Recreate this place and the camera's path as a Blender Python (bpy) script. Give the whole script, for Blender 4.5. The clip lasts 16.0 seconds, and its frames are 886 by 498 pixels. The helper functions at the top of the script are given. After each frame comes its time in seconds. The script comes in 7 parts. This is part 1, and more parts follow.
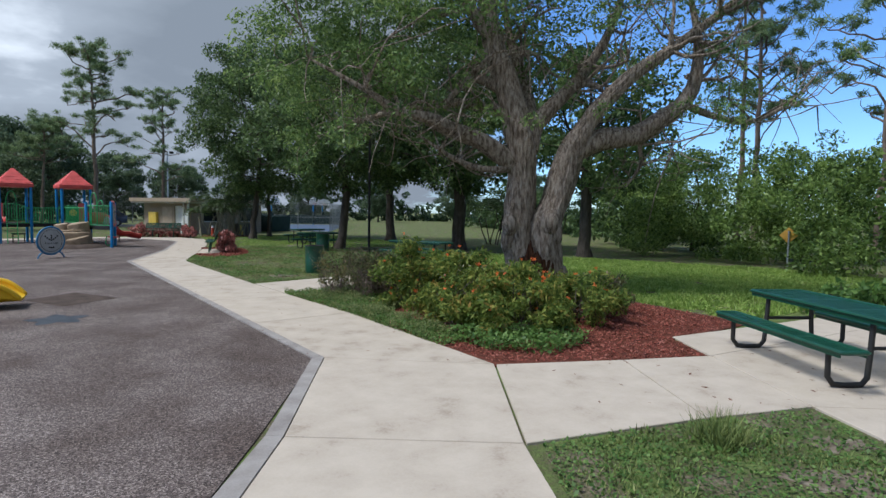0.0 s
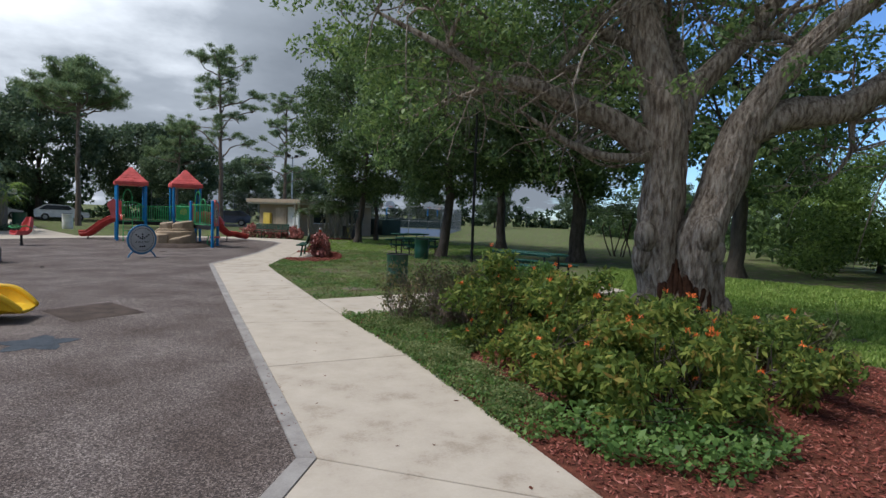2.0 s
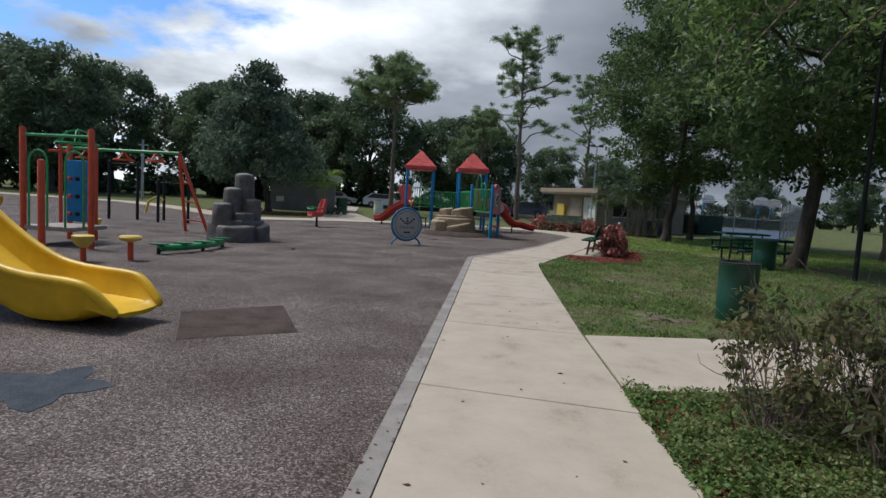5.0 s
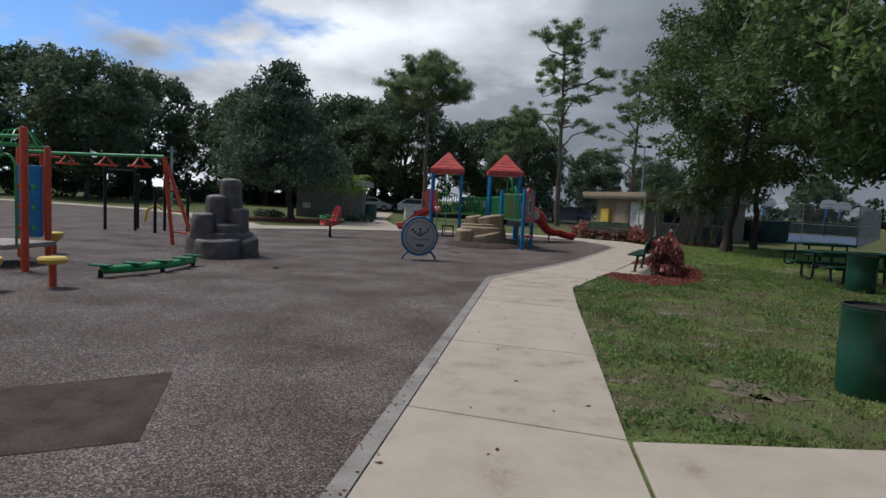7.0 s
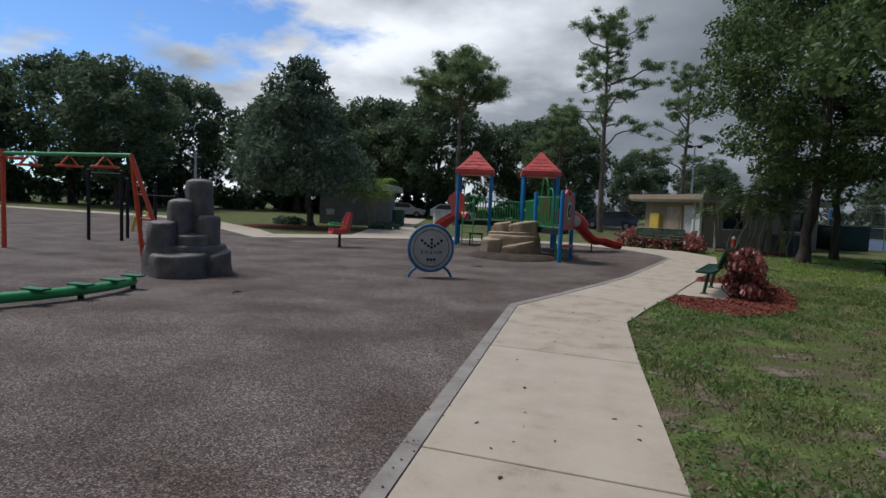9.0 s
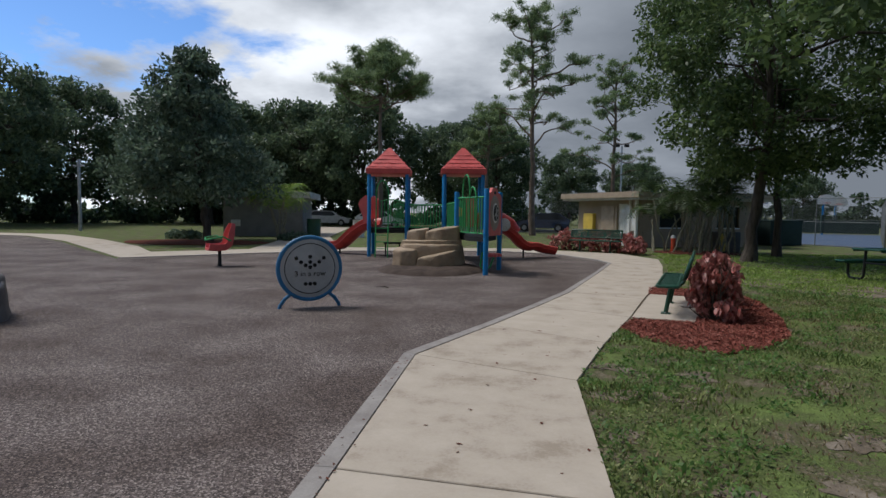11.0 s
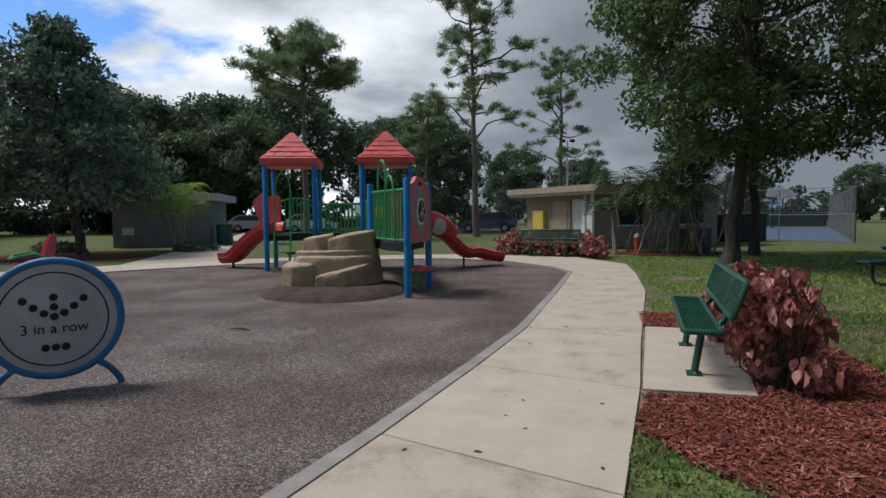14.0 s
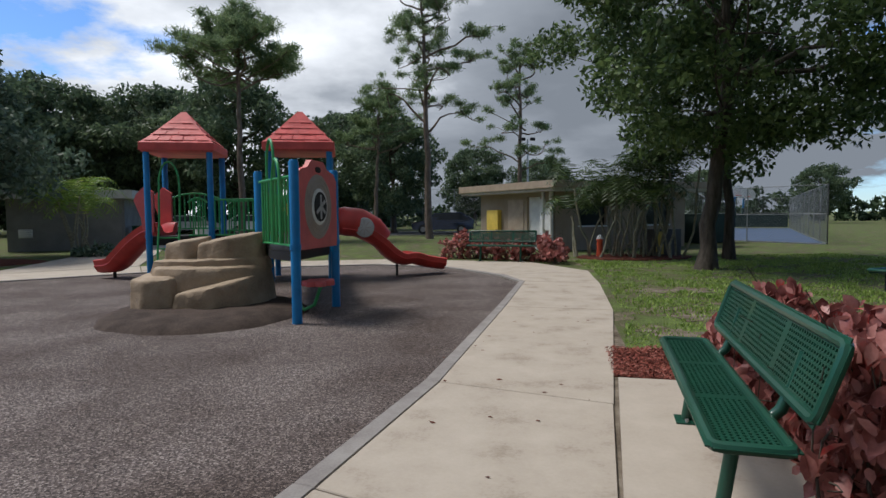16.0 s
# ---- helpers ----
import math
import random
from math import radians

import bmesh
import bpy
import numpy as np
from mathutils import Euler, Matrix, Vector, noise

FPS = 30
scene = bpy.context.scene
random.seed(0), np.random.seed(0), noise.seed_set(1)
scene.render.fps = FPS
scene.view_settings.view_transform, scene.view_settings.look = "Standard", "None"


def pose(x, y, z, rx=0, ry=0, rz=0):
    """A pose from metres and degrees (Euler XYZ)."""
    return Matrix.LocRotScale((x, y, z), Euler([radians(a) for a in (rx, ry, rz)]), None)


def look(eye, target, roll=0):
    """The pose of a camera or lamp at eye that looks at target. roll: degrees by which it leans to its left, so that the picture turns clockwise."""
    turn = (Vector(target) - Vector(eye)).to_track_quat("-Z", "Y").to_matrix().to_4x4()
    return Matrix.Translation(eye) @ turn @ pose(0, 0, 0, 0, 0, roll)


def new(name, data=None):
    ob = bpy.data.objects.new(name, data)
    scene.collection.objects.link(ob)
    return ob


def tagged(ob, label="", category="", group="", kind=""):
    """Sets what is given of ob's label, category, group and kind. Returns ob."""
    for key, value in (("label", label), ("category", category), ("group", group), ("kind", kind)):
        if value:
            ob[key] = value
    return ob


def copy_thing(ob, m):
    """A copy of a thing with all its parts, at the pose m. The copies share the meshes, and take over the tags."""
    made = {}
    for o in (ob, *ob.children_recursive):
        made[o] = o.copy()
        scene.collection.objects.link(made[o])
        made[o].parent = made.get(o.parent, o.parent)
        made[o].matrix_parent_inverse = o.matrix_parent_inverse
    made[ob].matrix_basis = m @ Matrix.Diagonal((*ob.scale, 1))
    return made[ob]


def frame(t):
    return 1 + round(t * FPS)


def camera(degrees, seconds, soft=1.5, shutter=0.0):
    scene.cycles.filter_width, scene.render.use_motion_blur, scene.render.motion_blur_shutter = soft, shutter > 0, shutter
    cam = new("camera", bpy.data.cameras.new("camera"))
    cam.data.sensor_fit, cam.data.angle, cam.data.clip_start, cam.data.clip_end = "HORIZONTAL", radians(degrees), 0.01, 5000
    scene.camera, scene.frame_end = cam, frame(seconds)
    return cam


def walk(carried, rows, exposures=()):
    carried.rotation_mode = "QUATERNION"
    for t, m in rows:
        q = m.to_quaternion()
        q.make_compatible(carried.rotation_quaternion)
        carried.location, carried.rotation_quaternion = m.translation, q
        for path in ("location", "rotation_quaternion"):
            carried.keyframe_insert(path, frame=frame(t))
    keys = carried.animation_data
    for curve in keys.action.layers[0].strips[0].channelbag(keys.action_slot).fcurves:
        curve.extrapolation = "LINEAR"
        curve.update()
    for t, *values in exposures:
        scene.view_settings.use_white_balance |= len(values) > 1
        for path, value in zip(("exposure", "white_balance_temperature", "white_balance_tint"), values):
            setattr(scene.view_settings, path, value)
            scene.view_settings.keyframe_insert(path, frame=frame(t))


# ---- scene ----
cam = camera(75.0, 16.0)
PATH = [
    (0, (-2.945, -9.725, 1.799), (-1.767, -8.114, 1.673), 0.9),
    (0.5, (-2.493, -9.199, 1.83), (-1.446, -7.499, 1.705), 0.9),
    (1, (-1.926, -8.513, 1.784), (-1.01, -6.74, 1.666), 1.4),
    (1.5, (-1.405, -7.895, 1.763), (-0.568, -6.082, 1.646), 1.7),
    (2, (-0.883, -7.27, 1.764), (-0.059, -5.451, 1.648), 2.0),
    (2.5, (-0.415, -6.662, 1.744), (0.381, -4.832, 1.621), 2.3),
    (3, (-0.022, -6.013, 1.707), (0.667, -4.14, 1.576), 2.4),
    (3.5, (0.27, -5.204, 1.675), (0.789, -3.278, 1.529), 2.6),
    (4, (0.412, -4.336, 1.607), (0.705, -2.363, 1.454), 3.0),
    (4.5, (0.456, -3.171, 1.562), (0.499, -1.179, 1.393), 3.5),
    (5, (0.508, -2.327, 1.446), (0.333, -0.342, 1.27), 3.3),
    (7.3, (0.902, 0.65, 1.549), (0.546, 2.611, 1.383), 2.8),
    (8.2, (0.881, 1.894, 1.543), (0.414, 3.832, 1.382), 2.5),
    (10.3, (0.949, 5.151, 1.494), (0.58, 7.112, 1.358), 1.4),
    (10.5, (0.96, 5.447, 1.512), (0.628, 7.415, 1.378), 0.9),
    (11, (0.997, 6.172, 1.485), (0.752, 8.153, 1.358), 0.7),
    (11.5, (1.067, 6.853, 1.468), (0.887, 8.841, 1.342), 0.4),
    (12, (1.119, 7.546, 1.443), (0.987, 9.538, 1.324), 0.2),
    (12.5, (1.179, 8.207, 1.44), (1.078, 10.201, 1.321), 0.0),
    (13, (1.169, 8.874, 1.433), (1.074, 10.869, 1.312), -0.1),
    (13.5, (1.196, 9.481, 1.413), (1.113, 11.475, 1.294), -0.3),
    (14, (1.25, 10.072, 1.428), (1.185, 12.067, 1.307), -0.6),
    (14.5, (1.378, 10.707, 1.419), (1.328, 12.703, 1.302), -0.7),
    (15, (1.576, 11.402, 1.384), (1.567, 13.398, 1.265), -0.9),
    (15.5, (1.783, 12.06, 1.345), (1.805, 14.056, 1.228), -1.0),
    (16, (1.958, 12.625, 1.352), (2.017, 14.621, 1.234), -0.6),
]
walk(cam, [(t, look(eye, target, roll)) for t, eye, target, roll in PATH],
     [(0.0, 0.40, 5900, 8), (1.2, 0.28, 6050, 9), (2.5, 0.30, 6150, 9), (3.5, 0.36, 6150, 9), (5.0, 0.04, 6200, 9), (8.2, -0.18, 6250, 10), (12.0, -0.06, 6250, 10), (16.0, 0.08, 6300, 10)])

# ---- light ----
SUN_AZ, SUN_EL = radians(-72), radians(57)      # azimuth from +Y towards +X
world = bpy.data.worlds.new("sky")
scene.world = world
world.use_nodes = True
wn, wl = world.node_tree.nodes, world.node_tree.links
wn.clear()


def wnode(kind, **kw):
    n = wn.new(kind)
    for k, v in kw.items():
        n.inputs[k].default_value = v
    return n


sky = wn.new("ShaderNodeTexSky")
sky.sky_type, sky.sun_disc, sky.sun_elevation, sky.sun_rotation = "NISHITA", False, SUN_EL, SUN_AZ
sky.air_density, sky.dust_density, sky.ozone_density = 0.9, 0.2, 3.5
coord = wn.new("ShaderNodeTexCoord")
sep = wn.new("ShaderNodeSeparateXYZ")
wl.new(coord.outputs["Generated"], sep.inputs[0])


def wmath(op, a, b=None):
    n = wn.new("ShaderNodeMath")
    n.operation = op
    for i, v in enumerate((a, b)):
        if v is None:
            continue
        if isinstance(v, (int, float)):
            n.inputs[i].default_value = v
        else:
            wl.new(v, n.inputs[i])
    return n.outputs[0]


up = wmath("ADD", wmath("MAXIMUM", sep.outputs[2], 0.0), 0.22)
flat = wn.new("ShaderNodeCombineXYZ")
wl.new(wmath("DIVIDE", sep.outputs[0], up), flat.inputs[0])
wl.new(wmath("DIVIDE", sep.outputs[1], up), flat.inputs[1])


def wnoise(scale, detail, offset, rough=0.55):
    mp = wn.new("ShaderNodeMapping")
    mp.inputs["Location"].default_value = offset
    wl.new(flat.outputs[0], mp.inputs[0])
    n = wnode("ShaderNodeTexNoise", Scale=scale, Detail=detail, Roughness=rough)
    wl.new(mp.outputs[0], n.inputs["Vector"])
    return n.outputs["Fac"]


def wramp(fac, stops):
    r = wn.new("ShaderNodeValToRGB")
    el = r.color_ramp.elements
    while len(el) < len(stops):
        el.new(0.5)
    for e, (p, c) in zip(el, stops):
        e.position, e.color = p, (*c, 1)
    wl.new(fac, r.inputs[0])
    return r.outputs[0]


# broken cloud: cover from two scales of noise, shade of the cloud bases from a third
cover = wmath("ADD", wmath("MULTIPLY", wnoise(0.8, 3, (0.35, 0.9, 0)), 0.75), wmath("MULTIPLY", wnoise(3.2, 8, (1.0, 2.0, 0), 0.62), 0.48))
north = wmath("SUBTRACT", wmath("ADD", wmath("MULTIPLY", sep.outputs[0], 0.26), wmath("MULTIPLY", sep.outputs[1], 0.966)), 0.66)   # the cloud bank lies ahead
cover = wmath("ADD", cover, wmath("MULTIPLY", wmath("MINIMUM", wmath("MAXIMUM", north, -0.135), 0.35), 0.8))
cover = wmath("ADD", cover, wmath("MULTIPLY", wmath("MAXIMUM", wmath("MULTIPLY", sep.outputs[1], -1.0), 0.0), 0.3))     # unseen cloud added behind and overhead, to whiten the fill light
cover = wmath("ADD", cover, wmath("MULTIPLY", wmath("MAXIMUM", wmath("SUBTRACT", sep.outputs[2], 0.52), 0.0), 0.5))
cover = wmath("SUBTRACT", cover, wmath("MULTIPLY", wmath("MAXIMUM", wmath("SUBTRACT", sep.outputs[0], 0.42), 0.0), 0.9))     # open blue to the east
cover = wmath("SUBTRACT", cover, 0.095)
mask = wramp(cover, [(0.43, (0, 0, 0)), (0.54, (1, 1, 1))])
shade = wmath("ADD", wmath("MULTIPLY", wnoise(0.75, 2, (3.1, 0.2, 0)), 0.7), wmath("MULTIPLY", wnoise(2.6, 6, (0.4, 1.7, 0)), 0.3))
west = wmath("SUBTRACT", wmath("ADD", wmath("MULTIPLY", sep.outputs[0], -0.77), wmath("MULTIPLY", sep.outputs[1], 0.64)), 0.62)
west = wmath("ADD", west, wmath("MULTIPLY", wmath("MAXIMUM", wmath("SUBTRACT", sep.outputs[2], 0.45), 0.0), 1.1))   # brighter towards the hidden sun; unseen sky overhead brightened too, for fill
shade = wmath("ADD", shade, wmath("MULTIPLY", wmath("MAXIMUM", west, -0.6), 0.5))
tone = wramp(shade, [(0.36, (0.215, 0.24, 0.275)), (0.54, (0.36, 0.39, 0.435)), (0.72, (1.09, 1.12, 1.16))])
blue = wn.new("ShaderNodeMixRGB")
blue.blend_type = "MULTIPLY"
blue.inputs[0].default_value = 1
blue.inputs[2].default_value = (0.10, 0.123, 0.15, 1)
wl.new(sky.outputs[0], blue.inputs[1])
mix = wn.new("ShaderNodeMixRGB")
wl.new(mask, mix.inputs[0])
wl.new(blue.outputs[0], mix.inputs[1])
wl.new(tone, mix.inputs[2])
bg = wn.new("ShaderNodeBackground")
bg.inputs[1].default_value = 1.0
wl.new(mix.outputs[0], bg.inputs[0])
wout = wn.new("ShaderNodeOutputWorld")
wl.new(bg.outputs[0], wout.inputs[0])

sun = new("sun", bpy.data.lights.new("sun", "SUN"))
sun.data.energy, sun.data.angle, sun.data.color = 3.0, radians(18), (1.0, 0.94, 0.86)
sdir = Vector((math.sin(SUN_AZ) * math.cos(SUN_EL), math.cos(SUN_AZ) * math.cos(SUN_EL), math.sin(SUN_EL)))
sun.matrix_world = look(sdir * 60, (0, 0, 0))


# ---- materials ----
def material(name, stops, scale=4.0, detail=6.0, rough=0.7, metal=0.0, bump=0.0, bump_scale=None, spec=0.4, island=0.0,
             per_object=0.0, fine=0.0, translucent=0.0, stretch=None, bump_dist=0.02, coat=0.0):
    """Noise-driven colour between stops, a finer speckle, bump, and chance per island or object."""
    m = bpy.data.materials.new(name)
    m.use_nodes = True
    nt, ln = m.node_tree.nodes, m.node_tree.links
    p = nt["Principled BSDF"]
    p.inputs["Roughness"].default_value, p.inputs["Metallic"].default_value = rough, metal
    p.inputs["Specular IOR Level"].default_value = spec
    p.inputs["Coat Weight"].default_value = coat
    geo = nt.new("ShaderNodeNewGeometry")
    vec = geo.outputs["Position"]
    if stretch:
        mp = nt.new("ShaderNodeMapping")
        mp.inputs["Scale"].default_value = stretch
        ln.new(vec, mp.inputs[0])
        vec = mp.outputs[0]
    n1 = nt.new("ShaderNodeTexNoise")
    n1.inputs["Scale"].default_value, n1.inputs["Detail"].default_value = scale, detail
    n1.inputs["Roughness"].default_value = 0.6
    ln.new(vec, n1.inputs["Vector"])
    fac = n1.outputs["Fac"]

    def add(a, b, k):
        s = nt.new("ShaderNodeMath")
        s.operation = "MULTIPLY_ADD"
        ln.new(b, s.inputs[0])
        s.inputs[1].default_value = k
        s.inputs[2].default_value = -k / 2
        t = nt.new("ShaderNodeMath")
        ln.new(a, t.inputs[0])
        ln.new(s.outputs[0], t.inputs[1])
        return t.outputs[0]

    if fine:
        n2 = nt.new("ShaderNodeTexNoise")
        n2.inputs["Scale"].default_value, n2.inputs["Detail"].default_value = scale * 23, 2
        ln.new(vec, n2.inputs["Vector"])
        fac = add(fac, n2.outputs["Fac"], fine)
    if island:
        fac = add(fac, geo.outputs["Random Per Island"], island)
    if per_object:
        oi = nt.new("ShaderNodeObjectInfo")
        fac = add(fac, oi.outputs["Random"], per_object)
    r = nt.new("ShaderNodeValToRGB")
    el = r.color_ramp.elements
    while len(el) < len(stops):
        el.new(0.5)
    for e, (pos, c) in zip(el, stops):
        e.position, e.color = pos, (*c, 1)
    ln.new(fac, r.inputs[0])
    ln.new(r.outputs[0], p.inputs["Base Color"])
    if bump:
        nb = nt.new("ShaderNodeTexNoise")
        nb.inputs["Scale"].default_value, nb.inputs["Detail"].default_value = bump_scale or scale * 8, 5
        ln.new(vec, nb.inputs["Vector"])
        b = nt.new("ShaderNodeBump")
        b.inputs["Strength"].default_value, b.inputs["Distance"].default_value = bump, bump_dist
        ln.new(nb.outputs["Fac"], b.inputs["Height"])
        ln.new(b.outputs[0], p.inputs["Normal"])
    if translucent:
        tr = nt.new("ShaderNodeBsdfTranslucent")
        ln.new(r.outputs[0], tr.inputs[0])
        mx = nt.new("ShaderNodeMixShader")
        mx.inputs[0].default_value = translucent
        ln.new(p.outputs[0], mx.inputs[1])
        ln.new(tr.outputs[0], mx.inputs[2])
        ln.new(mx.outputs[0], nt["Material Output"].inputs[0])
    return m


def paint(name, c, rough=0.4, bump=0.08, vary=0.12, scale=3.0, **kw):
    lo, hi = [x * (1 - vary) for x in c], [min(1, x * (1 + vary)) for x in c]
    return material(name, [(0.35, lo), (0.65, hi)], scale, 5, rough, bump=bump, bump_scale=60, fine=0.25, bump_dist=0.003, **kw)


CONCRETE = material("concrete", [(0.30, (0.30, 0.25, 0.195)), (0.43, (0.405, 0.350, 0.286)), (0.68, (0.465, 0.408, 0.338))], 2.2, 8, 0.85, bump=0.25,
                    bump_scale=140, per_object=0.12, fine=0.22, bump_dist=0.004)
KERB = material("kerb concrete", [(0.3, (0.20, 0.18, 0.17)), (0.7, (0.33, 0.31, 0.29))], 3, 8, 0.9, bump=0.3, bump_scale=120, fine=0.3, bump_dist=0.004)
LAWN = material("lawn soil and turf", [(0.34, (0.20, 0.168, 0.124)), (0.43, (0.105, 0.098, 0.056)), (0.52, (0.098, 0.125, 0.045)), (0.68, (0.150, 0.205, 0.062))], 1.7, 10, 0.95,
                bump=0.9, bump_scale=45, fine=0.35, bump_dist=0.03, spec=0.1)
BLADE = material("grass blades", [(0.25, (0.085, 0.125, 0.040)), (0.5, (0.18, 0.235, 0.070)), (0.8, (0.33, 0.36, 0.145))], 0.9, 5, 0.6, island=0.45, translucent=0.25, spec=0.2)
# brighter blade copy: sunlight on the side and middle lawns is in its colour
TURF_SUNLIT = material("sunlit green turf blades", [(0.2, (0.15, 0.25, 0.045)), (0.5, (0.25, 0.37, 0.075)), (0.85, (0.38, 0.47, 0.14))], 1.5, 3, 0.6, island=0.7, translucent=0.3, spec=0.2)
STRAW = material("dead grass blades", [(0.2, (0.13, 0.10, 0.055)), (0.5, (0.22, 0.17, 0.095)), (0.85, (0.34, 0.28, 0.17))], 1.5, 3, 0.7, island=0.7, translucent=0.2, spec=0.15)
SOIL = material("bare sandy soil", [(0.3, (0.085, 0.066, 0.048)), (0.55, (0.19, 0.158, 0.122)), (0.75, (0.30, 0.265, 0.22))], 5, 8, 0.95, bump=0.5, bump_scale=60, fine=0.3, spec=0.1)
MULCHBED = material("mulch bed", [(0.3, (0.063, 0.025, 0.018)), (0.65, (0.154, 0.053, 0.035))], 9, 8, 0.95, bump=0.9, bump_scale=60, fine=0.4, spec=0.1)
CHIP = material("mulch chips", [(0.2, (0.105, 0.030, 0.022)), (0.6, (0.25, 0.068, 0.050)), (0.9, (0.36, 0.15, 0.12))], 4, 4, 0.85, island=0.8, spec=0.15)
BARK = material("oak bark", [(0.36, (0.10, 0.076, 0.058)), (0.5, (0.27, 0.22, 0.175)), (0.66, (0.43, 0.375, 0.315))], 20, 8, 0.92, bump=1.0, bump_scale=42,
                fine=0.4, stretch=(1, 1, 0.22), bump_dist=0.05, spec=0.1)
ROT = material("decayed heartwood", [(0.3, (0.022, 0.012, 0.008)), (0.6, (0.075, 0.036, 0.022)), (0.8, (0.16, 0.085, 0.055))], 7, 8, 0.95, bump=1.0, bump_scale=30, stretch=(1, 1, 0.3), bump_dist=0.03, spec=0.05)
BARK2 = material("dark bark", [(0.3, (0.037, 0.031, 0.025)), (0.7, (0.125, 0.106, 0.088))], 8, 8, 0.95, bump=0.9, bump_scale=18, stretch=(1, 1, 0.25), bump_dist=0.04, spec=0.1)
BARK3 = material("pine bark", [(0.3, (0.10, 0.075, 0.06)), (0.7, (0.24, 0.19, 0.16))], 5, 8, 0.95, bump=0.8, bump_scale=12, stretch=(1, 1, 0.4), bump_dist=0.04, spec=0.1)
LEAF_OAK = material("oak leaves", [(0.2, (0.07, 0.125, 0.038)), (0.55, (0.15, 0.24, 0.07)), (0.9, (0.31, 0.40, 0.13))], 0.9, 3, 0.5, island=0.6, translucent=0.48, spec=0.35)
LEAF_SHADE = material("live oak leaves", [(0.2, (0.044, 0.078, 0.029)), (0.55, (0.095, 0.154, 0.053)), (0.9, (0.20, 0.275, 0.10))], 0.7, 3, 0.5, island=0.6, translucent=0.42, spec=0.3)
LEAF_FAR = material("far tree leaves", [(0.2, (0.055, 0.088, 0.052)), (0.55, (0.11, 0.16, 0.09)), (0.9, (0.21, 0.275, 0.15))], 0.3, 4, 0.55, island=0.6, translucent=0.42, spec=0.25)
LEAF_DARK = material("dark leaves", [(0.2, (0.026, 0.049, 0.027)), (0.55, (0.053, 0.091, 0.043)), (0.9, (0.109, 0.167, 0.084))], 0.6, 3, 0.55, island=0.6, translucent=0.34, spec=0.3)
LEAF_BLUE = material("grey green leaves", [(0.2, (0.06, 0.094, 0.062)), (0.55, (0.115, 0.168, 0.11)), (0.9, (0.21, 0.285, 0.19))], 0.7, 3, 0.55, island=0.6, translucent=0.34, spec=0.3)
LEAF_WOOD = material("woodland leaves", [(0.2, (0.062, 0.105, 0.030)), (0.5, (0.14, 0.225, 0.052)), (0.9, (0.31, 0.42, 0.115))], 0.55, 4, 0.5, island=0.6, translucent=0.45, spec=0.3)
NEEDLE = material("pine needles", [(0.2, (0.10, 0.155, 0.075)), (0.6, (0.21, 0.29, 0.135)), (0.9, (0.34, 0.42, 0.22))], 0.8, 3, 0.6, island=0.6, translucent=0.45, spec=0.25)
LEAF_BUSH = material("firebush leaves", [(0.15, (0.065, 0.112, 0.026)), (0.5, (0.15, 0.212, 0.045)), (0.8, (0.30, 0.335, 0.075)), (0.95, (0.44, 0.28, 0.085))], 2.2, 3, 0.62, island=0.7, translucent=0.45, spec=0.18)
LEAF_HERB = material("ground cover leaves", [(0.2, (0.065, 0.135, 0.034)), (0.6, (0.13, 0.235, 0.057)), (0.9, (0.22, 0.33, 0.10))], 2.5, 3, 0.5, island=0.6, translucent=0.45, spec=0.3)
LEAF_WEED = material("pale weed leaves", [(0.2, (0.10, 0.15, 0.05)), (0.55, (0.18, 0.235, 0.08)), (0.9, (0.31, 0.32, 0.15))], 2.5, 3, 0.55, island=0.8, translucent=0.4, spec=0.2)
LEAF_TWIG = material("sparse brown-green leaves", [(0.2, (0.075, 0.07, 0.038)), (0.55, (0.12, 0.155, 0.055)), (0.9, (0.26, 0.19, 0.10))], 3, 3, 0.55, island=0.7, translucent=0.45, spec=0.3)
LEAF_RED = material("copperleaf leaves", [(0.12, (0.17, 0.052, 0.046)), (0.45, (0.37, 0.138, 0.122)), (0.75, (0.54, 0.255, 0.225)), (0.97, (0.62, 0.10, 0.085))], 14, 4, 0.42, island=0.75, translucent=0.3, spec=0.4, bump=0.35, bump_scale=70, bump_dist=0.004)
FLOWER = paint("orange flowers", (0.75, 0.16, 0.03), 0.5)
MOSS = material("hanging moss", [(0.3, (0.12, 0.115, 0.095)), (0.7, (0.26, 0.25, 0.21))], 3, 3, 0.9, island=0.4, translucent=0.3, spec=0.1)
FROND = material("palm fronds", [(0.2, (0.09, 0.17, 0.03)), (0.6, (0.19, 0.31, 0.055)), (0.9, (0.34, 0.40, 0.08))], 1, 3, 0.45, island=0.6, translucent=0.45)
RED = paint("red plastic", (0.56, 0.06, 0.05), 0.36, vary=0.15)
PINKRED = paint("faded pink-red plastic", (0.62, 0.115, 0.11), 0.45, vary=0.12)
ROOFRED = paint("faded red roof plastic", (0.62, 0.10, 0.095), 0.5, vary=0.15)
BLUE = paint("blue powder coat", (0.010, 0.185, 0.45), 0.36)
HOOPBLUE = paint("weathered blue coating", (0.03, 0.165, 0.34), 0.5, vary=0.2)
GREEN = paint("green powder coat", (0.02, 0.17, 0.065), 0.4)
LIME = paint("bright green powder coat", (0.05, 0.34, 0.11), 0.38)
YELLOW = paint("yellow plastic", (0.70, 0.43, 0.012), 0.42, vary=0.12)
PALEYELLOW = paint("faded yellow plastic", (0.72, 0.52, 0.10), 0.45)
ORANGE = paint("orange-red powder coat", (0.62, 0.09, 0.035), 0.4)
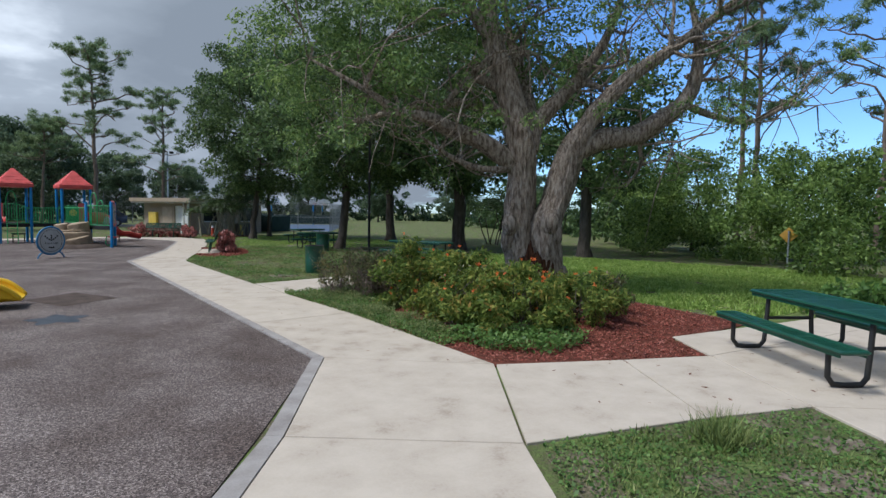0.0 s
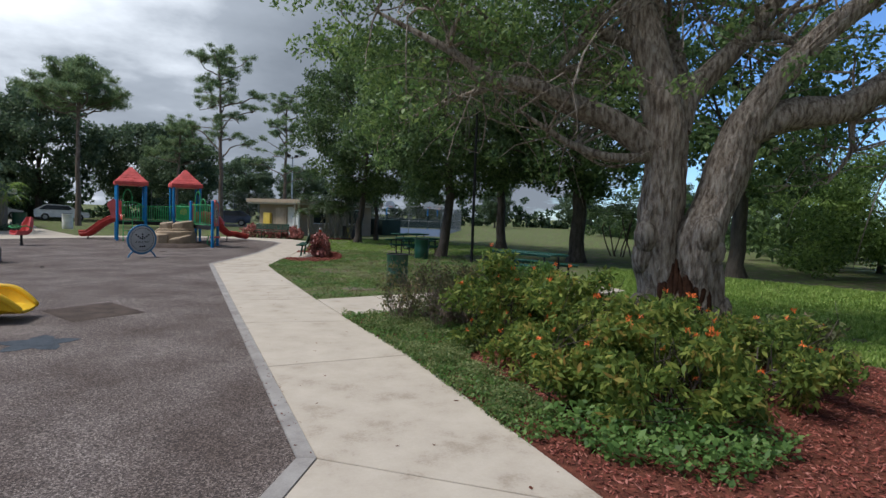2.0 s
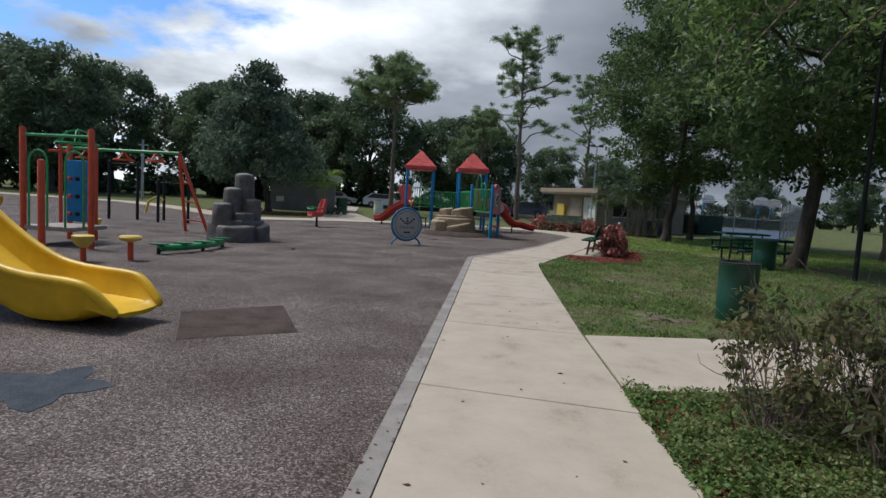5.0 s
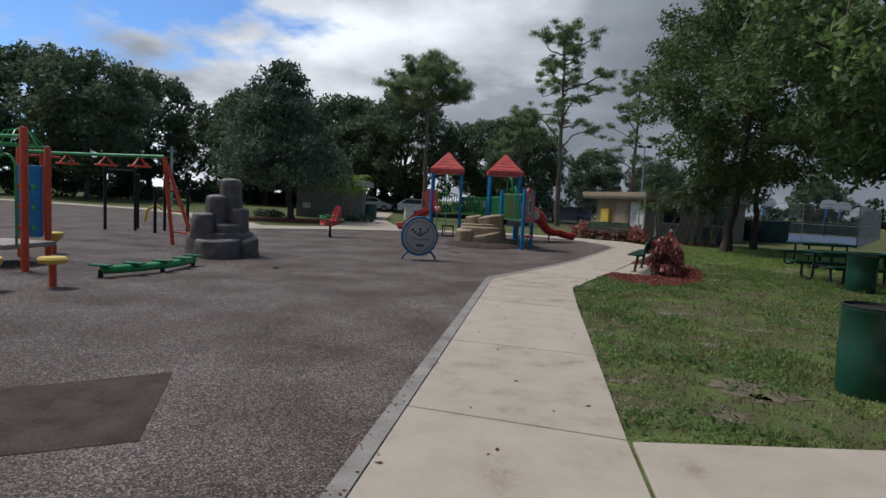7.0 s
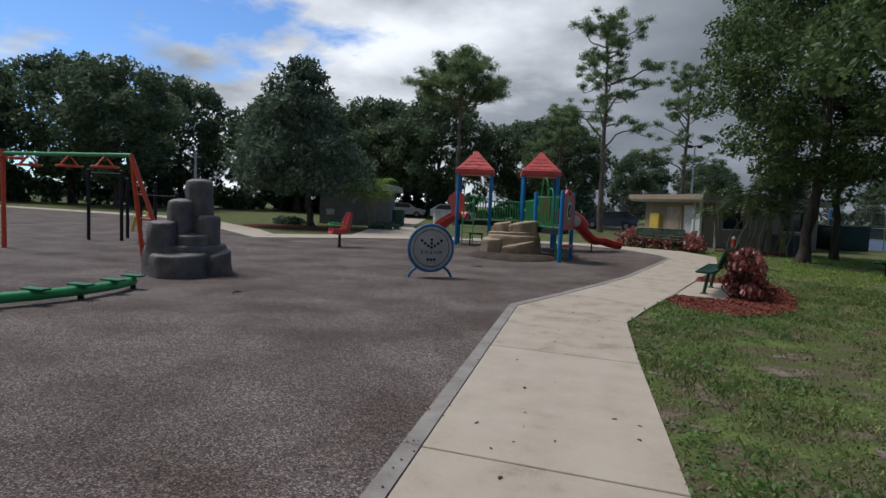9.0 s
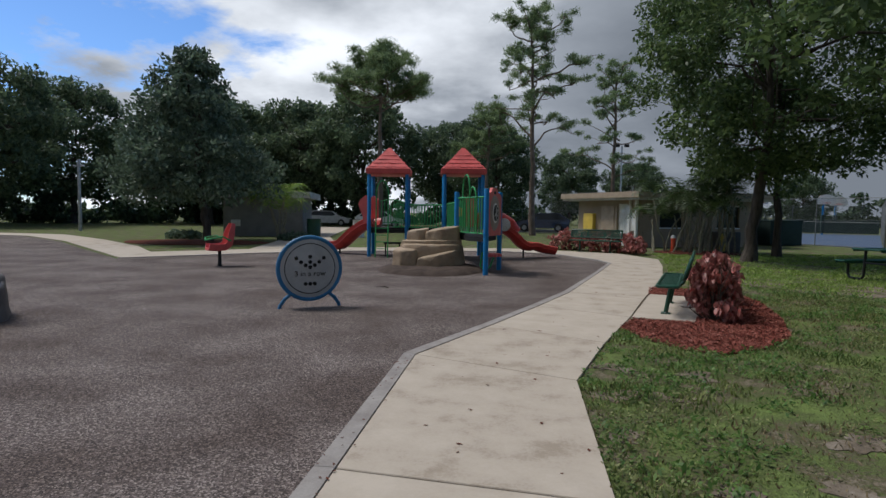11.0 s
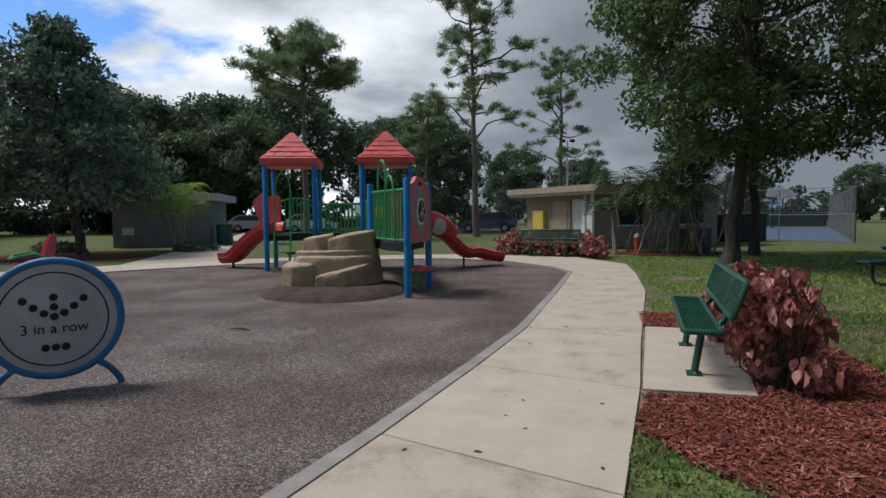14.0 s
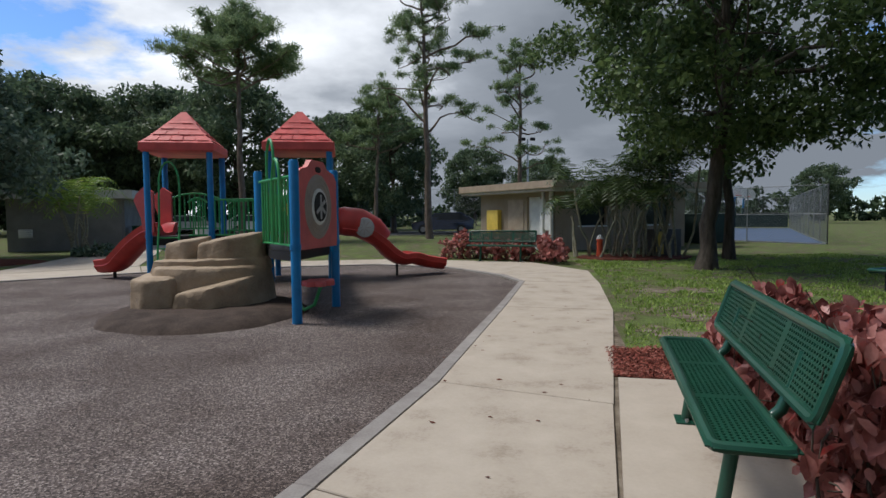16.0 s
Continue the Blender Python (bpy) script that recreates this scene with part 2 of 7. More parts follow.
BENCHG = paint("dark green plastic coating", (0.010, 0.062, 0.038), 0.36, coat=0.15)
BLACK = paint("black rubber", (0.018, 0.018, 0.018), 0.6)
GREYP = paint("grey plastic panel", (0.42, 0.42, 0.41), 0.5)
TAUPE = paint("taupe plastic", (0.34, 0.29, 0.25), 0.55)
WHITE = paint("white paint", (0.75, 0.75, 0.73), 0.5)
STEEL = material("galvanised steel", [(0.3, (0.3, 0.31, 0.32)), (0.7, (0.48, 0.49, 0.5))], 6, 4, 0.45, 0.8, fine=0.2)
GREYROCK = material("grey moulded climbing rock", [(0.3, (0.084, 0.076, 0.072)), (0.7, (0.182, 0.165, 0.155))], 4, 7, 0.6, bump=0.5, bump_scale=14, fine=0.25, bump_dist=0.03)
TANROCK = material("tan moulded climbing rock", [(0.3, (0.22, 0.16, 0.105)), (0.55, (0.35, 0.265, 0.18)), (0.75, (0.43, 0.335, 0.24))], 2.6, 7, 0.75, bump=0.6, bump_scale=12, fine=0.25, bump_dist=0.03)
STUCCO = material("painted stucco wall", [(0.3, (0.29, 0.225, 0.17)), (0.7, (0.38, 0.305, 0.235))], 1.5, 8, 0.9, bump=0.4, bump_scale=60, fine=0.2, bump_dist=0.01)
GREYWALL = material("grey painted wall", [(0.3, (0.15, 0.148, 0.14)), (0.7, (0.22, 0.218, 0.208))], 1.5, 8, 0.9, bump=0.4, bump_scale=60, fine=0.2, bump_dist=0.01)
FENCEGREY = paint("dull grey wire coating", (0.17, 0.185, 0.19), 0.6)
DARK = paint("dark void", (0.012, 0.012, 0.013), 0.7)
GLASS = paint("dark window glass", (0.02, 0.025, 0.03), 0.08)
COURT = material("blue sports court", [(0.3, (0.07, 0.10, 0.16)), (0.7, (0.09, 0.125, 0.19))], 0.5, 6, 0.95, fine=0.2, spec=0.1)
SCREEN = material("green wind screen", [(0.3, (0.012, 0.03, 0.028)), (0.7, (0.025, 0.05, 0.045))], 2, 5, 0.85)


def rubber():
    """Poured rubber surfacing: crumbs of dark, brown and pale grey-purple, worn in broad patches."""
    m = bpy.data.materials.new("poured rubber")
    m.use_nodes = True
    nt, ln = m.node_tree.nodes, m.node_tree.links
    p = nt["Principled BSDF"]
    p.inputs["Roughness"].default_value, p.inputs["Specular IOR Level"].default_value = 0.85, 0.25
    g = nt.new("ShaderNodeNewGeometry")
    vo = nt.new("ShaderNodeTexVoronoi")
    vo.inputs["Scale"].default_value = 95
    ln.new(g.outputs["Position"], vo.inputs["Vector"])
    sp = nt.new("ShaderNodeSeparateColor")
    ln.new(vo.outputs["Color"], sp.inputs[0])
    r = nt.new("ShaderNodeValToRGB")
    el = r.color_ramp.elements
    el.new(0.5), el.new(0.7)
    for e, (pos, c) in zip(el, [(0.1, (0.042, 0.034, 0.031)), (0.5, (0.108, 0.088, 0.081)), (0.75, (0.165, 0.137, 0.126)), (1.0, (0.33, 0.295, 0.27))]):
        e.position, e.color = pos, (*c, 1)
    ln.new(sp.outputs[0], r.inputs[0])
    big = nt.new("ShaderNodeTexNoise")
    big.inputs["Scale"].default_value, big.inputs["Detail"].default_value = 0.8, 9
    ln.new(g.outputs["Position"], big.inputs["Vector"])
    r2 = nt.new("ShaderNodeValToRGB")
    for e, (pos, c) in zip(r2.color_ramp.elements, [(0.36, (0.62, 0.555, 0.53)), (0.64, (1.13, 1.11, 1.12))]):
        e.position, e.color = pos, (*c, 1)
    ln.new(big.outputs["Fac"], r2.inputs[0])
    mx = nt.new("ShaderNodeMixRGB")
    mx.blend_type = "MULTIPLY"
    mx.inputs[0].default_value = 1
    ln.new(r.outputs[0], mx.inputs[1])
    ln.new(r2.outputs[0], mx.inputs[2])
    ln.new(mx.outputs[0], p.inputs["Base Color"])
    b = nt.new("ShaderNodeBump")
    b.inputs["Strength"].default_value, b.inputs["Distance"].default_value = 0.7, 0.006
    ln.new(vo.outputs["Distance"], b.inputs["Height"])
    ln.new(b.outputs[0], p.inputs["Normal"])
    return m


RUBBER = rubber()
RUBBER_DARK = material("dark rubber patch", [(0.3, (0.036, 0.026, 0.021)), (0.7, (0.092, 0.068, 0.056))], 3, 8, 0.9, bump=0.6, bump_scale=110, fine=0.6, bump_dist=0.006, spec=0.2)
RUBBER_BLUE = material("blue-grey rubber inlay", [(0.3, (0.035, 0.043, 0.055)), (0.7, (0.075, 0.088, 0.105))], 4, 8, 0.9, bump=0.6, bump_scale=110, fine=0.8, bump_dist=0.006, spec=0.2)


# ---- mesh helpers ----
class Geo:
    """Vertices and faces gathered from simple shaped pieces."""

    def __init__(self):
        self.v, self.f = [], []

    def put(self, vs, fs, m=None):
        k = len(self.v)
        self.v += [tuple(m @ Vector(p)) if m else tuple(p) for p in vs]
        self.f += [tuple(i + k for i in q) for q in fs]
        return self

    def box(self, c, s, m=None, r=0.0):
        """A box about c of size s, its edges chamfered by r."""
        bm = bmesh.new()
        bmesh.ops.create_cube(bm, size=1.0, matrix=Matrix.Translation(c) @ Matrix.Diagonal((*s, 1)))
        if r:
            bmesh.ops.bevel(bm, geom=bm.edges[:], offset=r, segments=2, profile=0.6, affect="EDGES")
        bm.verts.index_update()
        self.put([v.co for v in bm.verts], [[v.index for v in f.verts] for f in bm.faces], m)
        bm.free()
        return self

    def tube(self, path, rad, n=8, m=None, closed=False, cap=True):
        pts = [Vector(p) for p in path]
        rads = list(rad) if isinstance(rad, (list, tuple)) else [rad] * len(pts)
        vs, fs, side = [], [], None
        for i, p in enumerate(pts):
            a = pts[i - 1] if i else (pts[-1] if closed else p)
            b = pts[i + 1] if i + 1 < len(pts) else (pts[0] if closed else p)
            d = (b - a).normalized() if (b - a).length > 1e-9 else Vector((0, 0, 1))
            if side is None:
                side = d.cross(Vector((0, 0, 1)))
                if side.length < 0.05:
                    side = d.cross(Vector((0, 1, 0)))
            side = (side - d * side.dot(d))
            side = side.normalized() if side.length > 1e-6 else d.orthogonal().normalized()
            w = d.cross(side)
            vs += [p + (side * math.cos(t) + w * math.sin(t)) * rads[i] for t in (2 * math.pi * j / n for j in range(n))]
        last = len(pts) if closed else len(pts) - 1
        for i in range(last):
            o, q = i * n, ((i + 1) % len(pts)) * n
            fs += [(o + j, o + (j + 1) % n, q + (j + 1) % n, q + j) for j in range(n)]
        if cap and not closed:
            fs += [tuple(range(n))[::-1], tuple(range((len(pts) - 1) * n, len(pts) * n))]
        return self.put(vs, fs, m)

    def lathe(self, prof, n=20, m=None):
        vs = [(r * math.cos(a), r * math.sin(a), z) for r, z in prof for a in (2 * math.pi * j / n for j in range(n))]
        fs = [(i * n + j, i * n + (j + 1) % n, (i + 1) * n + (j + 1) % n, (i + 1) * n + j) for i in range(len(prof) - 1) for j in range(n)]
        fs += [tuple(range(n))[::-1], tuple(range((len(prof) - 1) * n, len(prof) * n))]
        return self.put(vs, fs, m)

    def prism(self, pts, z0, z1, m=None, inset=0.0):
        """An upright prism on a polygon, its top edge drawn in by inset."""
        n = len(pts)
        cx, cy = sum(p[0] for p in pts) / n, sum(p[1] for p in pts) / n
        vs = [(x, y, z0) for x, y in pts]
        fs = [tuple(range(n))[::-1]]
        levels = [(z1, 0.0)] if not inset else [(z1 - inset, 0.0), (z1, inset)]
        for k, (z, d) in enumerate(levels):
            for x, y in pts:
                L = max(1e-6, math.hypot(x - cx, y - cy))
                vs.append((x - (x - cx) / L * d, y - (y - cy) / L * d, z))
            o = k * n
            fs += [(o + i, o + (i + 1) % n, o + n + (i + 1) % n, o + n + i) for i in range(n)]
        fs.append(tuple(range(len(levels) * n, (len(levels) + 1) * n)))
        return self.put(vs, fs, m)

    def sweep(self, prof, frames, m=None, cap=True):
        """A closed profile (across, up) carried along frames of (origin, across, up)."""
        n, vs, fs = len(prof), [], []
        for o, a, u in frames:
            o, a, u = Vector(o), Vector(a), Vector(u)
            vs += [o + a * p + u * q for p, q in prof]
        for i in range(len(frames) - 1):
            fs += [(i * n + j, i * n + (j + 1) % n, (i + 1) * n + (j + 1) % n, (i + 1) * n + j) for j in range(n)]
        if cap:
            fs += [tuple(range(n))[::-1], tuple(range((len(frames) - 1) * n, len(frames) * n))]
        return self.put(vs, fs, m)


def mesh_of(name, geo, mat, smooth=True):
    me = bpy.data.meshes.new(name)
    me.from_pydata(geo.v, [], geo.f)
    me.materials.append(mat)
    if smooth:
        me.polygons.foreach_set("use_smooth", [True] * len(me.polygons))
        me.set_sharp_from_angle(angle=radians(38))
    me.update()
    return me


def part(name, geo, mat, parent=None, label="", smooth=True):
    ob = new(name, mesh_of(name, geo, mat, smooth))
    ob.parent = parent
    return tagged(ob, label)


def thing(name, label, category, m=None, group="", kind=""):
    ob = new(name)
    ob.empty_display_size = 0.2
    if m is not None:
        ob.matrix_world = m
    return tagged(ob, label, category, group, kind)


def quads(name, mat, centre, along, across, parent=None, label="", fold=0.0):
    """Many small pointed leaves in one mesh: arrays of centres, half-lengths along and half-widths across."""
    k = len(centre)
    vs = np.empty((k, 4, 3), np.float32)
    lift = np.cross(along, across)
    lift = lift / np.maximum(1e-9, np.linalg.norm(lift, axis=1, keepdims=True)) * np.linalg.norm(across, axis=1, keepdims=True) * fold
    vs[:, 0], vs[:, 1], vs[:, 2], vs[:, 3] = centre - along, centre + across - along * 0.15 + lift, centre + along, centre - across - along * 0.15 + lift
    me = bpy.data.meshes.new(name)
    me.vertices.add(k * 4), me.loops.add(k * 4), me.polygons.add(k)
    me.vertices.foreach_set("co", vs.reshape(-1))
    me.loops.foreach_set("vertex_index", np.arange(k * 4, dtype=np.int32))
    me.polygons.foreach_set("loop_start", np.arange(0, k * 4, 4, dtype=np.int32))
    me.polygons.foreach_set("loop_total", np.full(k, 4, np.int32))
    me.materials.append(mat)
    me.update(calc_edges=True)
    me.validate()
    ob = new(name, me)
    ob.parent = parent
    return tagged(ob, label)


def unit(rng, k):
    d = rng.normal(size=(k, 3))
    return d / np.linalg.norm(d, axis=1, keepdims=True)


def leaf_cloud(rng, blobs, per_m2, size, aspect=0.45, droop=0.25, shell=0.55):
    """Leaves spread through ball-shaped clumps, denser near each clump's skin."""
    cs, al, ac = [], [], []
    for x, y, z, r, fl in blobs:
        k = max(6, int(per_m2 * r * r * 6))
        d = unit(rng, k)
        rad = r * (shell + (1.12 - shell) * rng.random((k, 1)))
        c = np.array((x, y, z)) + d * rad * np.array((1, 1, fl))
        a = unit(rng, k) + d * 0.5
        a[:, 2] -= droop
        a /= np.linalg.norm(a, axis=1, keepdims=True)
        b = np.cross(a, unit(rng, k))
        b /= np.maximum(1e-6, np.linalg.norm(b, axis=1, keepdims=True))
        s = size * (0.6 + 0.8 * rng.random((k, 1)))
        cs.append(c), al.append(a * s), ac.append(b * s * aspect)
    return np.concatenate(cs), np.concatenate(al), np.concatenate(ac)


def limb(rng, a, b, r0, r1, sag=0.12, steps=6):
    a, b = Vector(a), Vector(b)
    L = (b - a).length
    o = Vector(rng.normal(size=3)) * L * sag * 0.5
    pts = [a.lerp(b, t) + o * math.sin(math.pi * t) + Vector(rng.normal(size=3)) * L * min(0.018, 0.25 * sag) * (0 < t < 1) for t in (i / steps for i in range(steps + 1))]
    return pts, [r0 + (r1 - r0) * (i / steps) ** 0.8 for i in range(steps + 1)]


def broad_leaves(name, mat, centre, along, across, parent=None, label="", fold=0.35):
    """Ovate leaves of eight faces each, keeled along the midrib and curling down at the tip."""
    k = len(centre)
    nrm = np.cross(along, across)
    nrm = nrm / np.maximum(1e-9, np.linalg.norm(nrm, axis=1, keepdims=True))
    nrm *= np.where(nrm[:, 2:3] < 0, -1, 1)
    w = np.linalg.norm(across, axis=1, keepdims=True)
    vs = np.empty((k, 8, 3), np.float32)
    for i, (a, c, u) in enumerate(((-1, 0, 0), (-0.45, 0.85, 1), (0.25, 0.9, 0.8), (1, 0, -1.0), (0.25, -0.9, 0.8), (-0.45, -0.85, 1), (-0.45, 0, 0.1), (0.25, 0, -0.1))):
        vs[:, i] = centre + along * a + across * c + nrm * w * fold * u
    tri = np.array([(0, 1, 6), (0, 6, 5), (1, 2, 7), (1, 7, 6), (6, 7, 4), (6, 4, 5), (2, 3, 7), (7, 3, 4)], np.int32)
    fs = (tri[None] + (np.arange(k, dtype=np.int32) * 8)[:, None, None]).reshape(-1)
    me = bpy.data.meshes.new(name)
    me.vertices.add(k * 8), me.loops.add(len(fs)), me.polygons.add(k * 8)
    me.vertices.foreach_set("co", vs.reshape(-1))
    me.loops.foreach_set("vertex_index", fs)
    me.polygons.foreach_set("loop_start", np.arange(0, len(fs), 3, dtype=np.int32))
    me.polygons.foreach_set("loop_total", np.full(k * 8, 3, np.int32))
    me.polygons.foreach_set("use_smooth", [True] * (k * 8))
    me.materials.append(mat)
    me.update(calc_edges=True)
    me.validate()
    ob = new(name, me)
    ob.parent = parent
    return tagged(ob, label)


# ---- ground, paths and surfacing ----
def sheet(name, pts, z, mat, label, category, thick=0.03, inset=0.0):
    ob = part(name, Geo().prism(pts, z - thick, z, inset=inset), mat, smooth=False)
    return tagged(ob, label, category, kind="structure")


RUBBER_EDGE = [(-0.13, -3.25), (-0.125, 4.0), (-0.125, 12.05), (0.6, 13.78), (1.27, 15.47), (1.93, 17.25), (2.99, 21.0), (3.78, 24.0), (3.55, 25.2), (2.4, 27.4),
               (0.6, 28.4), (-2.0, 28.0), (-5.0, 26.9), (-7.6, 25.0), (-10.7, 21.9), (-14.5, 25.3), (-19.0, 29.4), (-24.0, 33.0), (-45.0, 36.0), (-45.0, -30.0),
               (-16.0, -30.0), (-6.0, -12.5), (-2.1, -6.15), (-1.48, -5.28)]
ground = part("ground", Geo().prism([(-900, -900), (900, -900), (900, 900), (-900, 900)], -0.6, -0.012), LAWN, smooth=False)
tagged(ground, "broad flat park lawn of short green turf with bare sandy spots", "lawn", kind="structure")
sheet("rubber_surface", RUBBER_EDGE, 0.0, RUBBER, "speckled brown-grey poured rubber play surface, worn and faded", "play surface", 0.05)

# the footpath as slabs: left and right edges, joint by joint
SLABS = [((-6.1, -12.6), (-4.6, -13.6)), ((-4.4, -9.9), (-2.75, -10.9)), ((-2.85, -7.5), (-1.0, -8.6)), ((-1.31, -5.39), (0.19, -6.56)), ((0.0, -3.27), (1.56, -4.64)), ((0.0, -0.69), (1.72, -0.62)),
         ((0.0, 1.99), (1.62, 1.75)), ((0.0, 4.35), (1.56, 4.16)), ((0.0, 6.5), (1.56, 6.36)), ((0.0, 9.3), (1.55, 9.12)), ((0.0, 12.0), (1.58, 11.32)),
         ((0.72, 13.72), (2.06, 12.91)), ((1.39, 15.42), (2.68, 14.68)), ((2.05, 17.2), (3.27, 16.58)), ((3.1, 20.95), (4.55, 20.5)), ((3.92, 24.05), (5.3, 23.6))]
FAR = [((3.92, 24.05), (5.3, 23.6)), ((3.72, 25.35), (5.75, 26.0)), ((2.5, 27.6), (4.9, 28.6)), ((0.6, 28.6), (1.0, 30.4)), ((-2.05, 28.2), (-2.4, 30.0)), ((-5.1, 27.1), (-6.0, 28.9)),
       ((-7.75, 25.2), (-9.0, 26.8)), ((-10.7, 22.1), (-11.4, 24.6)), ((-14.4, 25.5), (-13.6, 27.1)), ((-18.9, 29.6), (-18.2, 31.2)), ((-24.0, 33.2), (-23.6, 35.2)), ((-44.0, 36.2), (-44.0, 38.2))]
footpath = thing("footpath", "pale cream concrete footpath cast in jointed slabs", "footpath", kind="structure")


def slab(a, b, c, d, parent, z=0.012, gap=0.007):
    """One cast slab with a tooled edge, between left and right corners of two joints."""
    q = [Vector((*p, 0)) for p in (a, b, c, d)]
    mid = sum(q, Vector()) / 4
    pts = [(p + (mid - p).normalized() * gap * 1.4).to_2d() for p in q]
    return part("slab", Geo().prism([tuple(p) for p in pts], -0.09, z, inset=0.006), CONCRETE, parent, smooth=False)


for row in (SLABS, FAR):
    for (l0, r0), (l1, r1) in zip(row, row[1:]):
        slab(l0, r0, r1, l1, footpath)
# side path, junction to the picnic pad, bench pad and the walk to the car park
slab((1.622, 2.25), (5.0, 2.95), (5.0, 4.85), (1.578, 4.15), footpath)
slab((5.0, 2.95), (9.5, 4.1), (9.5, 6.0), (5.0, 4.85), footpath)
slab((0.2, -6.57), (1.95, -7.06), (3.05, -5.35), (1.57, -4.65), footpath)
slab((1.95, -7.06), (3.1, -7.47), (4.2, -5.84), (3.06, -5.35), footpath)
slab((3.1, -7.47), (5.9, -9.8), (8.4, -6.3), (4.2, -5.84), footpath)
slab((4.2, -5.84), (8.4, -6.3), (8.6, -5.4), (4.82, -4.9), footpath)
slab((3.1, -7.47), (1.9, -9.4), (4.6, -11.4), (5.9, -9.8), footpath)
slab((2.69, 14.68), (3.52, 14.5), (4.45, 17.0), (3.52, 17.25), footpath)
slab((-8.95, 26.9), (-6.1, 29.0), (-9.6, 38.5), (-11.6, 38.0), footpath)
slab((-11.6, 38.0), (-9.6, 38.5), (-14.0, 58.0), (-17.0, 58.0), footpath)
bed = part("path_joint_sand", Geo().prism([(-5.9, -12.4), (-4.7, -13.4), (0.1, -6.5), (1.45, -4.6), (1.6, -0.6), (1.5, 2.0), (1.45, 11.25), (1.95, 12.9), (2.8, 14.75), (3.7, 17.15), (5.15, 23.5), (4.0, 24.0), (0.03, 12.0), (0.03, -3.2)], -0.06, -0.006), SOIL, smooth=False)
tagged(bed, "dark soil bedding showing in the path joints", "path bedding", kind="structure")

# kerb: a strip of separate castings between rubber and path
kerb = thing("kerb", "weathered grey concrete edging kerb beside the play surface", "kerb", kind="structure")
inner = [p[0] for p in SLABS] + [p[0] for p in FAR[1:]]
outer = [(-6.35, -12.5), (-4.62, -9.8), (-3.03, -7.4), (-1.43, -5.31), (-0.13, -3.22), (-0.125, -0.69), (-0.125, 1.99), (-0.125, 4.35), (-0.125, 6.5), (-0.125, 9.3), (-0.125, 12.04),
         (0.61, 13.77), (1.28, 15.47), (1.94, 17.25), (3.0, 20.99), (3.81, 24.05), (3.58, 25.28), (2.42, 27.46), (0.6, 28.45), (-2.0, 28.05), (-5.03, 26.96), (-7.65, 25.06), (-10.7, 21.95)]
for i in range(len(outer) - 1):
    a, b, c, d = outer[i], inner[i], inner[i + 1], outer[i + 1]
    part("edging", Geo().prism([a, b, c, d], -0.1, 0.018, inset=0.008), KERB, kerb, smooth=False)

# planting beds
BED1 = [(1.4, -4.6), (3.0, -5.5), (4.1, -5.95), (4.72, -4.98), (7.0, -5.0), (7.4, -1.5), (6.6, 1.6), (4.9, 2.95), (1.5, 2.35), (1.5, -0.6)]
CHIPS1 = [(1.62, -4.55), (3.06, -5.36), (4.14, -5.8), (4.76, -4.9), (7.0, -5.0), (7.4, -1.5), (6.6, 1.6), (4.9, 2.85), (1.72, 2.2), (1.76, -0.6)]
BED2 = [(2.38, 13.86), (2.55, 13.3), (2.9, 12.75), (3.25, 12.6), (3.85, 13.0), (4.4, 13.65), (4.9, 15.1), (5.2, 16.6), (5.2, 17.4), (4.7, 18.2), (3.75, 18.3), (3.5, 17.3), (4.4, 16.95), (3.5, 14.45), (2.7, 14.6)]
for name, pts, label in (("mulch_bed", BED1, "planting bed of red-brown bark mulch under the big oak"), ("mulch_bed", BED2, "red bark mulch bed around the bench pad")):
    ob = part(name, Geo().prism(pts, -0.05, 0.004), MULCHBED, smooth=False)
    tagged(ob, label, "mulch bed", kind="structure")
ring = [(-13.3 + 3.3 * math.cos(a) * (1 + 0.05 * math.sin(3 * a)), 30.6 + 2.0 * math.sin(a)) for a in (6.2832 * i / 28 for i in range(28))]
tagged(part("mulch_bed", Geo().prism(ring, -0.05, 0.02, inset=0.02), MULCHBED, smooth=False), "round red-brown mulch bed under the lawn tree", "mulch bed", kind="structure")
# inlays in the rubber
tagged(part("rubber_patch", Geo().prism([(-2.95, 3.8), (-2.05, 4.55), (-1.42, 3.3), (-2.36, 2.68)], -0.01, 0.004), RUBBER_DARK, smooth=False), "dark brown square repair patch in the rubber surface", "surface patch", kind="structure")
star = []
for i in range(20):
    a, rr = 2 * math.pi * i / 20, 0.33 + 0.10 * math.cos(2 * math.pi * i / 20 * 5)
    star.append((-2.52 + rr * 1.1 * math.cos(a + 0.3), 1.26 + rr * 1.2 * math.sin(a + 0.3)))
tagged(part("star_inlay", Geo().prism(star, -0.01, 0.004), RUBBER_BLUE, smooth=False), "blue-grey star-shaped inlay in the rubber surface", "surface inlay", kind="structure")
sheet("sports_court", [(13.5, 44.5), (18.2, 35.6), (31.0, 58.0), (20.0, 64.0)], 0.0, COURT, "blue acrylic basketball court surface", "sports court", 0.05)
sheet("car_park", [(-3, 52), (12, 52), (10, 60), (-3, 62)], -0.004, material("asphalt", [(0.3, (0.04, 0.04, 0.042)), (0.7, (0.07, 0.07, 0.07))], 2, 8, 0.9, fine=0.3, bump=0.3), "grey asphalt parking strip", "car park")


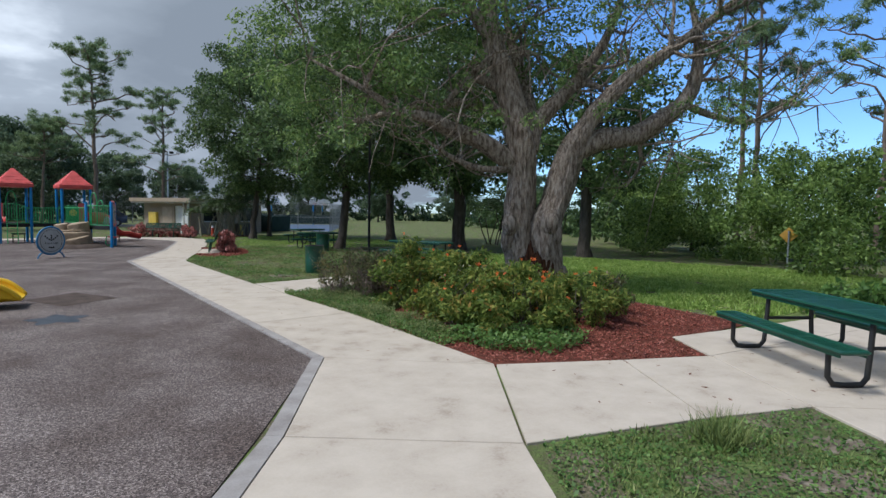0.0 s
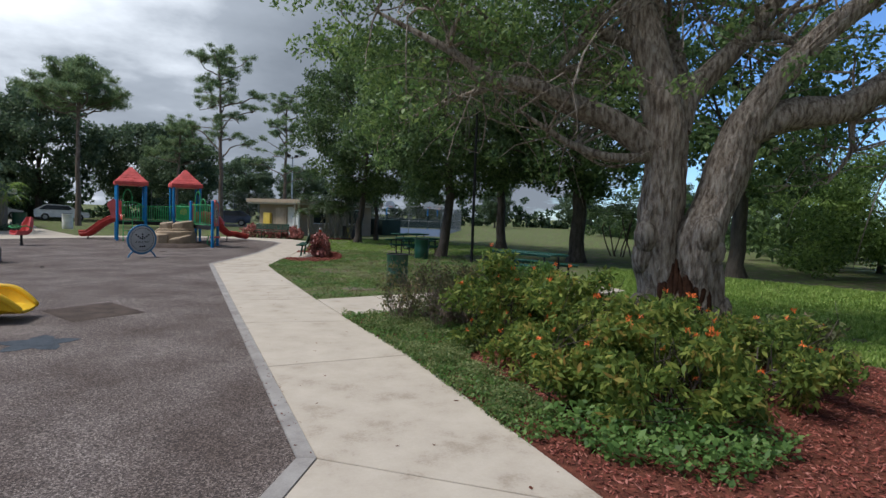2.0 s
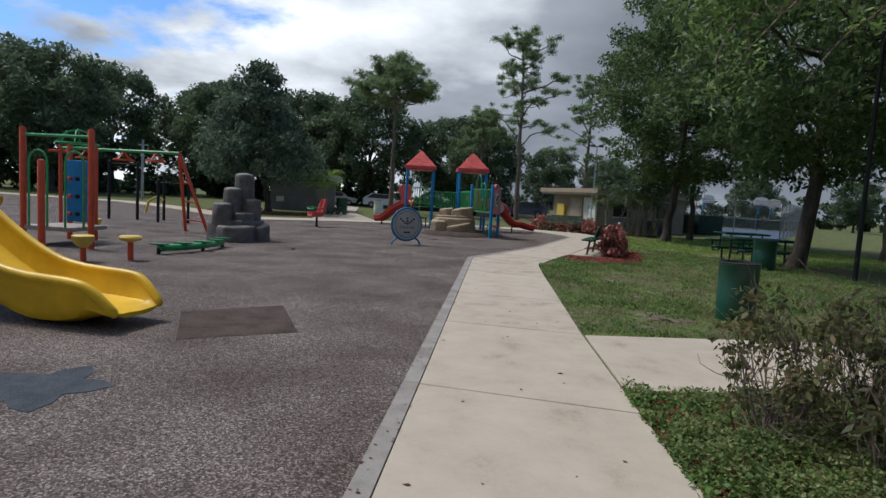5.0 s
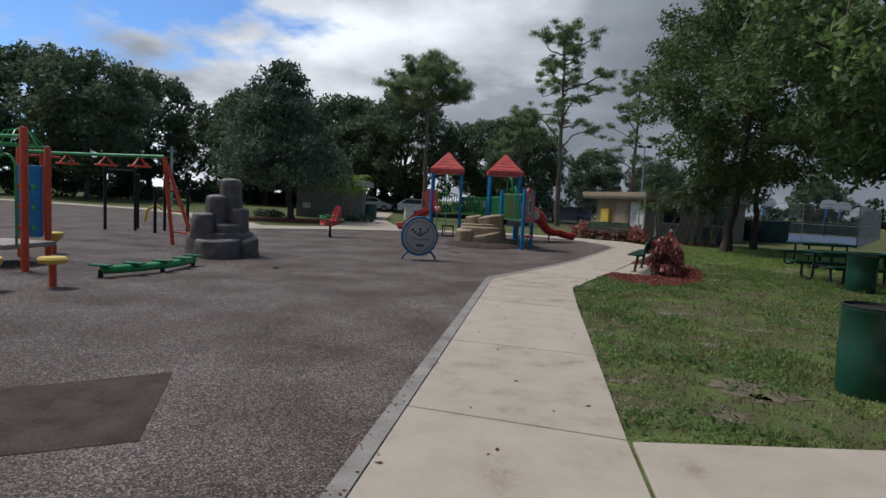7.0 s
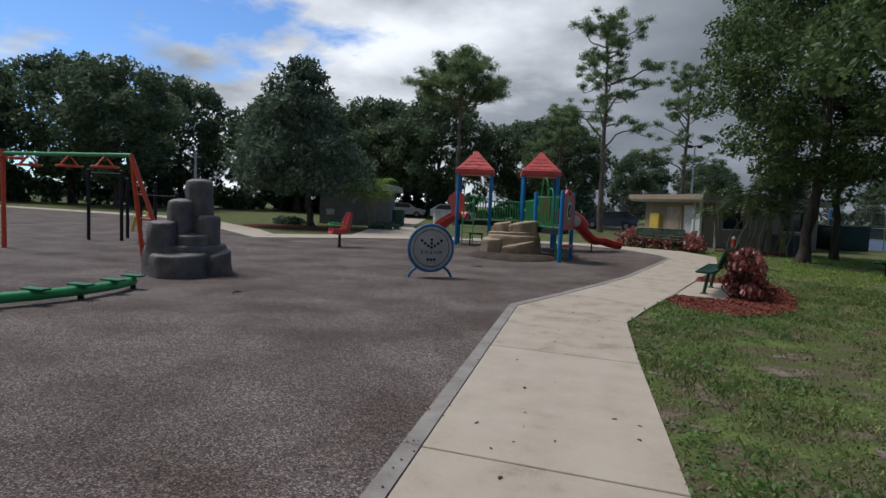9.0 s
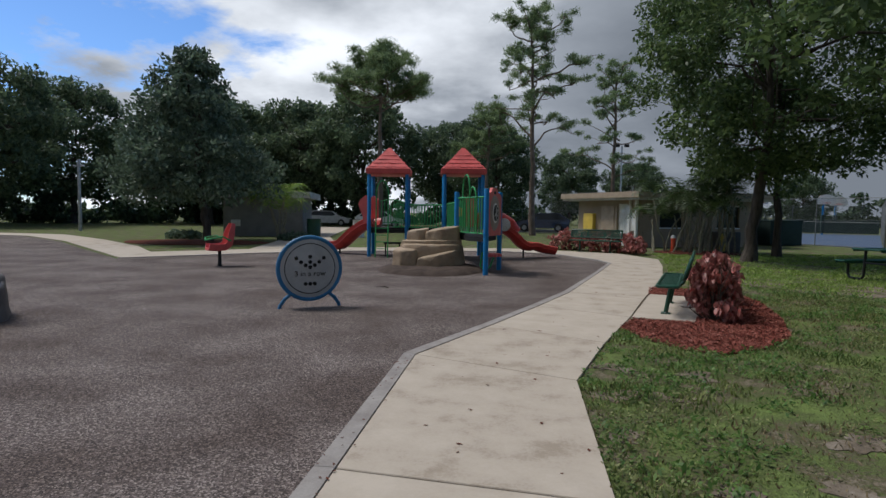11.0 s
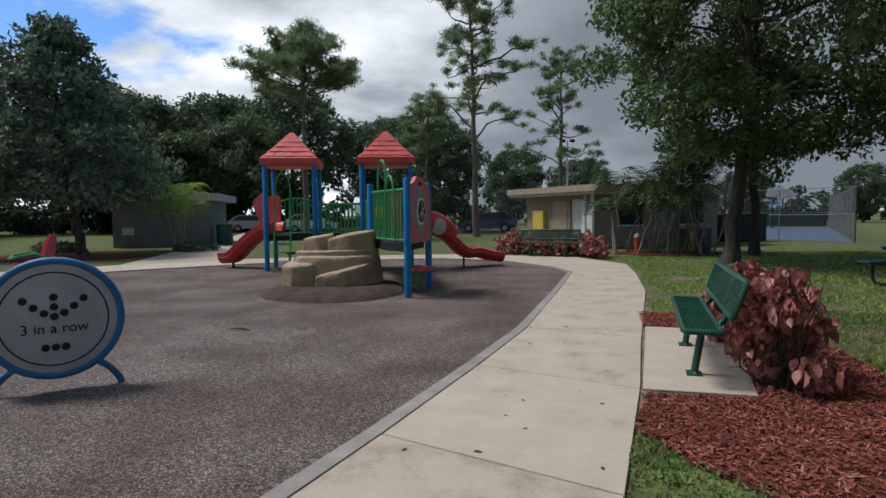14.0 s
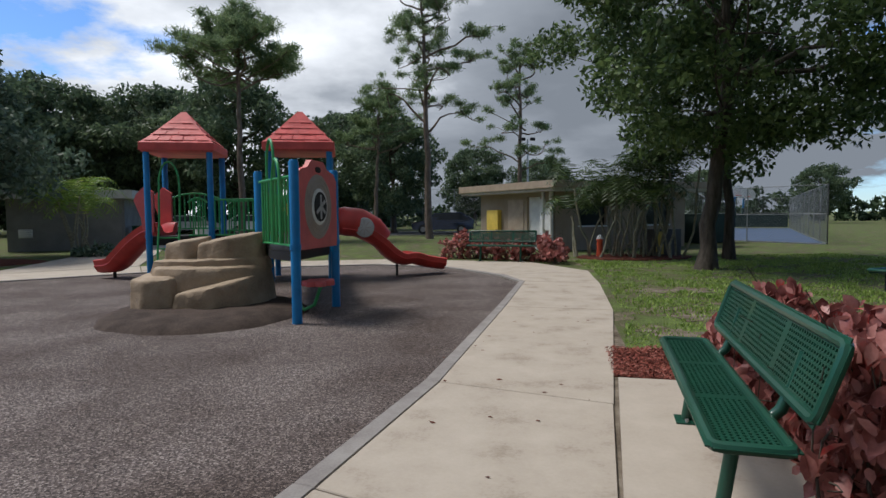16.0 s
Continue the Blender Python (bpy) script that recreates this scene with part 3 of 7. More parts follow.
# ---- trees ----
def make_tree(name, label, at, height, crown_r, crown_base, seed, leaf, bark, blobs=70, per_m2=45, size=0.16, trunk_r=0.2, lean=(0, 0), flat=0.75,
              blob_r=(0.7, 1.3), forks=7, group="", taper=1.0, shape="oval"):
    rng = np.random.default_rng(seed)
    t = thing(name, label, "tree", Matrix.Translation((*at, 0)), group)
    g = Geo()
    fork_z = crown_base + 0.12 * (height - crown_base)
    trunk_top = Vector((lean[0], lean[1], fork_z))
    pts, rad = limb(rng, (0, 0, -0.1), trunk_top, trunk_r, trunk_r * 0.75, 0.03, 7)
    rad[0] *= 1.5
    g.tube(pts, rad, 10)
    top = Vector((lean[0] * 2, lean[1] * 2, height * 0.86))
    pts, rad = limb(rng, trunk_top, top, trunk_r * 0.72, trunk_r * 0.12, 0.08, 7)
    g.tube(pts, rad, 8)
    spine = pts
    blobs = int(blobs * 1.4)
    bl, mid = [], (height + crown_base) / 2
    hh = (height - crown_base) / 2
    for i in range(blobs):
        f = (i + 0.5) / blobs
        zz = 2 * f - 1
        z = mid + hh * zz * 0.93
        if shape == "cone":
            ring = crown_r * max(0.06, (1 - f) ** 0.62) * (0.7 + 0.3 * min(1, f * 6)) * (0.6 + 0.55 * rng.random())
        else:
            ring = crown_r * math.sqrt(max(0.02, 1 - abs(zz) ** 2.4))
        a = i * 2.39996 + rng.normal() * 0.5
        q = ring * (0.25 + 0.75 * math.sqrt(rng.random())) * (0.8 + 0.35 * rng.random())
        br = 0.66 * rng.uniform(*blob_r) * (1 if shape != "cone" else 0.6 + 0.6 * (1 - f))
        bl.append((lean[0] * 1.5 + q * math.cos(a), lean[1] * 1.5 + q * math.sin(a), z + rng.normal() * 0.25, br, flat))
    for i in range(forks):
        b = bl[int((i + 0.5) * len(bl) / forks)]
        s = spine[min(len(spine) - 1, int(len(spine) * 0.75 * i / forks))]
        pts, rad = limb(rng, s, b[:3], trunk_r * 0.42, trunk_r * 0.07, 0.2, 6)
        g.tube(pts, rad, 6)
    for b in bl[::3]:
        s = spine[rng.integers(0, len(spine))]
        if s.z < b[2]:
            pts, rad = limb(rng, s, b[:3], trunk_r * 0.16, trunk_r * 0.04, 0.2, 4)
            g.tube(pts, rad, 5)
    part("trunk", g, bark, t)
    quads("crown", leaf, *leaf_cloud(rng, bl, per_m2 * (1.2 if size < 0.2 else 0.8), size * (0.76 if size < 0.2 else 0.9), shell=0.5), parent=t)
    return t


def make_pine(at, height, seed, crown_from, n_branch=18, spread=3.2, tuft=0.55, trunk_r=0.24, top_round=False, label="tall slash pine with a bare trunk and open tufted crown"):
    rng = np.random.default_rng(seed)
    t = thing("pine_tree", label, "tree", Matrix.Translation((*at, 0)))
    g = Geo()
    pts, rad = limb(rng, (0, 0, -0.1), (rng.normal() * 0.3, 0, height * 0.95), trunk_r, trunk_r * 0.25, 0.015, 12)
    g.tube(pts, rad, 9)
    bl = []
    for i in range(n_branch):
        f = i / max(1, n_branch - 1)
        z = crown_from + (height - crown_from) * f ** 0.9 * (0.62 if top_round else 0.95)
        s = pts[min(12, int(12 * z / height * 1.02))].copy()
        s.z = min(z, height * 0.93)
        a = i * 2.4 + rng.normal() * 0.5
        if top_round:
            dome = math.asin(min(1, 0.03 + 0.95 * f))
            reach = spread * math.cos(dome) * (0.6 + 0.45 * rng.random())
            rise = crown_from + (height - crown_from) * (0.22 + 0.75 * math.sin(dome) * (0.8 + 0.2 * rng.random())) - s.z
        else:
            reach, rise = spread * (1.0 - 0.62 * f) * (0.55 + 0.7 * rng.random()), 0.35 + 0.9 * rng.random()
        e = s + Vector((math.cos(a) * reach, math.sin(a) * reach, rise))
        bp, brd = limb(rng, s, e, trunk_r * 0.3, 0.025, 0.4, 7)
        g.tube(bp, brd, 6)
        for k in range(8 if top_round else 6):
            q0 = bp[4 + rng.integers(0, 4)]
            q = q0 + Vector((rng.normal() * 0.5, rng.normal() * 0.5, 0.15 + abs(rng.normal()) * 0.25))
            tp, tr_ = limb(rng, q0, q, 0.022, 0.01, 0.2, 3)
            g.tube(tp, tr_, 4)
            bl.append((q.x, q.y, q.z, tuft * (0.45 + 0.5 * rng.random()), 0.55))
    for k in range(7):
        q = pts[-1] + Vector((rng.normal() * 0.6, rng.normal() * 0.6, rng.normal() * 0.4))
        bl.append((q.x, q.y, q.z, tuft * 0.9, 0.6))
    part("trunk", g, BARK3, t)
    quads("crown", NEEDLE, *leaf_cloud(rng, bl, 120, 0.17, 0.11, -0.3, 0.1), parent=t)
    return t


make_tree("shade_tree", "broad dark live oak shading the lawn beside the path", (8.65, 26.2), 11.8, 5.0, 2.6, 11, LEAF_SHADE, BARK2, 140, 88, 0.115, 0.2, (0.5, 0.2), forks=10)
make_tree("shade_tree", "slim live oak with a dark straight trunk", (10.7, 29.0), 12.0, 3.4, 4.6, 12, LEAF_SHADE, BARK2, 52, 52, 0.13, 0.14, forks=9)
make_tree("shade_tree", "forked live oak standing by a picnic table on the lawn", (9.0, 14.9), 9.8, 4.9, 2.7, 13, LEAF_SHADE, BARK2, 135, 70, 0.125, 0.22, (0.5, 0.4), forks=10)
make_tree("shade_tree", "dark live oak with a thick mossy trunk", (14.3, 12.6), 10.5, 4.4, 2.9, 14, LEAF_SHADE, BARK2, 95, 55, 0.145, 0.34, forks=9)
make_tree("shade_tree", "live oak with low spreading dark crown near the woods", (16.5, 6.6), 8.6, 3.6, 3.0, 15, LEAF_SHADE, BARK2, 60, 42, 0.155, 0.28, forks=9)
make_tree("shade_tree", "live oak deeper in the shaded lawn", (15.5, 21.0), 11.0, 4.4, 3.2, 16, LEAF_SHADE, BARK2, 85, 44, 0.16, 0.28, forks=9)
make_tree("lawn_tree", "pointed grey-green tree in a round mulch bed", (-13.2, 31.6), 8.8, 4.6, 2.0, 21, LEAF_BLUE, BARK2, 125, 50, 0.16, 0.2, (-0.5, 0.0), flat=0.8, shape="cone")
far = make_tree("far_tree", "large dark tree in the far row beyond the grass", (-30.0, 62.0), 12.8, 6.4, 2.2, 31, LEAF_FAR, BARK2, 120, 24, 0.25, 0.35, blob_r=(1.1, 2.2), group="far tree row")
far2 = make_tree("far_tree", "large dark tree in the far row beyond the grass", (-42.0, 58.0), 13.4, 5.8, 2.6, 32, LEAF_FAR, BARK2, 110, 24, 0.25, 0.35, blob_r=(1.0, 2.0), group="far tree row")
rng0 = np.random.default_rng(5)
for i, (x, y, s) in enumerate([(-22, 66, 1.0), (-14, 62, 0.95), (-5, 68, 0.85), (-0.5, 58, 0.66), (-36, 70, 1.1), (-50, 52, 1.1), (-60, 46, 1.15), (-40, 47, 0.95), (-27, 74, 1.0),
                               (8, 84, 0.7), (17, 88, 0.65), (26, 84, 0.45), (36, 82, 0.5), (46, 76, 0.48), (58, 70, 0.5), (66, 58, 0.6), (-70, 25, 1.2), (-72, -5, 1.2), (-45, -42, 1.1), (-5, -58, 1.1), (30, -42, 1.1)]):
    copy_thing((far, far2)[i % 2], Matrix.Translation((x, y, 0)) @ Matrix.Rotation(rng0.random() * 6.28, 4, "Z") @ Matrix.Scale(s, 4))
    bpy.context.view_layer.update()
make_pine((2.2, 45.9), 14.8, 41, 6.0, 22, 3.9, 0.6)
make_pine((-8.2, 45.0), 12.6, 42, 8.2, 24, 3.3, 0.75, top_round=True, label="tall pine with a rounded open crown above the trees")
make_pine((9.0, 56.0), 13.5, 43, 4.5, 18, 3.0)
make_pine((-1.5, 52.0), 9.6, 44, 5.5, 12, 2.4, 0.6, 0.18, True, label="slim pine with a small rounded crown")
make_pine((24.5, 3.4), 13.0, 45, 6.0, 16, 2.6, 0.5, 0.18)
make_pine((26.5, 5.2), 14.0, 46, 6.0, 16, 2.6, 0.5, 0.18)
make_pine((24.0, -1.5), 13.0, 47, 5.5, 16, 2.6, 0.5, 0.16)

# woodland edge: tangled clumps of bright leaves down to the grass
def woodland(name, label, line, seed, height=4.6, leaf=LEAF_WOOD, per=30, size=0.2):
    rng = np.random.default_rng(seed)
    bl = []
    for (x0, y0), (x1, y1) in zip(line, line[1:]):
        L = math.hypot(x1 - x0, y1 - y0)
        nx, ny = (y1 - y0) / L, -(x1 - x0) / L
        for i in range(int(L * 5.5)):
            t, d = rng.random(), rng.random() ** 1.5 * 4
            h = height * (0.55 + 0.45 * math.sin(t * 7 + x0)) * (0.5 + 0.5 * rng.random()) + d * 0.9
            bl.append((x0 + (x1 - x0) * t + nx * d, y0 + (y1 - y0) * t + ny * d, max(0.25, h * rng.random() ** 0.7), rng.uniform(0.35, 0.95), 0.8))
    ob = quads(name, leaf, *leaf_cloud(rng, bl, per, size), label=label)
    return tagged(ob, label, "woodland", kind="stuff")


woodland("woodland_edge", "tangled bright green thicket along the edge of the lawn", [(25, 9), (20.5, 0), (18.5, -7), (17, -16)], 51, 3.4, per=120, size=0.08)
woodland("woodland_edge", "dense green thicket behind the grove", [(46, 50), (41, 30), (34, 14), (26, 9)], 52, 4.5, LEAF_SHADE, per=30, size=0.2)
woodland("woodland_edge", "low dark thicket far behind the car park", [(-95, 30), (-75, 62), (-40, 78), (-10, 76), (14, 92), (60, 92), (90, 60)], 53, 3.6, LEAF_DARK, 9, 0.4)
# invented dark row, added to shut bright horizon gaps under the far trees
woodland("far_hedge", "dark leafy filler row closing gaps under the far trees", [(-66, 22), (-56, 50), (-34, 66), (-13, 70)], 54, 3.0, LEAF_DARK, 16, 0.3)
for i, (x, y, h, r) in enumerate([(25.5, 7, 7.0, 3.0), (23.5, 1, 6.0, 2.8), (22.5, -6, 6.2, 3.0), (34, 15, 8.5, 3.6), (29, -1, 7.2, 3.2), (21.5, -12, 6.5, 3.0)]):
    make_tree("woodland_tree", "bright leafy tree at the edge of the thicket", (x, y), h * 0.72, r * 0.9, 0.8, 60 + i, LEAF_WOOD, BARK2, 60, 80, 0.1, 0.12, blob_r=(0.6, 1.2), forks=5, group="woodland trees")


# ---- the big oak over the path ----
def ridged(g, path, rads, n=54, deep=0.026):
    """A limb with smooth bends, furrowed bark and swellings."""
    pts = [Vector(p) for p in path]
    fine, fr = [], []
    for i in range(len(pts) - 1):
        p0, p1, p2, p3 = pts[max(0, i - 1)], pts[i], pts[i + 1], pts[min(len(pts) - 1, i + 2)]
        for k in range(7):
            t = k / 7
            fine.append(0.5 * ((2 * p1) + (p2 - p0) * t + (2 * p0 - 5 * p1 + 4 * p2 - p3) * t * t + (3 * p1 - p0 - 3 * p2 + p3) * t ** 3))
            fr.append(rads[i] + (rads[i + 1] - rads[i]) * t)
    fine.append(pts[-1]), fr.append(rads[-1])
    k0 = len(g.v)
    g.tube(fine, fr, n)
    for i, c in enumerate(fine):
        for j in range(n):
            v = Vector(g.v[k0 + i * n + j])
            a, s = 6.2832 * j / n, i * 0.22
            ridge = 1 - 2 * abs(noise.noise((math.cos(a) * 5.5, math.sin(a) * 5.5, s * 0.9 + c.x)))
            lump = noise.noise((math.cos(a) * 1.1 + 4, math.sin(a) * 1.1, s * 0.7 + c.y))
            g.v[k0 + i * n + j] = tuple(v + (v - c).normalized() * (deep * ridge * min(1, fr[i] / 0.2) + 0.16 * fr[i] * lump))


def big_oak():
    rng = np.random.default_rng(71)
    t = thing("big_oak", "old oak with fused twin trunks, burls and wide bare limbs", "tree", Matrix.Translation((6.0, -0.5, 0.3)))
    px, py = 0.8055, -0.589        # sideways as met from the start of the walk
    dx, dy = 0.589, 0.8055

    def P(s, z, d=0.0):
        return Vector((px * s + dx * d, py * s + dy * d, z))
    g = Geo()
    main = [P(0.02, -0.4), P(0.0, 0.3), P(-0.1, 0.8), P(-0.13, 1.25), P(-0.1, 1.75), P(-0.08, 2.4), P(-0.1, 2.95), P(-0.28, 3.8, 0.1), P(-0.49, 4.5, 0.2), P(-0.75, 5.3, 0.3), P(-0.9, 6.4, 0.3), P(-0.7, 7.6, 0.4), P(-0.9, 9.0, 0.5)]
    ridged(g, main, [0.46, 0.37, 0.34, 0.34, 0.31, 0.29, 0.31, 0.27, 0.25, 0.22, 0.17, 0.11, 0.04])
    right = [P(0.5, -0.4, -0.1), P(0.47, 0.4, -0.1), P(0.42, 0.95, -0.12), P(0.49, 1.35, -0.1), P(0.71, 1.9), P(0.87, 2.5), P(1.06, 3.0), P(1.35, 3.5), P(1.75, 4.02), P(2.3, 4.55), P(3.1, 5.1, 0.1), P(4.3, 6.0, 0.4), P(5.4, 7.0, 0.8)]
    ridged(g, right, [0.44, 0.36, 0.34, 0.33, 0.30, 0.29, 0.26, 0.18, 0.16, 0.14, 0.11, 0.08, 0.03])
    limbs = [([P(1.0, 2.85), P(1.42, 3.08, 0.1), P(1.95, 3.2, 0.2), P(2.5, 3.3, 0.3), P(3.0, 3.62, 0.3), P(3.5, 4.0, 0.3), P(3.75, 4.5, 0.3), P(3.85, 5.4, 0.4), P(3.7, 6.4, 0.6)], [0.28, 0.25, 0.22, 0.2, 0.18, 0.16, 0.14, 0.1, 0.04]),
             ([P(-0.2, 2.55), P(-0.55, 2.77, -0.1), P(-1.03, 3.05, -0.2), P(-1.61, 3.25, -0.4), P(-2.05, 3.44, -0.6), P(-2.7, 3.55, -0.8), P(-3.4, 3.95, -0.9), P(-4.6, 4.6, -0.8)], [0.24, 0.2, 0.17, 0.15, 0.12, 0.09, 0.06, 0.02]),
             ([P(-0.3, 2.5, -0.05), P(-0.6, 2.45, -0.2), P(-1.0, 2.45, -0.3), P(-1.48, 2.6, -0.4), P(-1.88, 2.81, -0.6), P(-2.3, 3.06, -0.8)], [0.08, 0.075, 0.065, 0.055, 0.04, 0.015]),
             ([P(0.05, 2.9, 0.05), P(0.23, 3.45, 0.2), P(0.58, 3.86, 0.3), P(1.0, 4.3, 0.4), P(1.45, 4.85, 0.6), P(2.0, 5.8, 0.8), P(2.4, 7.2, 1.0)], [0.21, 0.18, 0.15, 0.13, 0.11, 0.08, 0.03]),
             ([P(0.05, 3.1, 0.15), P(0.14, 3.9, 0.6), P(0.0, 4.7, 1.0), P(-0.2, 5.6, 1.5), P(-0.4, 7.2, 2.2)], [0.19, 0.16, 0.13, 0.1, 0.04]),
             ([P(-0.4, 4.1, 0.1), P(-0.9, 4.4, 0.2), P(-1.3, 4.4, 0.1), P(-1.55, 4.1, -0.1), P(-1.85, 3.75, -0.2)], [0.12, 0.1, 0.085, 0.06, 0.03]),
             ([P(-0.75, 5.3, 0.3), P(-1.3, 6.0, 0.2), P(-2.2, 6.9, 0.0), P(-3.4, 7.7, -0.2)], [0.16, 0.12, 0.08, 0.03]),
             ([P(0.98, 4.25, 0.4), P(1.31, 4.42, 0.4), P(1.68, 4.33, 0.4), P(1.95, 3.98, 0.4)], [0.08, 0.07, 0.055, 0.02]),
             ([P(3.5, 4.0, 0.3), P(4.4, 3.75, 0.5), P(5.3, 3.7, 0.7), P(6.3, 4.2, 1.0), P(7.2, 5.0, 1.4)], [0.09, 0.07, 0.055, 0.04, 0.015]),
             ([P(-0.35, 3.7, 0.2), P(-1.4, 4.05, 0.9), P(-2.8, 4.0, 1.6), P(-4.2, 3.75, 2.3), P(-5.2, 3.45, 2.8)], [0.14, 0.11, 0.08, 0.05, 0.02]),
             ([P(2.85, 3.5, 0.3), P(2.64, 3.09, 0.4), P(2.65, 2.65, 0.4), P(2.35, 2.15, 0.4)], [0.06, 0.05, 0.035, 0.012])]
    ends = []
    for pts, rad in limbs:
        lg = Geo()
        ridged(lg, pts, rad, 28, 0.018)
        part("limb", lg, BARK, t)
        ends += [(pts[-1], rad[-1]), (pts[-2], rad[-2]), (pts[-3], rad[-3])]
    ends += [(main[-1], 0.05), (main[-2], 0.1), (main[-3], 0.15), (right[-1], 0.05), (right[-2], 0.08), (right[-3], 0.1)]
    tips, tw = [], Geo()
    for p, r in ends:
        for k in range(4):
            q = p + Vector((rng.normal() * 0.9, rng.normal() * 0.9, abs(rng.normal()) * 0.7 - 0.1))
            pts, rad = limb(rng, p, q, min(0.055, r * 0.6), 0.008, 0.4, 6)
            tw.tube(pts, rad, 6)
            tips.append((q, k))
            for _ in range(2):
                w = pts[3] + Vector(rng.normal(size=3)) * 0.7
                pp, rr = limb(rng, pts[3], w, 0.02, 0.005, 0.3, 4)
                tw.tube(pp, rr, 5)
                tips.append((w, k))
    # burls and root flare, folded into the trunk
    for s, z, d, r in ((-0.34, 1.25, -0.26, 0.18), (0.5, 1.3, -0.36, 0.22), (-0.36, 0.92, -0.2, 0.16), (0.6, 1.05, -0.3, 0.19), (-0.3, 1.5, -0.2, 0.13), (0.12, 0.3, -0.28, 0.24), (-0.34, 0.1, -0.15, 0.2), (0.75, 0.1, -0.15, 0.22)):
        c = P(s, z, d)
        ring = [(math.sin(math.pi * i / 7) * r, -math.cos(math.pi * i / 7) * r * 1.5) for i in range(1, 7)]
        part("burl", Geo().lathe(ring, 14, Matrix.Translation(c) @ Matrix.Rotation(rng.normal() * 0.2, 4, "X")), BARK, t)
    part("trunk", g, BARK, t)
    tagged(part("twig_mass", tw, BARK, t), kind="stuff")
    rot = Geo()
    for i in range(13):
        s0 = -0.12 + 0.055 * i
        top = 0.62 + 0.42 * math.sin(math.pi * (i + 0.5) / 13) + 0.1 * rng.normal()
        dd = -0.43 - 0.05 * math.sin(math.pi * (i + 0.5) / 13)
        rot.tube([P(s0, -0.35, dd - 0.06), P(s0 + 0.02 * rng.normal(), 0.2, dd), P(s0 + 0.03 * rng.normal(), 0.5, dd + 0.03), P(s0 + 0.04 * (6 - i) / 6, top, dd + 0.2)], [0.075, 0.055, 0.05, 0.02], 7)
    part("rotten_hollow", rot, ROT, t, "dark red-brown decayed heartwood")
    bl = []
    for q, k in tips:
        s = q.x * px + q.y * py
        if s > 2.2 and k > 1:
            continue
        bl.append((q.x, q.y, q.z + 0.1, rng.uniform(0.2, 0.42), 0.7)) if rng.random() < 0.4 or q.z > 6 else None
    for _ in range(60):
        s, d = rng.uniform(-5.5, 0.6), rng.uniform(-1.0, 3.0)
        p = P(s, rng.uniform(5.6, 9.4), d)
        bl.append((p.x, p.y, p.z, rng.uniform(0.45, 0.9), 0.7))
    for _ in range(46):
        p = P(rng.uniform(-6.2, -2.0), rng.uniform(3.9, 6.0), rng.uniform(-1.6, 1.2))
        bl.append((p.x, p.y, p.z, rng.uniform(0.3, 0.65), 0.7))
    for _ in range(34):
        p = P(rng.uniform(-5.8, -2.6), rng.uniform(3.1, 4.4), rng.uniform(1.0, 3.4))
        bl.append((p.x, p.y, p.z, rng.uniform(0.18, 0.42), 0.7))
    for _ in range(16):
        p = P(rng.uniform(1.2, 5.5), rng.uniform(4.6, 7.5), rng.uniform(0.8, 3.0))
        bl.append((p.x, p.y, p.z, rng.uniform(0.25, 0.5), 0.7))
    quads("crown", LEAF_OAK, *leaf_cloud(rng, bl, 190, 0.047, 0.42), parent=t)
    cs = np.array([[*P(rng.uniform(-4.6, -1.0), 0, rng.uniform(0.2, 2.8))] for _ in range(420)])
    cs[:, 2] = 3.85 + rng.normal(size=420) * 0.3
    ln = np.stack([rng.normal(size=420) * 0.03, rng.normal(size=420) * 0.03, -(0.1 + 0.3 * rng.random(420))], 1)
    quads("moss", MOSS, cs, ln, np.stack([rng.normal(size=420) * 0.006, rng.normal(size=420) * 0.006, np.zeros(420)], 1), parent=t, label="grey hanging moss")["kind"] = "stuff"
    return t


big_oak()
rise = Geo()
rise.put([(6.15 + r * math.cos(a), -0.6 + r * 0.85 * math.sin(a), z) for r, z in ((2.3, -0.03), (1.7, 0.10), (1.1, 0.22), (0.6, 0.31), (0.02, 0.33)) for a in (6.2832 * i / 28 for i in range(28))],
         [(k * 28 + i, k * 28 + (i + 1) % 28, k * 28 + 28 + (i + 1) % 28, k * 28 + 28 + i) for k in range(4) for i in range(28)])
tagged(part("root_mound", rise, LAWN), "low grassy rise of soil round the oak's roots", "mound", kind="structure")


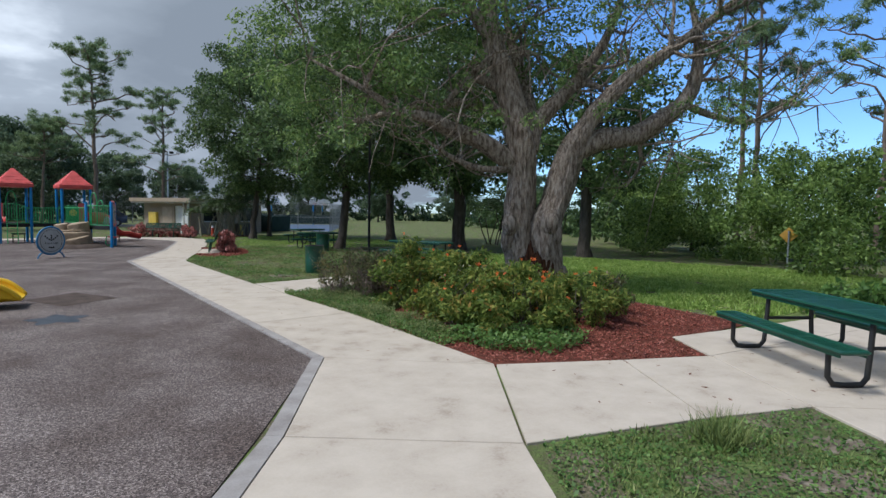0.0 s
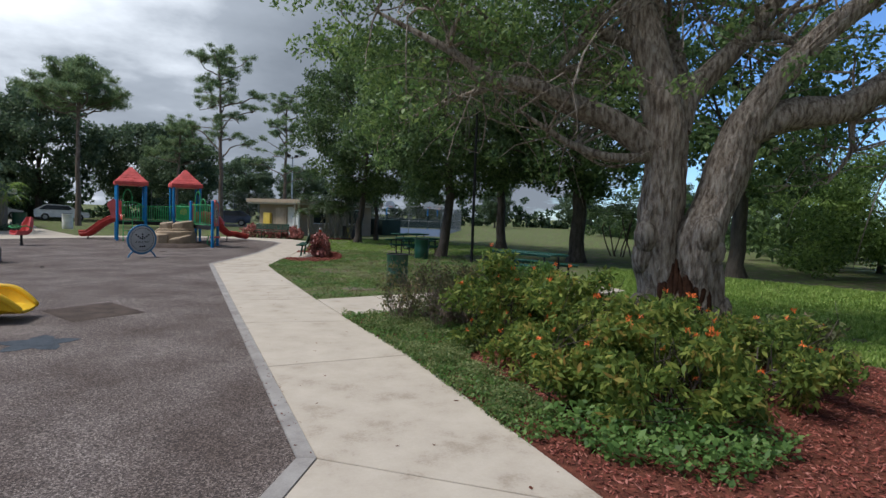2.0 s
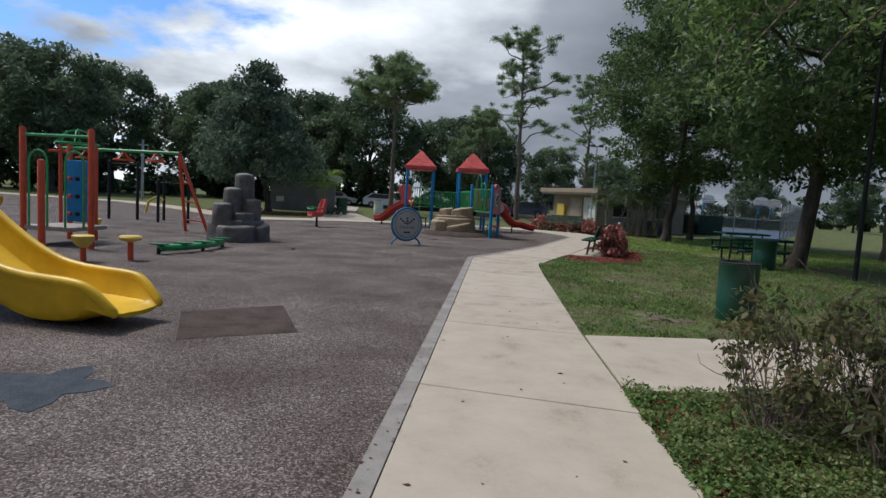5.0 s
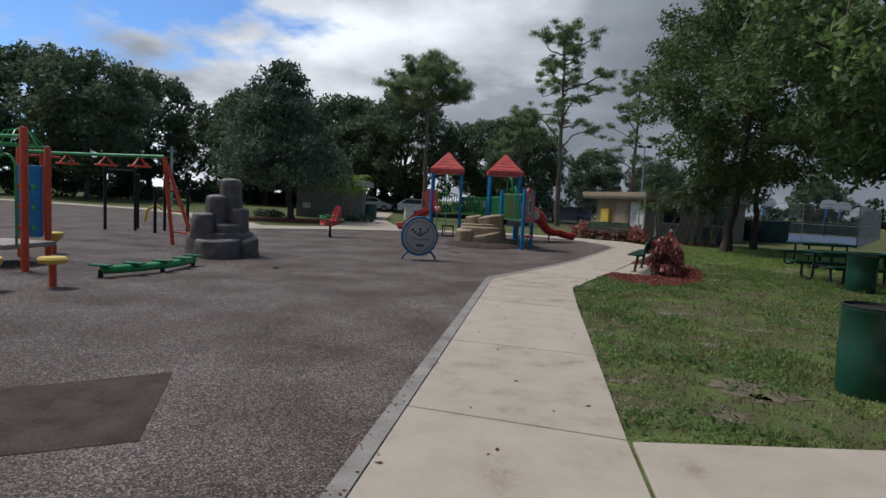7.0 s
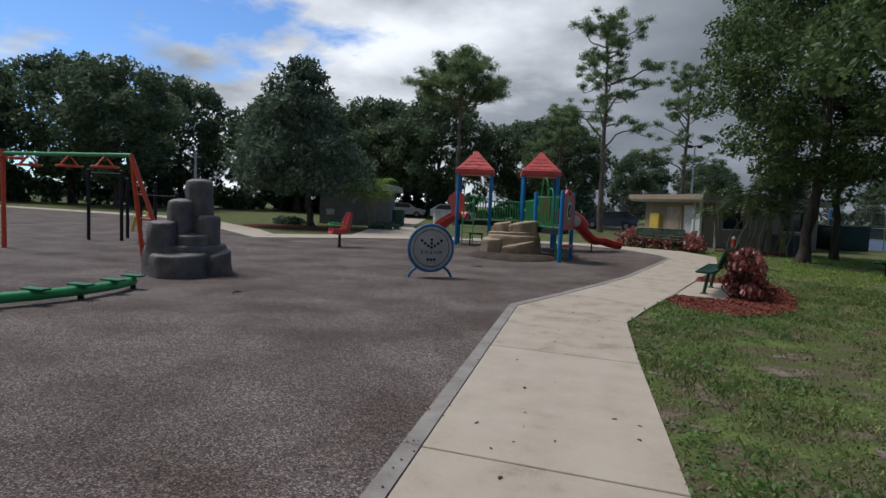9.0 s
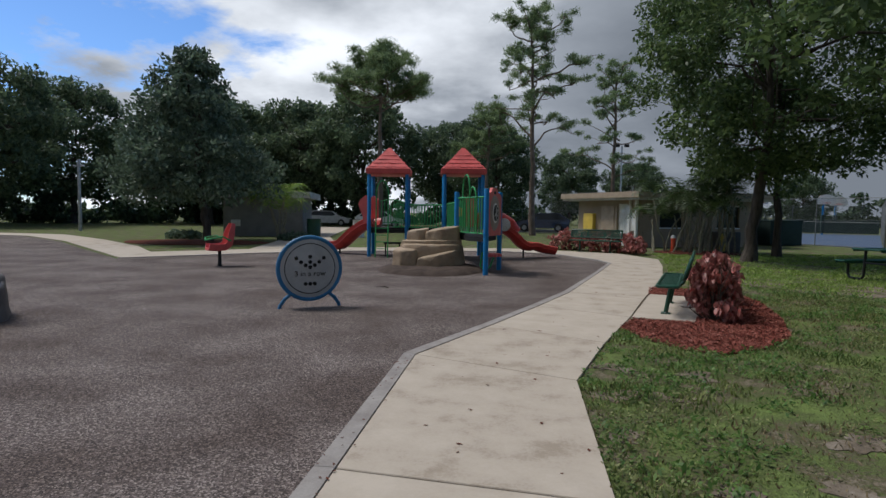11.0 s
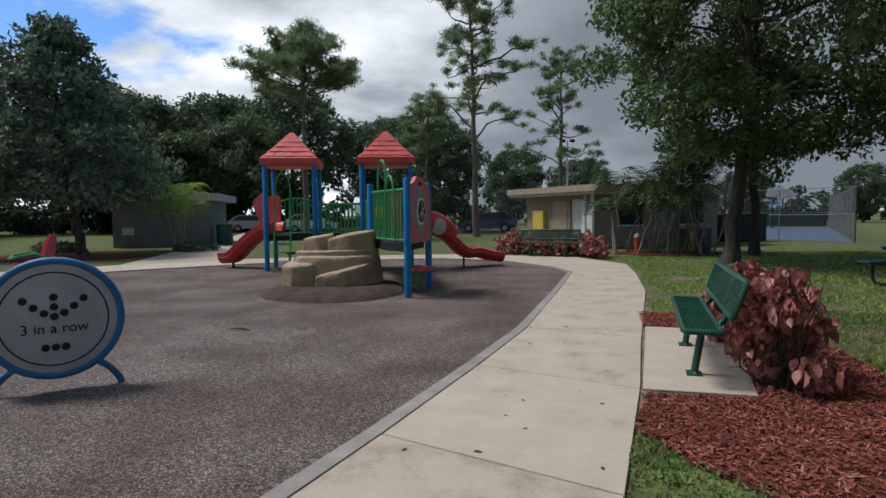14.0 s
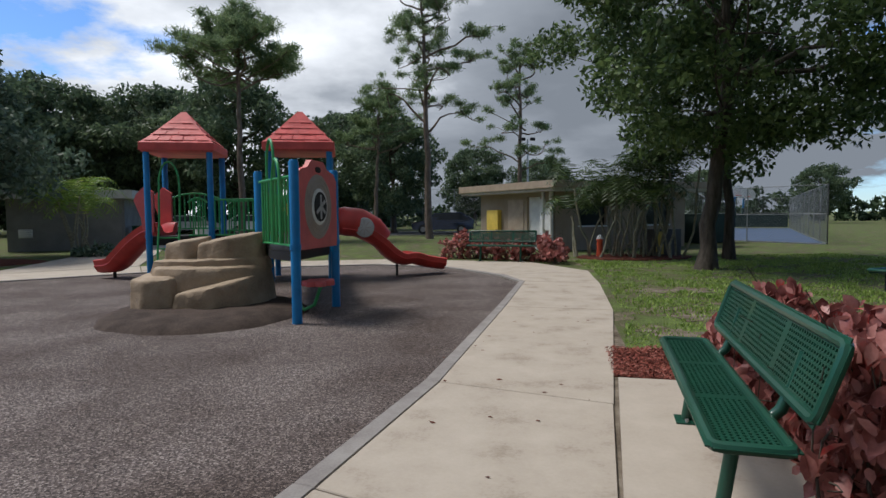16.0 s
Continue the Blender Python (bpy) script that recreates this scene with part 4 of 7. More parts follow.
# ---- shrubs, ground cover, mulch and grass ----
def shrub(name, label, spots, seed, leaf, size, per, stems=14, aspect=0.4, stem_mat=BARK2, flowers=0, droop=0.4, stem_r=0.012, open_base=0.0, shell=0.35, fold=0.25, group=""):
    """spots: (x, y, radius, height) of each mound of leaves."""
    rng = np.random.default_rng(seed)
    x0, y0 = spots[0][:2]
    t = thing(name, label, "shrub", Matrix.Translation((x0, y0, 0)), group)
    g, bl = Geo(), []
    for x, y, r, h in spots:
        x, y = x - x0, y - y0
        for i in range(int(26 * r + 8)):
            a, q = rng.random() * 6.28, r * math.sqrt(rng.random())
            top = h * (1 - 0.45 * (q / r) ** 2)
            z = max(0.12, open_base * h + (top - open_base * h) * rng.random() ** 0.6 - 0.1)
            bl.append((x + q * math.cos(a), y + q * math.sin(a), z, rng.uniform(0.12, 0.24) * (0.6 + 0.6 * r), 0.8))
        for i in range(stems):
            b = bl[-1 - int(rng.random() * min(len(bl), 20))]
            pts, rad = limb(rng, (x + rng.normal() * 0.12 * r, y + rng.normal() * 0.12 * r, -0.05), b[:3], stem_r, stem_r * 0.4, 0.25, 5)
            g.tube(pts, rad, 5)
            for _ in range(2):
                q = Vector(b[:3]) + Vector(rng.normal(size=3)) * 0.2
                pp, rr = limb(rng, pts[3], q, stem_r * 0.5, stem_r * 0.2, 0.3, 3)
                g.tube(pp, rr, 4)
    tagged(part("stem_mass", g, stem_mat, t), kind="stuff")
    (broad_leaves if leaf is LEAF_RED else quads)("foliage", leaf, *leaf_cloud(rng, bl, per, size, aspect, droop, shell), parent=t, fold=fold)
    if flowers:
        fb = []
        for _ in range(flowers):
            b = bl[rng.integers(0, len(bl))]
            fb.append((b[0] + rng.normal() * 0.1, b[1] + rng.normal() * 0.1, b[2] + b[3] * 0.95, 0.028, 0.8))
        quads("flower_cluster", FLOWER, *leaf_cloud(rng, fb, 2600, 0.02, 0.3, -0.8), parent=t, label="small orange-red flower clusters")["kind"] = "stuff"
    return t


shrub("firebush", "leafy green firebush with orange flowers beside the path", [(3.2, -1.9, 0.85, 1.15), (2.72, -2.75, 0.68, 1.05), (3.85, -1.2, 0.8, 1.2), (4.1, -2.5, 0.85, 1.08)], 81, LEAF_BUSH, 0.047, 640, flowers=75, aspect=0.36)
shrub("firebush", "leafy green firebush with orange flowers under the oak", [(3.1, -3.5, 0.8, 1.12), (4.6, -3.2, 0.8, 1.05), (3.1, -0.5, 0.7, 1.34), (3.75, 0.0, 0.6, 1.15), (3.75, 0.8, 0.5, 1.1)], 82, LEAF_BUSH, 0.047, 640, flowers=64, aspect=0.36)
shrub("firebush", "dark reddish-green firebush at the back of the bed", [(5.6, -2.9, 0.55, 0.85), (5.2, -1.9, 0.6, 0.75)], 83, LEAF_TWIG, 0.05, 300, flowers=6)
shrub("twiggy_shrub", "thin open shrub with bare twigs and sparse brown-green leaves", [(2.4, 1.55, 0.42, 1.12), (3.0, 1.65, 0.45, 1.1), (3.6, 1.5, 0.5, 1.1), (2.8, 0.95, 0.4, 1.0), (4.3, 1.4, 0.5, 1.05), (3.2, 1.2, 0.5, 1.08), (3.3, 0.75, 0.45, 1.05)], 84, LEAF_TWIG, 0.03, 400, 40, stem_mat=BARK3, open_base=0.3, stem_r=0.007, shell=0.1)
shrub("low_shrub", "fresh green leafy shrub by the side path", [(7.9, 6.3, 0.7, 0.75), (7.4, 7.2, 0.6, 0.65)], 85, LEAF_HERB, 0.085, 160)
shrub("copperleaf_shrub", "copper-red leafy shrub behind the bench", [(3.82, 14.7, 0.26, 1.04), (4.05, 15.2, 0.27, 0.98), (4.24, 15.75, 0.27, 0.96), (4.38, 16.3, 0.28, 0.95), (4.48, 16.85, 0.27, 0.9)], 86, LEAF_RED, 0.05, 620, aspect=0.6, droop=1.3, fold=0.3)
shrub("copperleaf_shrub", "copper-red hedge around the far bench", [(2.95, 30.7, 0.55, 0.95), (3.45, 30.4, 0.5, 0.98), (4.0, 30.1, 0.5, 1.0), (4.5, 29.8, 0.5, 1.0), (5.0, 29.4, 0.5, 1.0), (5.4, 28.9, 0.5, 0.98), (5.45, 28.3, 0.45, 0.9)], 87, LEAF_RED, 0.07, 110, aspect=0.6, droop=0.7)
shrub("low_shrub", "dark leafy shrub beside the picnic pad", [(9.4, -5.7, 0.7, 0.8), (10.3, -6.3, 0.8, 0.85), (11.2, -6.9, 0.8, 0.85)], 88, LEAF_HERB, 0.09, 150)
shrub("low_shrub", "spreading green plants at the foot of the grey building", [(-15.5, 33.6, 0.9, 0.55), (-9.7, 33.6, 0.8, 0.5)], 89, LEAF_BLUE, 0.12, 60)


def inside(x, y, poly):
    hit = np.zeros(len(x), bool)
    for (x0, y0), (x1, y1) in zip(poly, poly[1:] + poly[:1]):
        c = ((y0 > y) != (y1 > y)) & (x < (x1 - x0) * (y - y0) / (y1 - y0 + 1e-12) + x0)
        hit ^= c
    return hit


def lumps(x, y, seed):
    """Smooth uneven noise over the plan, from -1 to 1."""
    tab = np.random.default_rng(seed).uniform(-1, 1, (64, 64))
    i, j = np.floor(x).astype(int), np.floor(y).astype(int)
    u, v = x - i, y - j
    u, v = u * u * (3 - 2 * u), v * v * (3 - 2 * v)
    i0, i1, j0, j1 = i % 64, (i + 1) % 64, j % 64, (j + 1) % 64
    return (tab[i0, j0] * (1 - u) + tab[i1, j0] * u) * (1 - v) + (tab[i0, j1] * (1 - u) + tab[i1, j1] * u) * v


def strew(name, label, poly, k, seed, mat, size, aspect, lift, tilt, category, holes=(), z=0.0, clump=None):
    """Small flat pieces strewn over a polygon, in uneven clumps where asked."""
    rng = np.random.default_rng(seed)
    ps = np.array(poly)
    x, y = rng.uniform(ps[:, 0].min(), ps[:, 0].max(), k * 2), rng.uniform(ps[:, 1].min(), ps[:, 1].max(), k * 2)
    ok = inside(x, y, list(poly))
    for h in holes:
        ok &= ~inside(x, y, list(h))
    rise = np.ones(len(x))
    if clump is not None:
        heap = 0.6 * lumps(x * 1.7, y * 1.7, seed) + 0.6 * lumps(x * 4.3, y * 4.3, seed + 1)
        ok &= heap > clump + 0.15 * rng.random(len(x))
        rise = 0.4 + 2.2 * np.clip(heap - clump, 0, 0.7)
    x, y, rise = x[ok], y[ok], rise[ok]
    n = len(x)
    a = rng.random(n) * 6.283
    d = np.stack([np.cos(a), np.sin(a), rng.normal(size=n) * tilt], 1)
    s = size * (0.5 + rng.random((n, 1)))
    b = np.cross(d, np.stack([rng.normal(size=n) * tilt, rng.normal(size=n) * tilt, np.ones(n)], 1))
    b /= np.linalg.norm(b, axis=1, keepdims=True)
    c = np.stack([x, y, z + lift * rise * rng.random(n)], 1)
    ob = quads(name, mat, c, d * s, b * s * aspect, label=label)
    return tagged(ob, label, category, kind="stuff")


def turf(name, label, poly, k, seed, height, holes=(), bare=0.35, mat=BLADE, width=0.006):
    """Upright blades, thin where the sandy soil shows."""
    rng = np.random.default_rng(seed)
    ps = np.array(poly)
    x, y = rng.uniform(ps[:, 0].min(), ps[:, 0].max(), k * 2), rng.uniform(ps[:, 1].min(), ps[:, 1].max(), k * 2)
    ok = inside(x, y, list(poly))
    for h in holes:
        ok &= ~inside(x, y, list(h))
    cover = 0.55 * lumps(x * 1.1, y * 1.1, seed) + 0.4 * lumps(x * 3.1, y * 3.1, seed + 1) + 0.25 * lumps(x * 8.0, y * 8.0, seed + 2)
    ok &= cover > bare - 0.62 + 0.25 * rng.random(len(x))
    x, y = x[ok], y[ok]
    n = len(x)
    h = height * (0.5 + rng.random(n)) * (1.0 + 0.7 * lumps(x * 2.7, y * 2.7, seed + 3))
    up = np.stack([rng.normal(size=n) * 0.55, rng.normal(size=n) * 0.55, np.ones(n)], 1)
    up = up / np.linalg.norm(up, axis=1, keepdims=True) * h[:, None]
    a = rng.random(n) * 6.283
    w = np.stack([np.cos(a), np.sin(a), np.zeros(n)], 1) * width * (0.7 + 0.8 * rng.random((n, 1)))
    c = np.stack([x, y, np.full(n, -0.015)], 1) + up * 0.8
    ob = quads(name, mat, c, up, w, label=label)
    return tagged(ob, label, "grass", kind="stuff")


LAWN_NEAR = [(1.55, 4.16), (5.0, 4.88), (8.0, 6.0), (9.5, 10.0), (9.5, 16.0), (6.0, 19.0), (3.6, 17.4), (3.2, 13.6), (2.66, 14.6), (2.05, 12.92), (1.57, 11.33), (1.54, 9.12), (1.55, 6.36)]
LAWN_MID = [(3.6, 17.4), (6.0, 19.0), (9.5, 16.0), (16.0, 16.0), (15.0, 31.0), (6.2, 29.0), (5.9, 26.0), (5.35, 23.4), (4.6, 20.5)]
LAWN_FRONT = [(0.3, -6.62), (1.9, -7.1), (3.0, -7.45), (1.85, -9.4), (0.5, -10.5), (-1.0, -9.0), (-0.9, -8.4)]
LAWN_SIDE = [(7.2, -4.8), (12, -5.0), (17.5, -6.0), (18.5, 0.0), (14.0, 10.0), (9.6, 6.0), (9.4, 4.0), (6.8, 2.8), (7.5, -1.4)]
PADS = [[(2.6, 14.6), (3.6, 14.4), (4.55, 17.0), (3.5, 17.4)], [(0, 11.9), (1.56, 11.3), (2.03, 12.9), (2.66, 14.6), (3.37, 16.5), (4.65, 20.4), (5.4, 23.5), (5.85, 26), (3.7, 25.4), (3.9, 24), (2.0, 17.2)], BED2]
turf("lawn_grass", "short uneven green turf beside the path", LAWN_NEAR, 70000, 91, 0.026, PADS, 0.58)
turf("dry_grass", "dead straw-coloured grass blades among the turf", LAWN_NEAR, 15000, 106, 0.02, PADS, 0.30, mat=STRAW)
turf("lawn_grass", "short green turf under the trees, coloured as sunlit", LAWN_MID, 44000, 92, 0.026, PADS, 0.30, mat=TURF_SUNLIT, width=0.010)
turf("lawn_grass", "sparse weedy turf in the corner plot", LAWN_FRONT, 8000, 93, 0.028, (), 0.6)
turf("lawn_grass", "mown green turf towards the woods, coloured as sunlit", LAWN_SIDE, 95000, 94, 0.034, (), 0.0, mat=TURF_SUNLIT, width=0.015)
turf("grass_tuft", "taller tuft of rough grass by the pad", [(1.35, -7.2), (1.75, -7.25), (1.7, -7.6), (1.35, -7.55)], 230, 95, 0.095, (), 0.0, width=0.005)
strew("clover_leaves", "small round weed leaves in the corner plot", LAWN_FRONT, 9000, 96, LEAF_HERB, 0.013, 0.8, 0.035, 0.5, "ground cover")
strew("clover_leaves", "small weed leaves scattered through the turf", LAWN_NEAR, 52000, 97, LEAF_WEED, 0.011, 0.7, 0.035, 0.6, "ground cover", PADS, clump=0.0)
strew("broad_weeds", "darker broad weed leaves in patches of the turf", LAWN_NEAR, 46000, 105, LEAF_HERB, 0.017, 0.6, 0.05, 0.7, "ground cover", PADS, clump=0.12)
STRIP = [(1.57, 2.22), (1.66, -0.6), (1.57, -3.6), (2.2, -3.4), (2.3, -1.0), (3.4, 0.0), (4.3, 2.7)]
strew("ground_cover", "fresh green weeds creeping along the path edge", STRIP, 24000, 98, LEAF_HERB, 0.0145, 0.7, 0.08, 0.6, "ground cover")
strew("ground_cover", "pale green weeds mixed along the path edge", STRIP, 60000, 107, LEAF_WEED, 0.012, 0.7, 0.09, 0.6, "ground cover", clump=-0.25)
strew("dead_leaves", "dead brown leaves among the weeds", STRIP, 500, 108, MULCHBED, 0.022, 0.5, 0.07, 0.5, "leaf litter")
strew("ground_cover", "green weeds at the foot of the firebush", [(1.95, -4.1), (2.5, -4.7), (3.5, -4.5), (3.3, -3.4), (1.9, -3.2)], 2000, 99, LEAF_HERB, 0.024, 0.75, 0.2, 0.6, "ground cover")
strew("mulch_chips", "loose red-brown bark chips covering the bed", CHIPS1, 26000, 100, CHIP, 0.023, 0.3, 0.03, 0.35, "mulch")
strew("mulch_chips", "loose red-brown bark chips around the bench pad", BED2, 27000, 101, CHIP, 0.021, 0.3, 0.03, 0.35, "mulch")
strew("path_litter", "scattered dry leaves and crumbs on the path", [(0.02, -3.2), (1.6, -4.6), (1.6, 11), (3.2, 16.5), (4.5, 21), (3.1, 20.9), (0.02, 12)], 150, 102, MULCHBED, 0.022, 0.5, 0.004, 0.1, "leaf litter", z=0.014)
strew("path_litter", "crumbs of soil and leaves along the kerb", [(-0.16, -3.2), (0.03, -3.2), (0.03, 12.0), (-0.16, 12.0)], 110, 103, MULCHBED, 0.012, 0.6, 0.004, 0.1, "leaf litter", z=0.02)
strew("path_litter", "dry leaves on the picnic pad", [(0.3, -6.5), (1.6, -4.7), (4.1, -5.8), (6.5, -6.2), (5.4, -9.0), (3.1, -7.4)], 40, 104, MULCHBED, 0.025, 0.4, 0.004, 0.1, "leaf litter", z=0.014)
for x, y, rr in ((2.75, 5.75, 0.30), (3.05, 5.6, 0.22), (2.2, 9.3, 0.17), (1.72, 7.5, 0.15), (1.78, 8.9, 0.16), (1.7, 5.6, 0.13), (2.9, 9.4, 0.19), (2.7, 11.7, 0.2), (1.85, 11.0, 0.2), (1.95, 11.9, 0.22), (1.75, 10.1, 0.14), (2.3, 11.0, 0.15), (7.2, 18.2, 0.7), (8.3, 19.0, 0.6), (6.4, 19.6, 0.5), (5.2, 20.6, 0.3), (4.75, 19.0, 0.4), (5.6, 19.9, 0.45),
                 (1.6, -8.3, 0.34), (2.3, -7.95, 0.22), (2.25, -8.7, 0.4), (1.0, -9.0, 0.3), (6.3, 22.5, 0.6), (3.0, 7.4, 0.16), (2.05, 8.2, 0.13), (3.3, 10.2, 0.2), (2.4, 4.9, 0.14), (3.9, 8.6, 0.2), (4.9, 11.2, 0.24)):
    r5 = random.Random(int(x * 100 + y * 37))
    ph = [r5.random() * 6.283 for _ in range(4)]
    edge = [rr * (0.75 + 0.22 * math.sin(2 * a + ph[0]) + 0.16 * math.sin(3 * a + ph[1]) + 0.12 * math.sin(7 * a + ph[2]) + 0.1 * math.sin(11 * a + ph[3])) for a in (6.283 * i / 40 for i in range(40))]
    blob = [(x + 1.25 * edge[i] * math.cos(6.283 * i / 40), y + edge[i] * math.sin(6.283 * i / 40)) for i in range(40)]
    tagged(part("bare_soil", Geo().prism(blob, -0.03, -0.006), SOIL, smooth=False), "bare patch of pale sandy soil in the turf", "bare soil", kind="structure")


# ---- play structure ----
def rail_panel(w, z0, z1, mat_bars, parent, m, gap=0.1, arch=0.0):
    """A railing panel: two rails and upright bars, along local x."""
    def top(s):
        return z1 + arch * math.sin(math.pi * s)
    n = max(3, int(w / gap))
    part("rail", Geo().tube([(w * i / 12, 0, top(i / 12)) for i in range(13)], 0.02, 8, m), mat_bars, parent)
    part("rail", Geo().tube([(0, 0, z0), (w, 0, z0)], 0.018, 8, m), mat_bars, parent)
    for i in range(1, n):
        s = i / n
        part("bar", Geo().tube([(w * s, 0, z0), (w * s, 0, top(s))], 0.016, 6, m), mat_bars, parent)


def roof(parent, m, w):
    """A hipped plastic roof with a deep eave band and rows of raised shingles."""
    g = Geo()
    h = w / 2
    g.put([(x * a, y * a, z) for a, z in ((h - 0.06, 2.74), (h, 2.78), (h, 2.93), (h - 0.09, 2.99)) for x, y in ((-1, -1), (1, -1), (1, 1), (-1, 1))],
          [(0, 3, 2, 1)] + [(4 * i + j, 4 * i + (j + 1) % 4, 4 * i + 4 + (j + 1) % 4, 4 * i + 4 + j) for i in range(3) for j in range(4)], m)
    r = part("roof", g, ROOFRED, parent)
    hb, zb, zt = h - 0.09, 2.985, 3.66
    core = Geo().put([(-hb, -hb, zb), (hb, -hb, zb), (hb, hb, zb), (-hb, hb, zb), (-0.05, -0.05, zt), (0.05, -0.05, zt), (0.05, 0.05, zt), (-0.05, 0.05, zt)],
                     [(0, 1, 5, 4), (1, 2, 6, 5), (2, 3, 7, 6), (3, 0, 4, 7), (4, 5, 6, 7), (0, 3, 2, 1)], m)
    part("roof_core", core, ROOFRED, r, smooth=False)
    rr = random.Random(7)
    for side in range(4):
        q = m @ Matrix.Rotation(side * math.pi / 2, 4, "Z")
        for row in range(5):
            f0, f1 = row / 5, (row + 1.12) / 5
            w0, w1 = hb * (1 - f0), hb * (1 - min(1, f1))
            z0, z1 = zb + (zt - zb) * f0, zb + (zt - zb) * min(1, f1)
            n = max(1, 5 - row)
            off = 0.25 if row % 2 else 0.0
            for k in range(n):
                a, b = (k + 0.04) / n * 2 - 1, (k + 0.96) / n * 2 - 1
                up = 0.032 + 0.022 * rr.random()
                g = Geo().put([(a * w0, -w0 - up, z0), (b * w0, -w0 - up, z0), (b * w0, -w0, z0), (a * w0, -w0, z0),
                               (a * w1, -w1 - 0.004, z1), (b * w1, -w1 - 0.004, z1)],
                              [(0, 1, 5, 4), (0, 3, 2, 1), (0, 4, 3), (1, 2, 5), (3, 4, 5, 2)], q)
                part("shingle", g, ROOFRED, r, smooth=False)


def trough(path, width, depth, lip=0.05, wall=0.05):
    """A U-shaped slide bed swept along a path."""
    h = width / 2
    prof = [(-h - lip, depth), (-h, depth + 0.02), (-h + wall, depth - 0.03), (-h + wall + 0.05, 0.12), (-h * 0.5, 0.05), (0, 0.03), (h * 0.5, 0.05), (h - wall - 0.05, 0.12), (h - wall, depth - 0.03),
            (h, depth + 0.02), (h + lip, depth), (h + lip * 0.6, depth * 0.55), (h + lip * 0.9, depth * 0.45), (h * 0.85, -0.02), (h * 0.4, -0.06), (-h * 0.4, -0.06), (-h * 0.85, -0.02), (-h - lip * 0.9, depth * 0.45), (-h - lip * 0.6, depth * 0.55)]
    pts = [Vector(p) for p in path]
    # smooth by Catmull-Rom
    fine = []
    for i in range(len(pts) - 1):
        p0, p1, p2, p3 = pts[max(0, i - 1)], pts[i], pts[i + 1], pts[min(len(pts) - 1, i + 2)]
        for k in range(6):
            t = k / 6
            fine.append(0.5 * ((2 * p1) + (p2 - p0) * t + (2 * p0 - 5 * p1 + 4 * p2 - p3) * t * t + (3 * p1 - p0 - 3 * p2 + p3) * t ** 3))
    fine.append(pts[-1])
    frames = []
    for i, p in enumerate(fine):
        d = (fine[min(i + 1, len(fine) - 1)] - fine[max(0, i - 1)]).normalized()
        a = d.cross(Vector((0, 0, 1))).normalized()
        frames.append((p, a, a.cross(d)))
    return Geo().sweep(prof, frames)


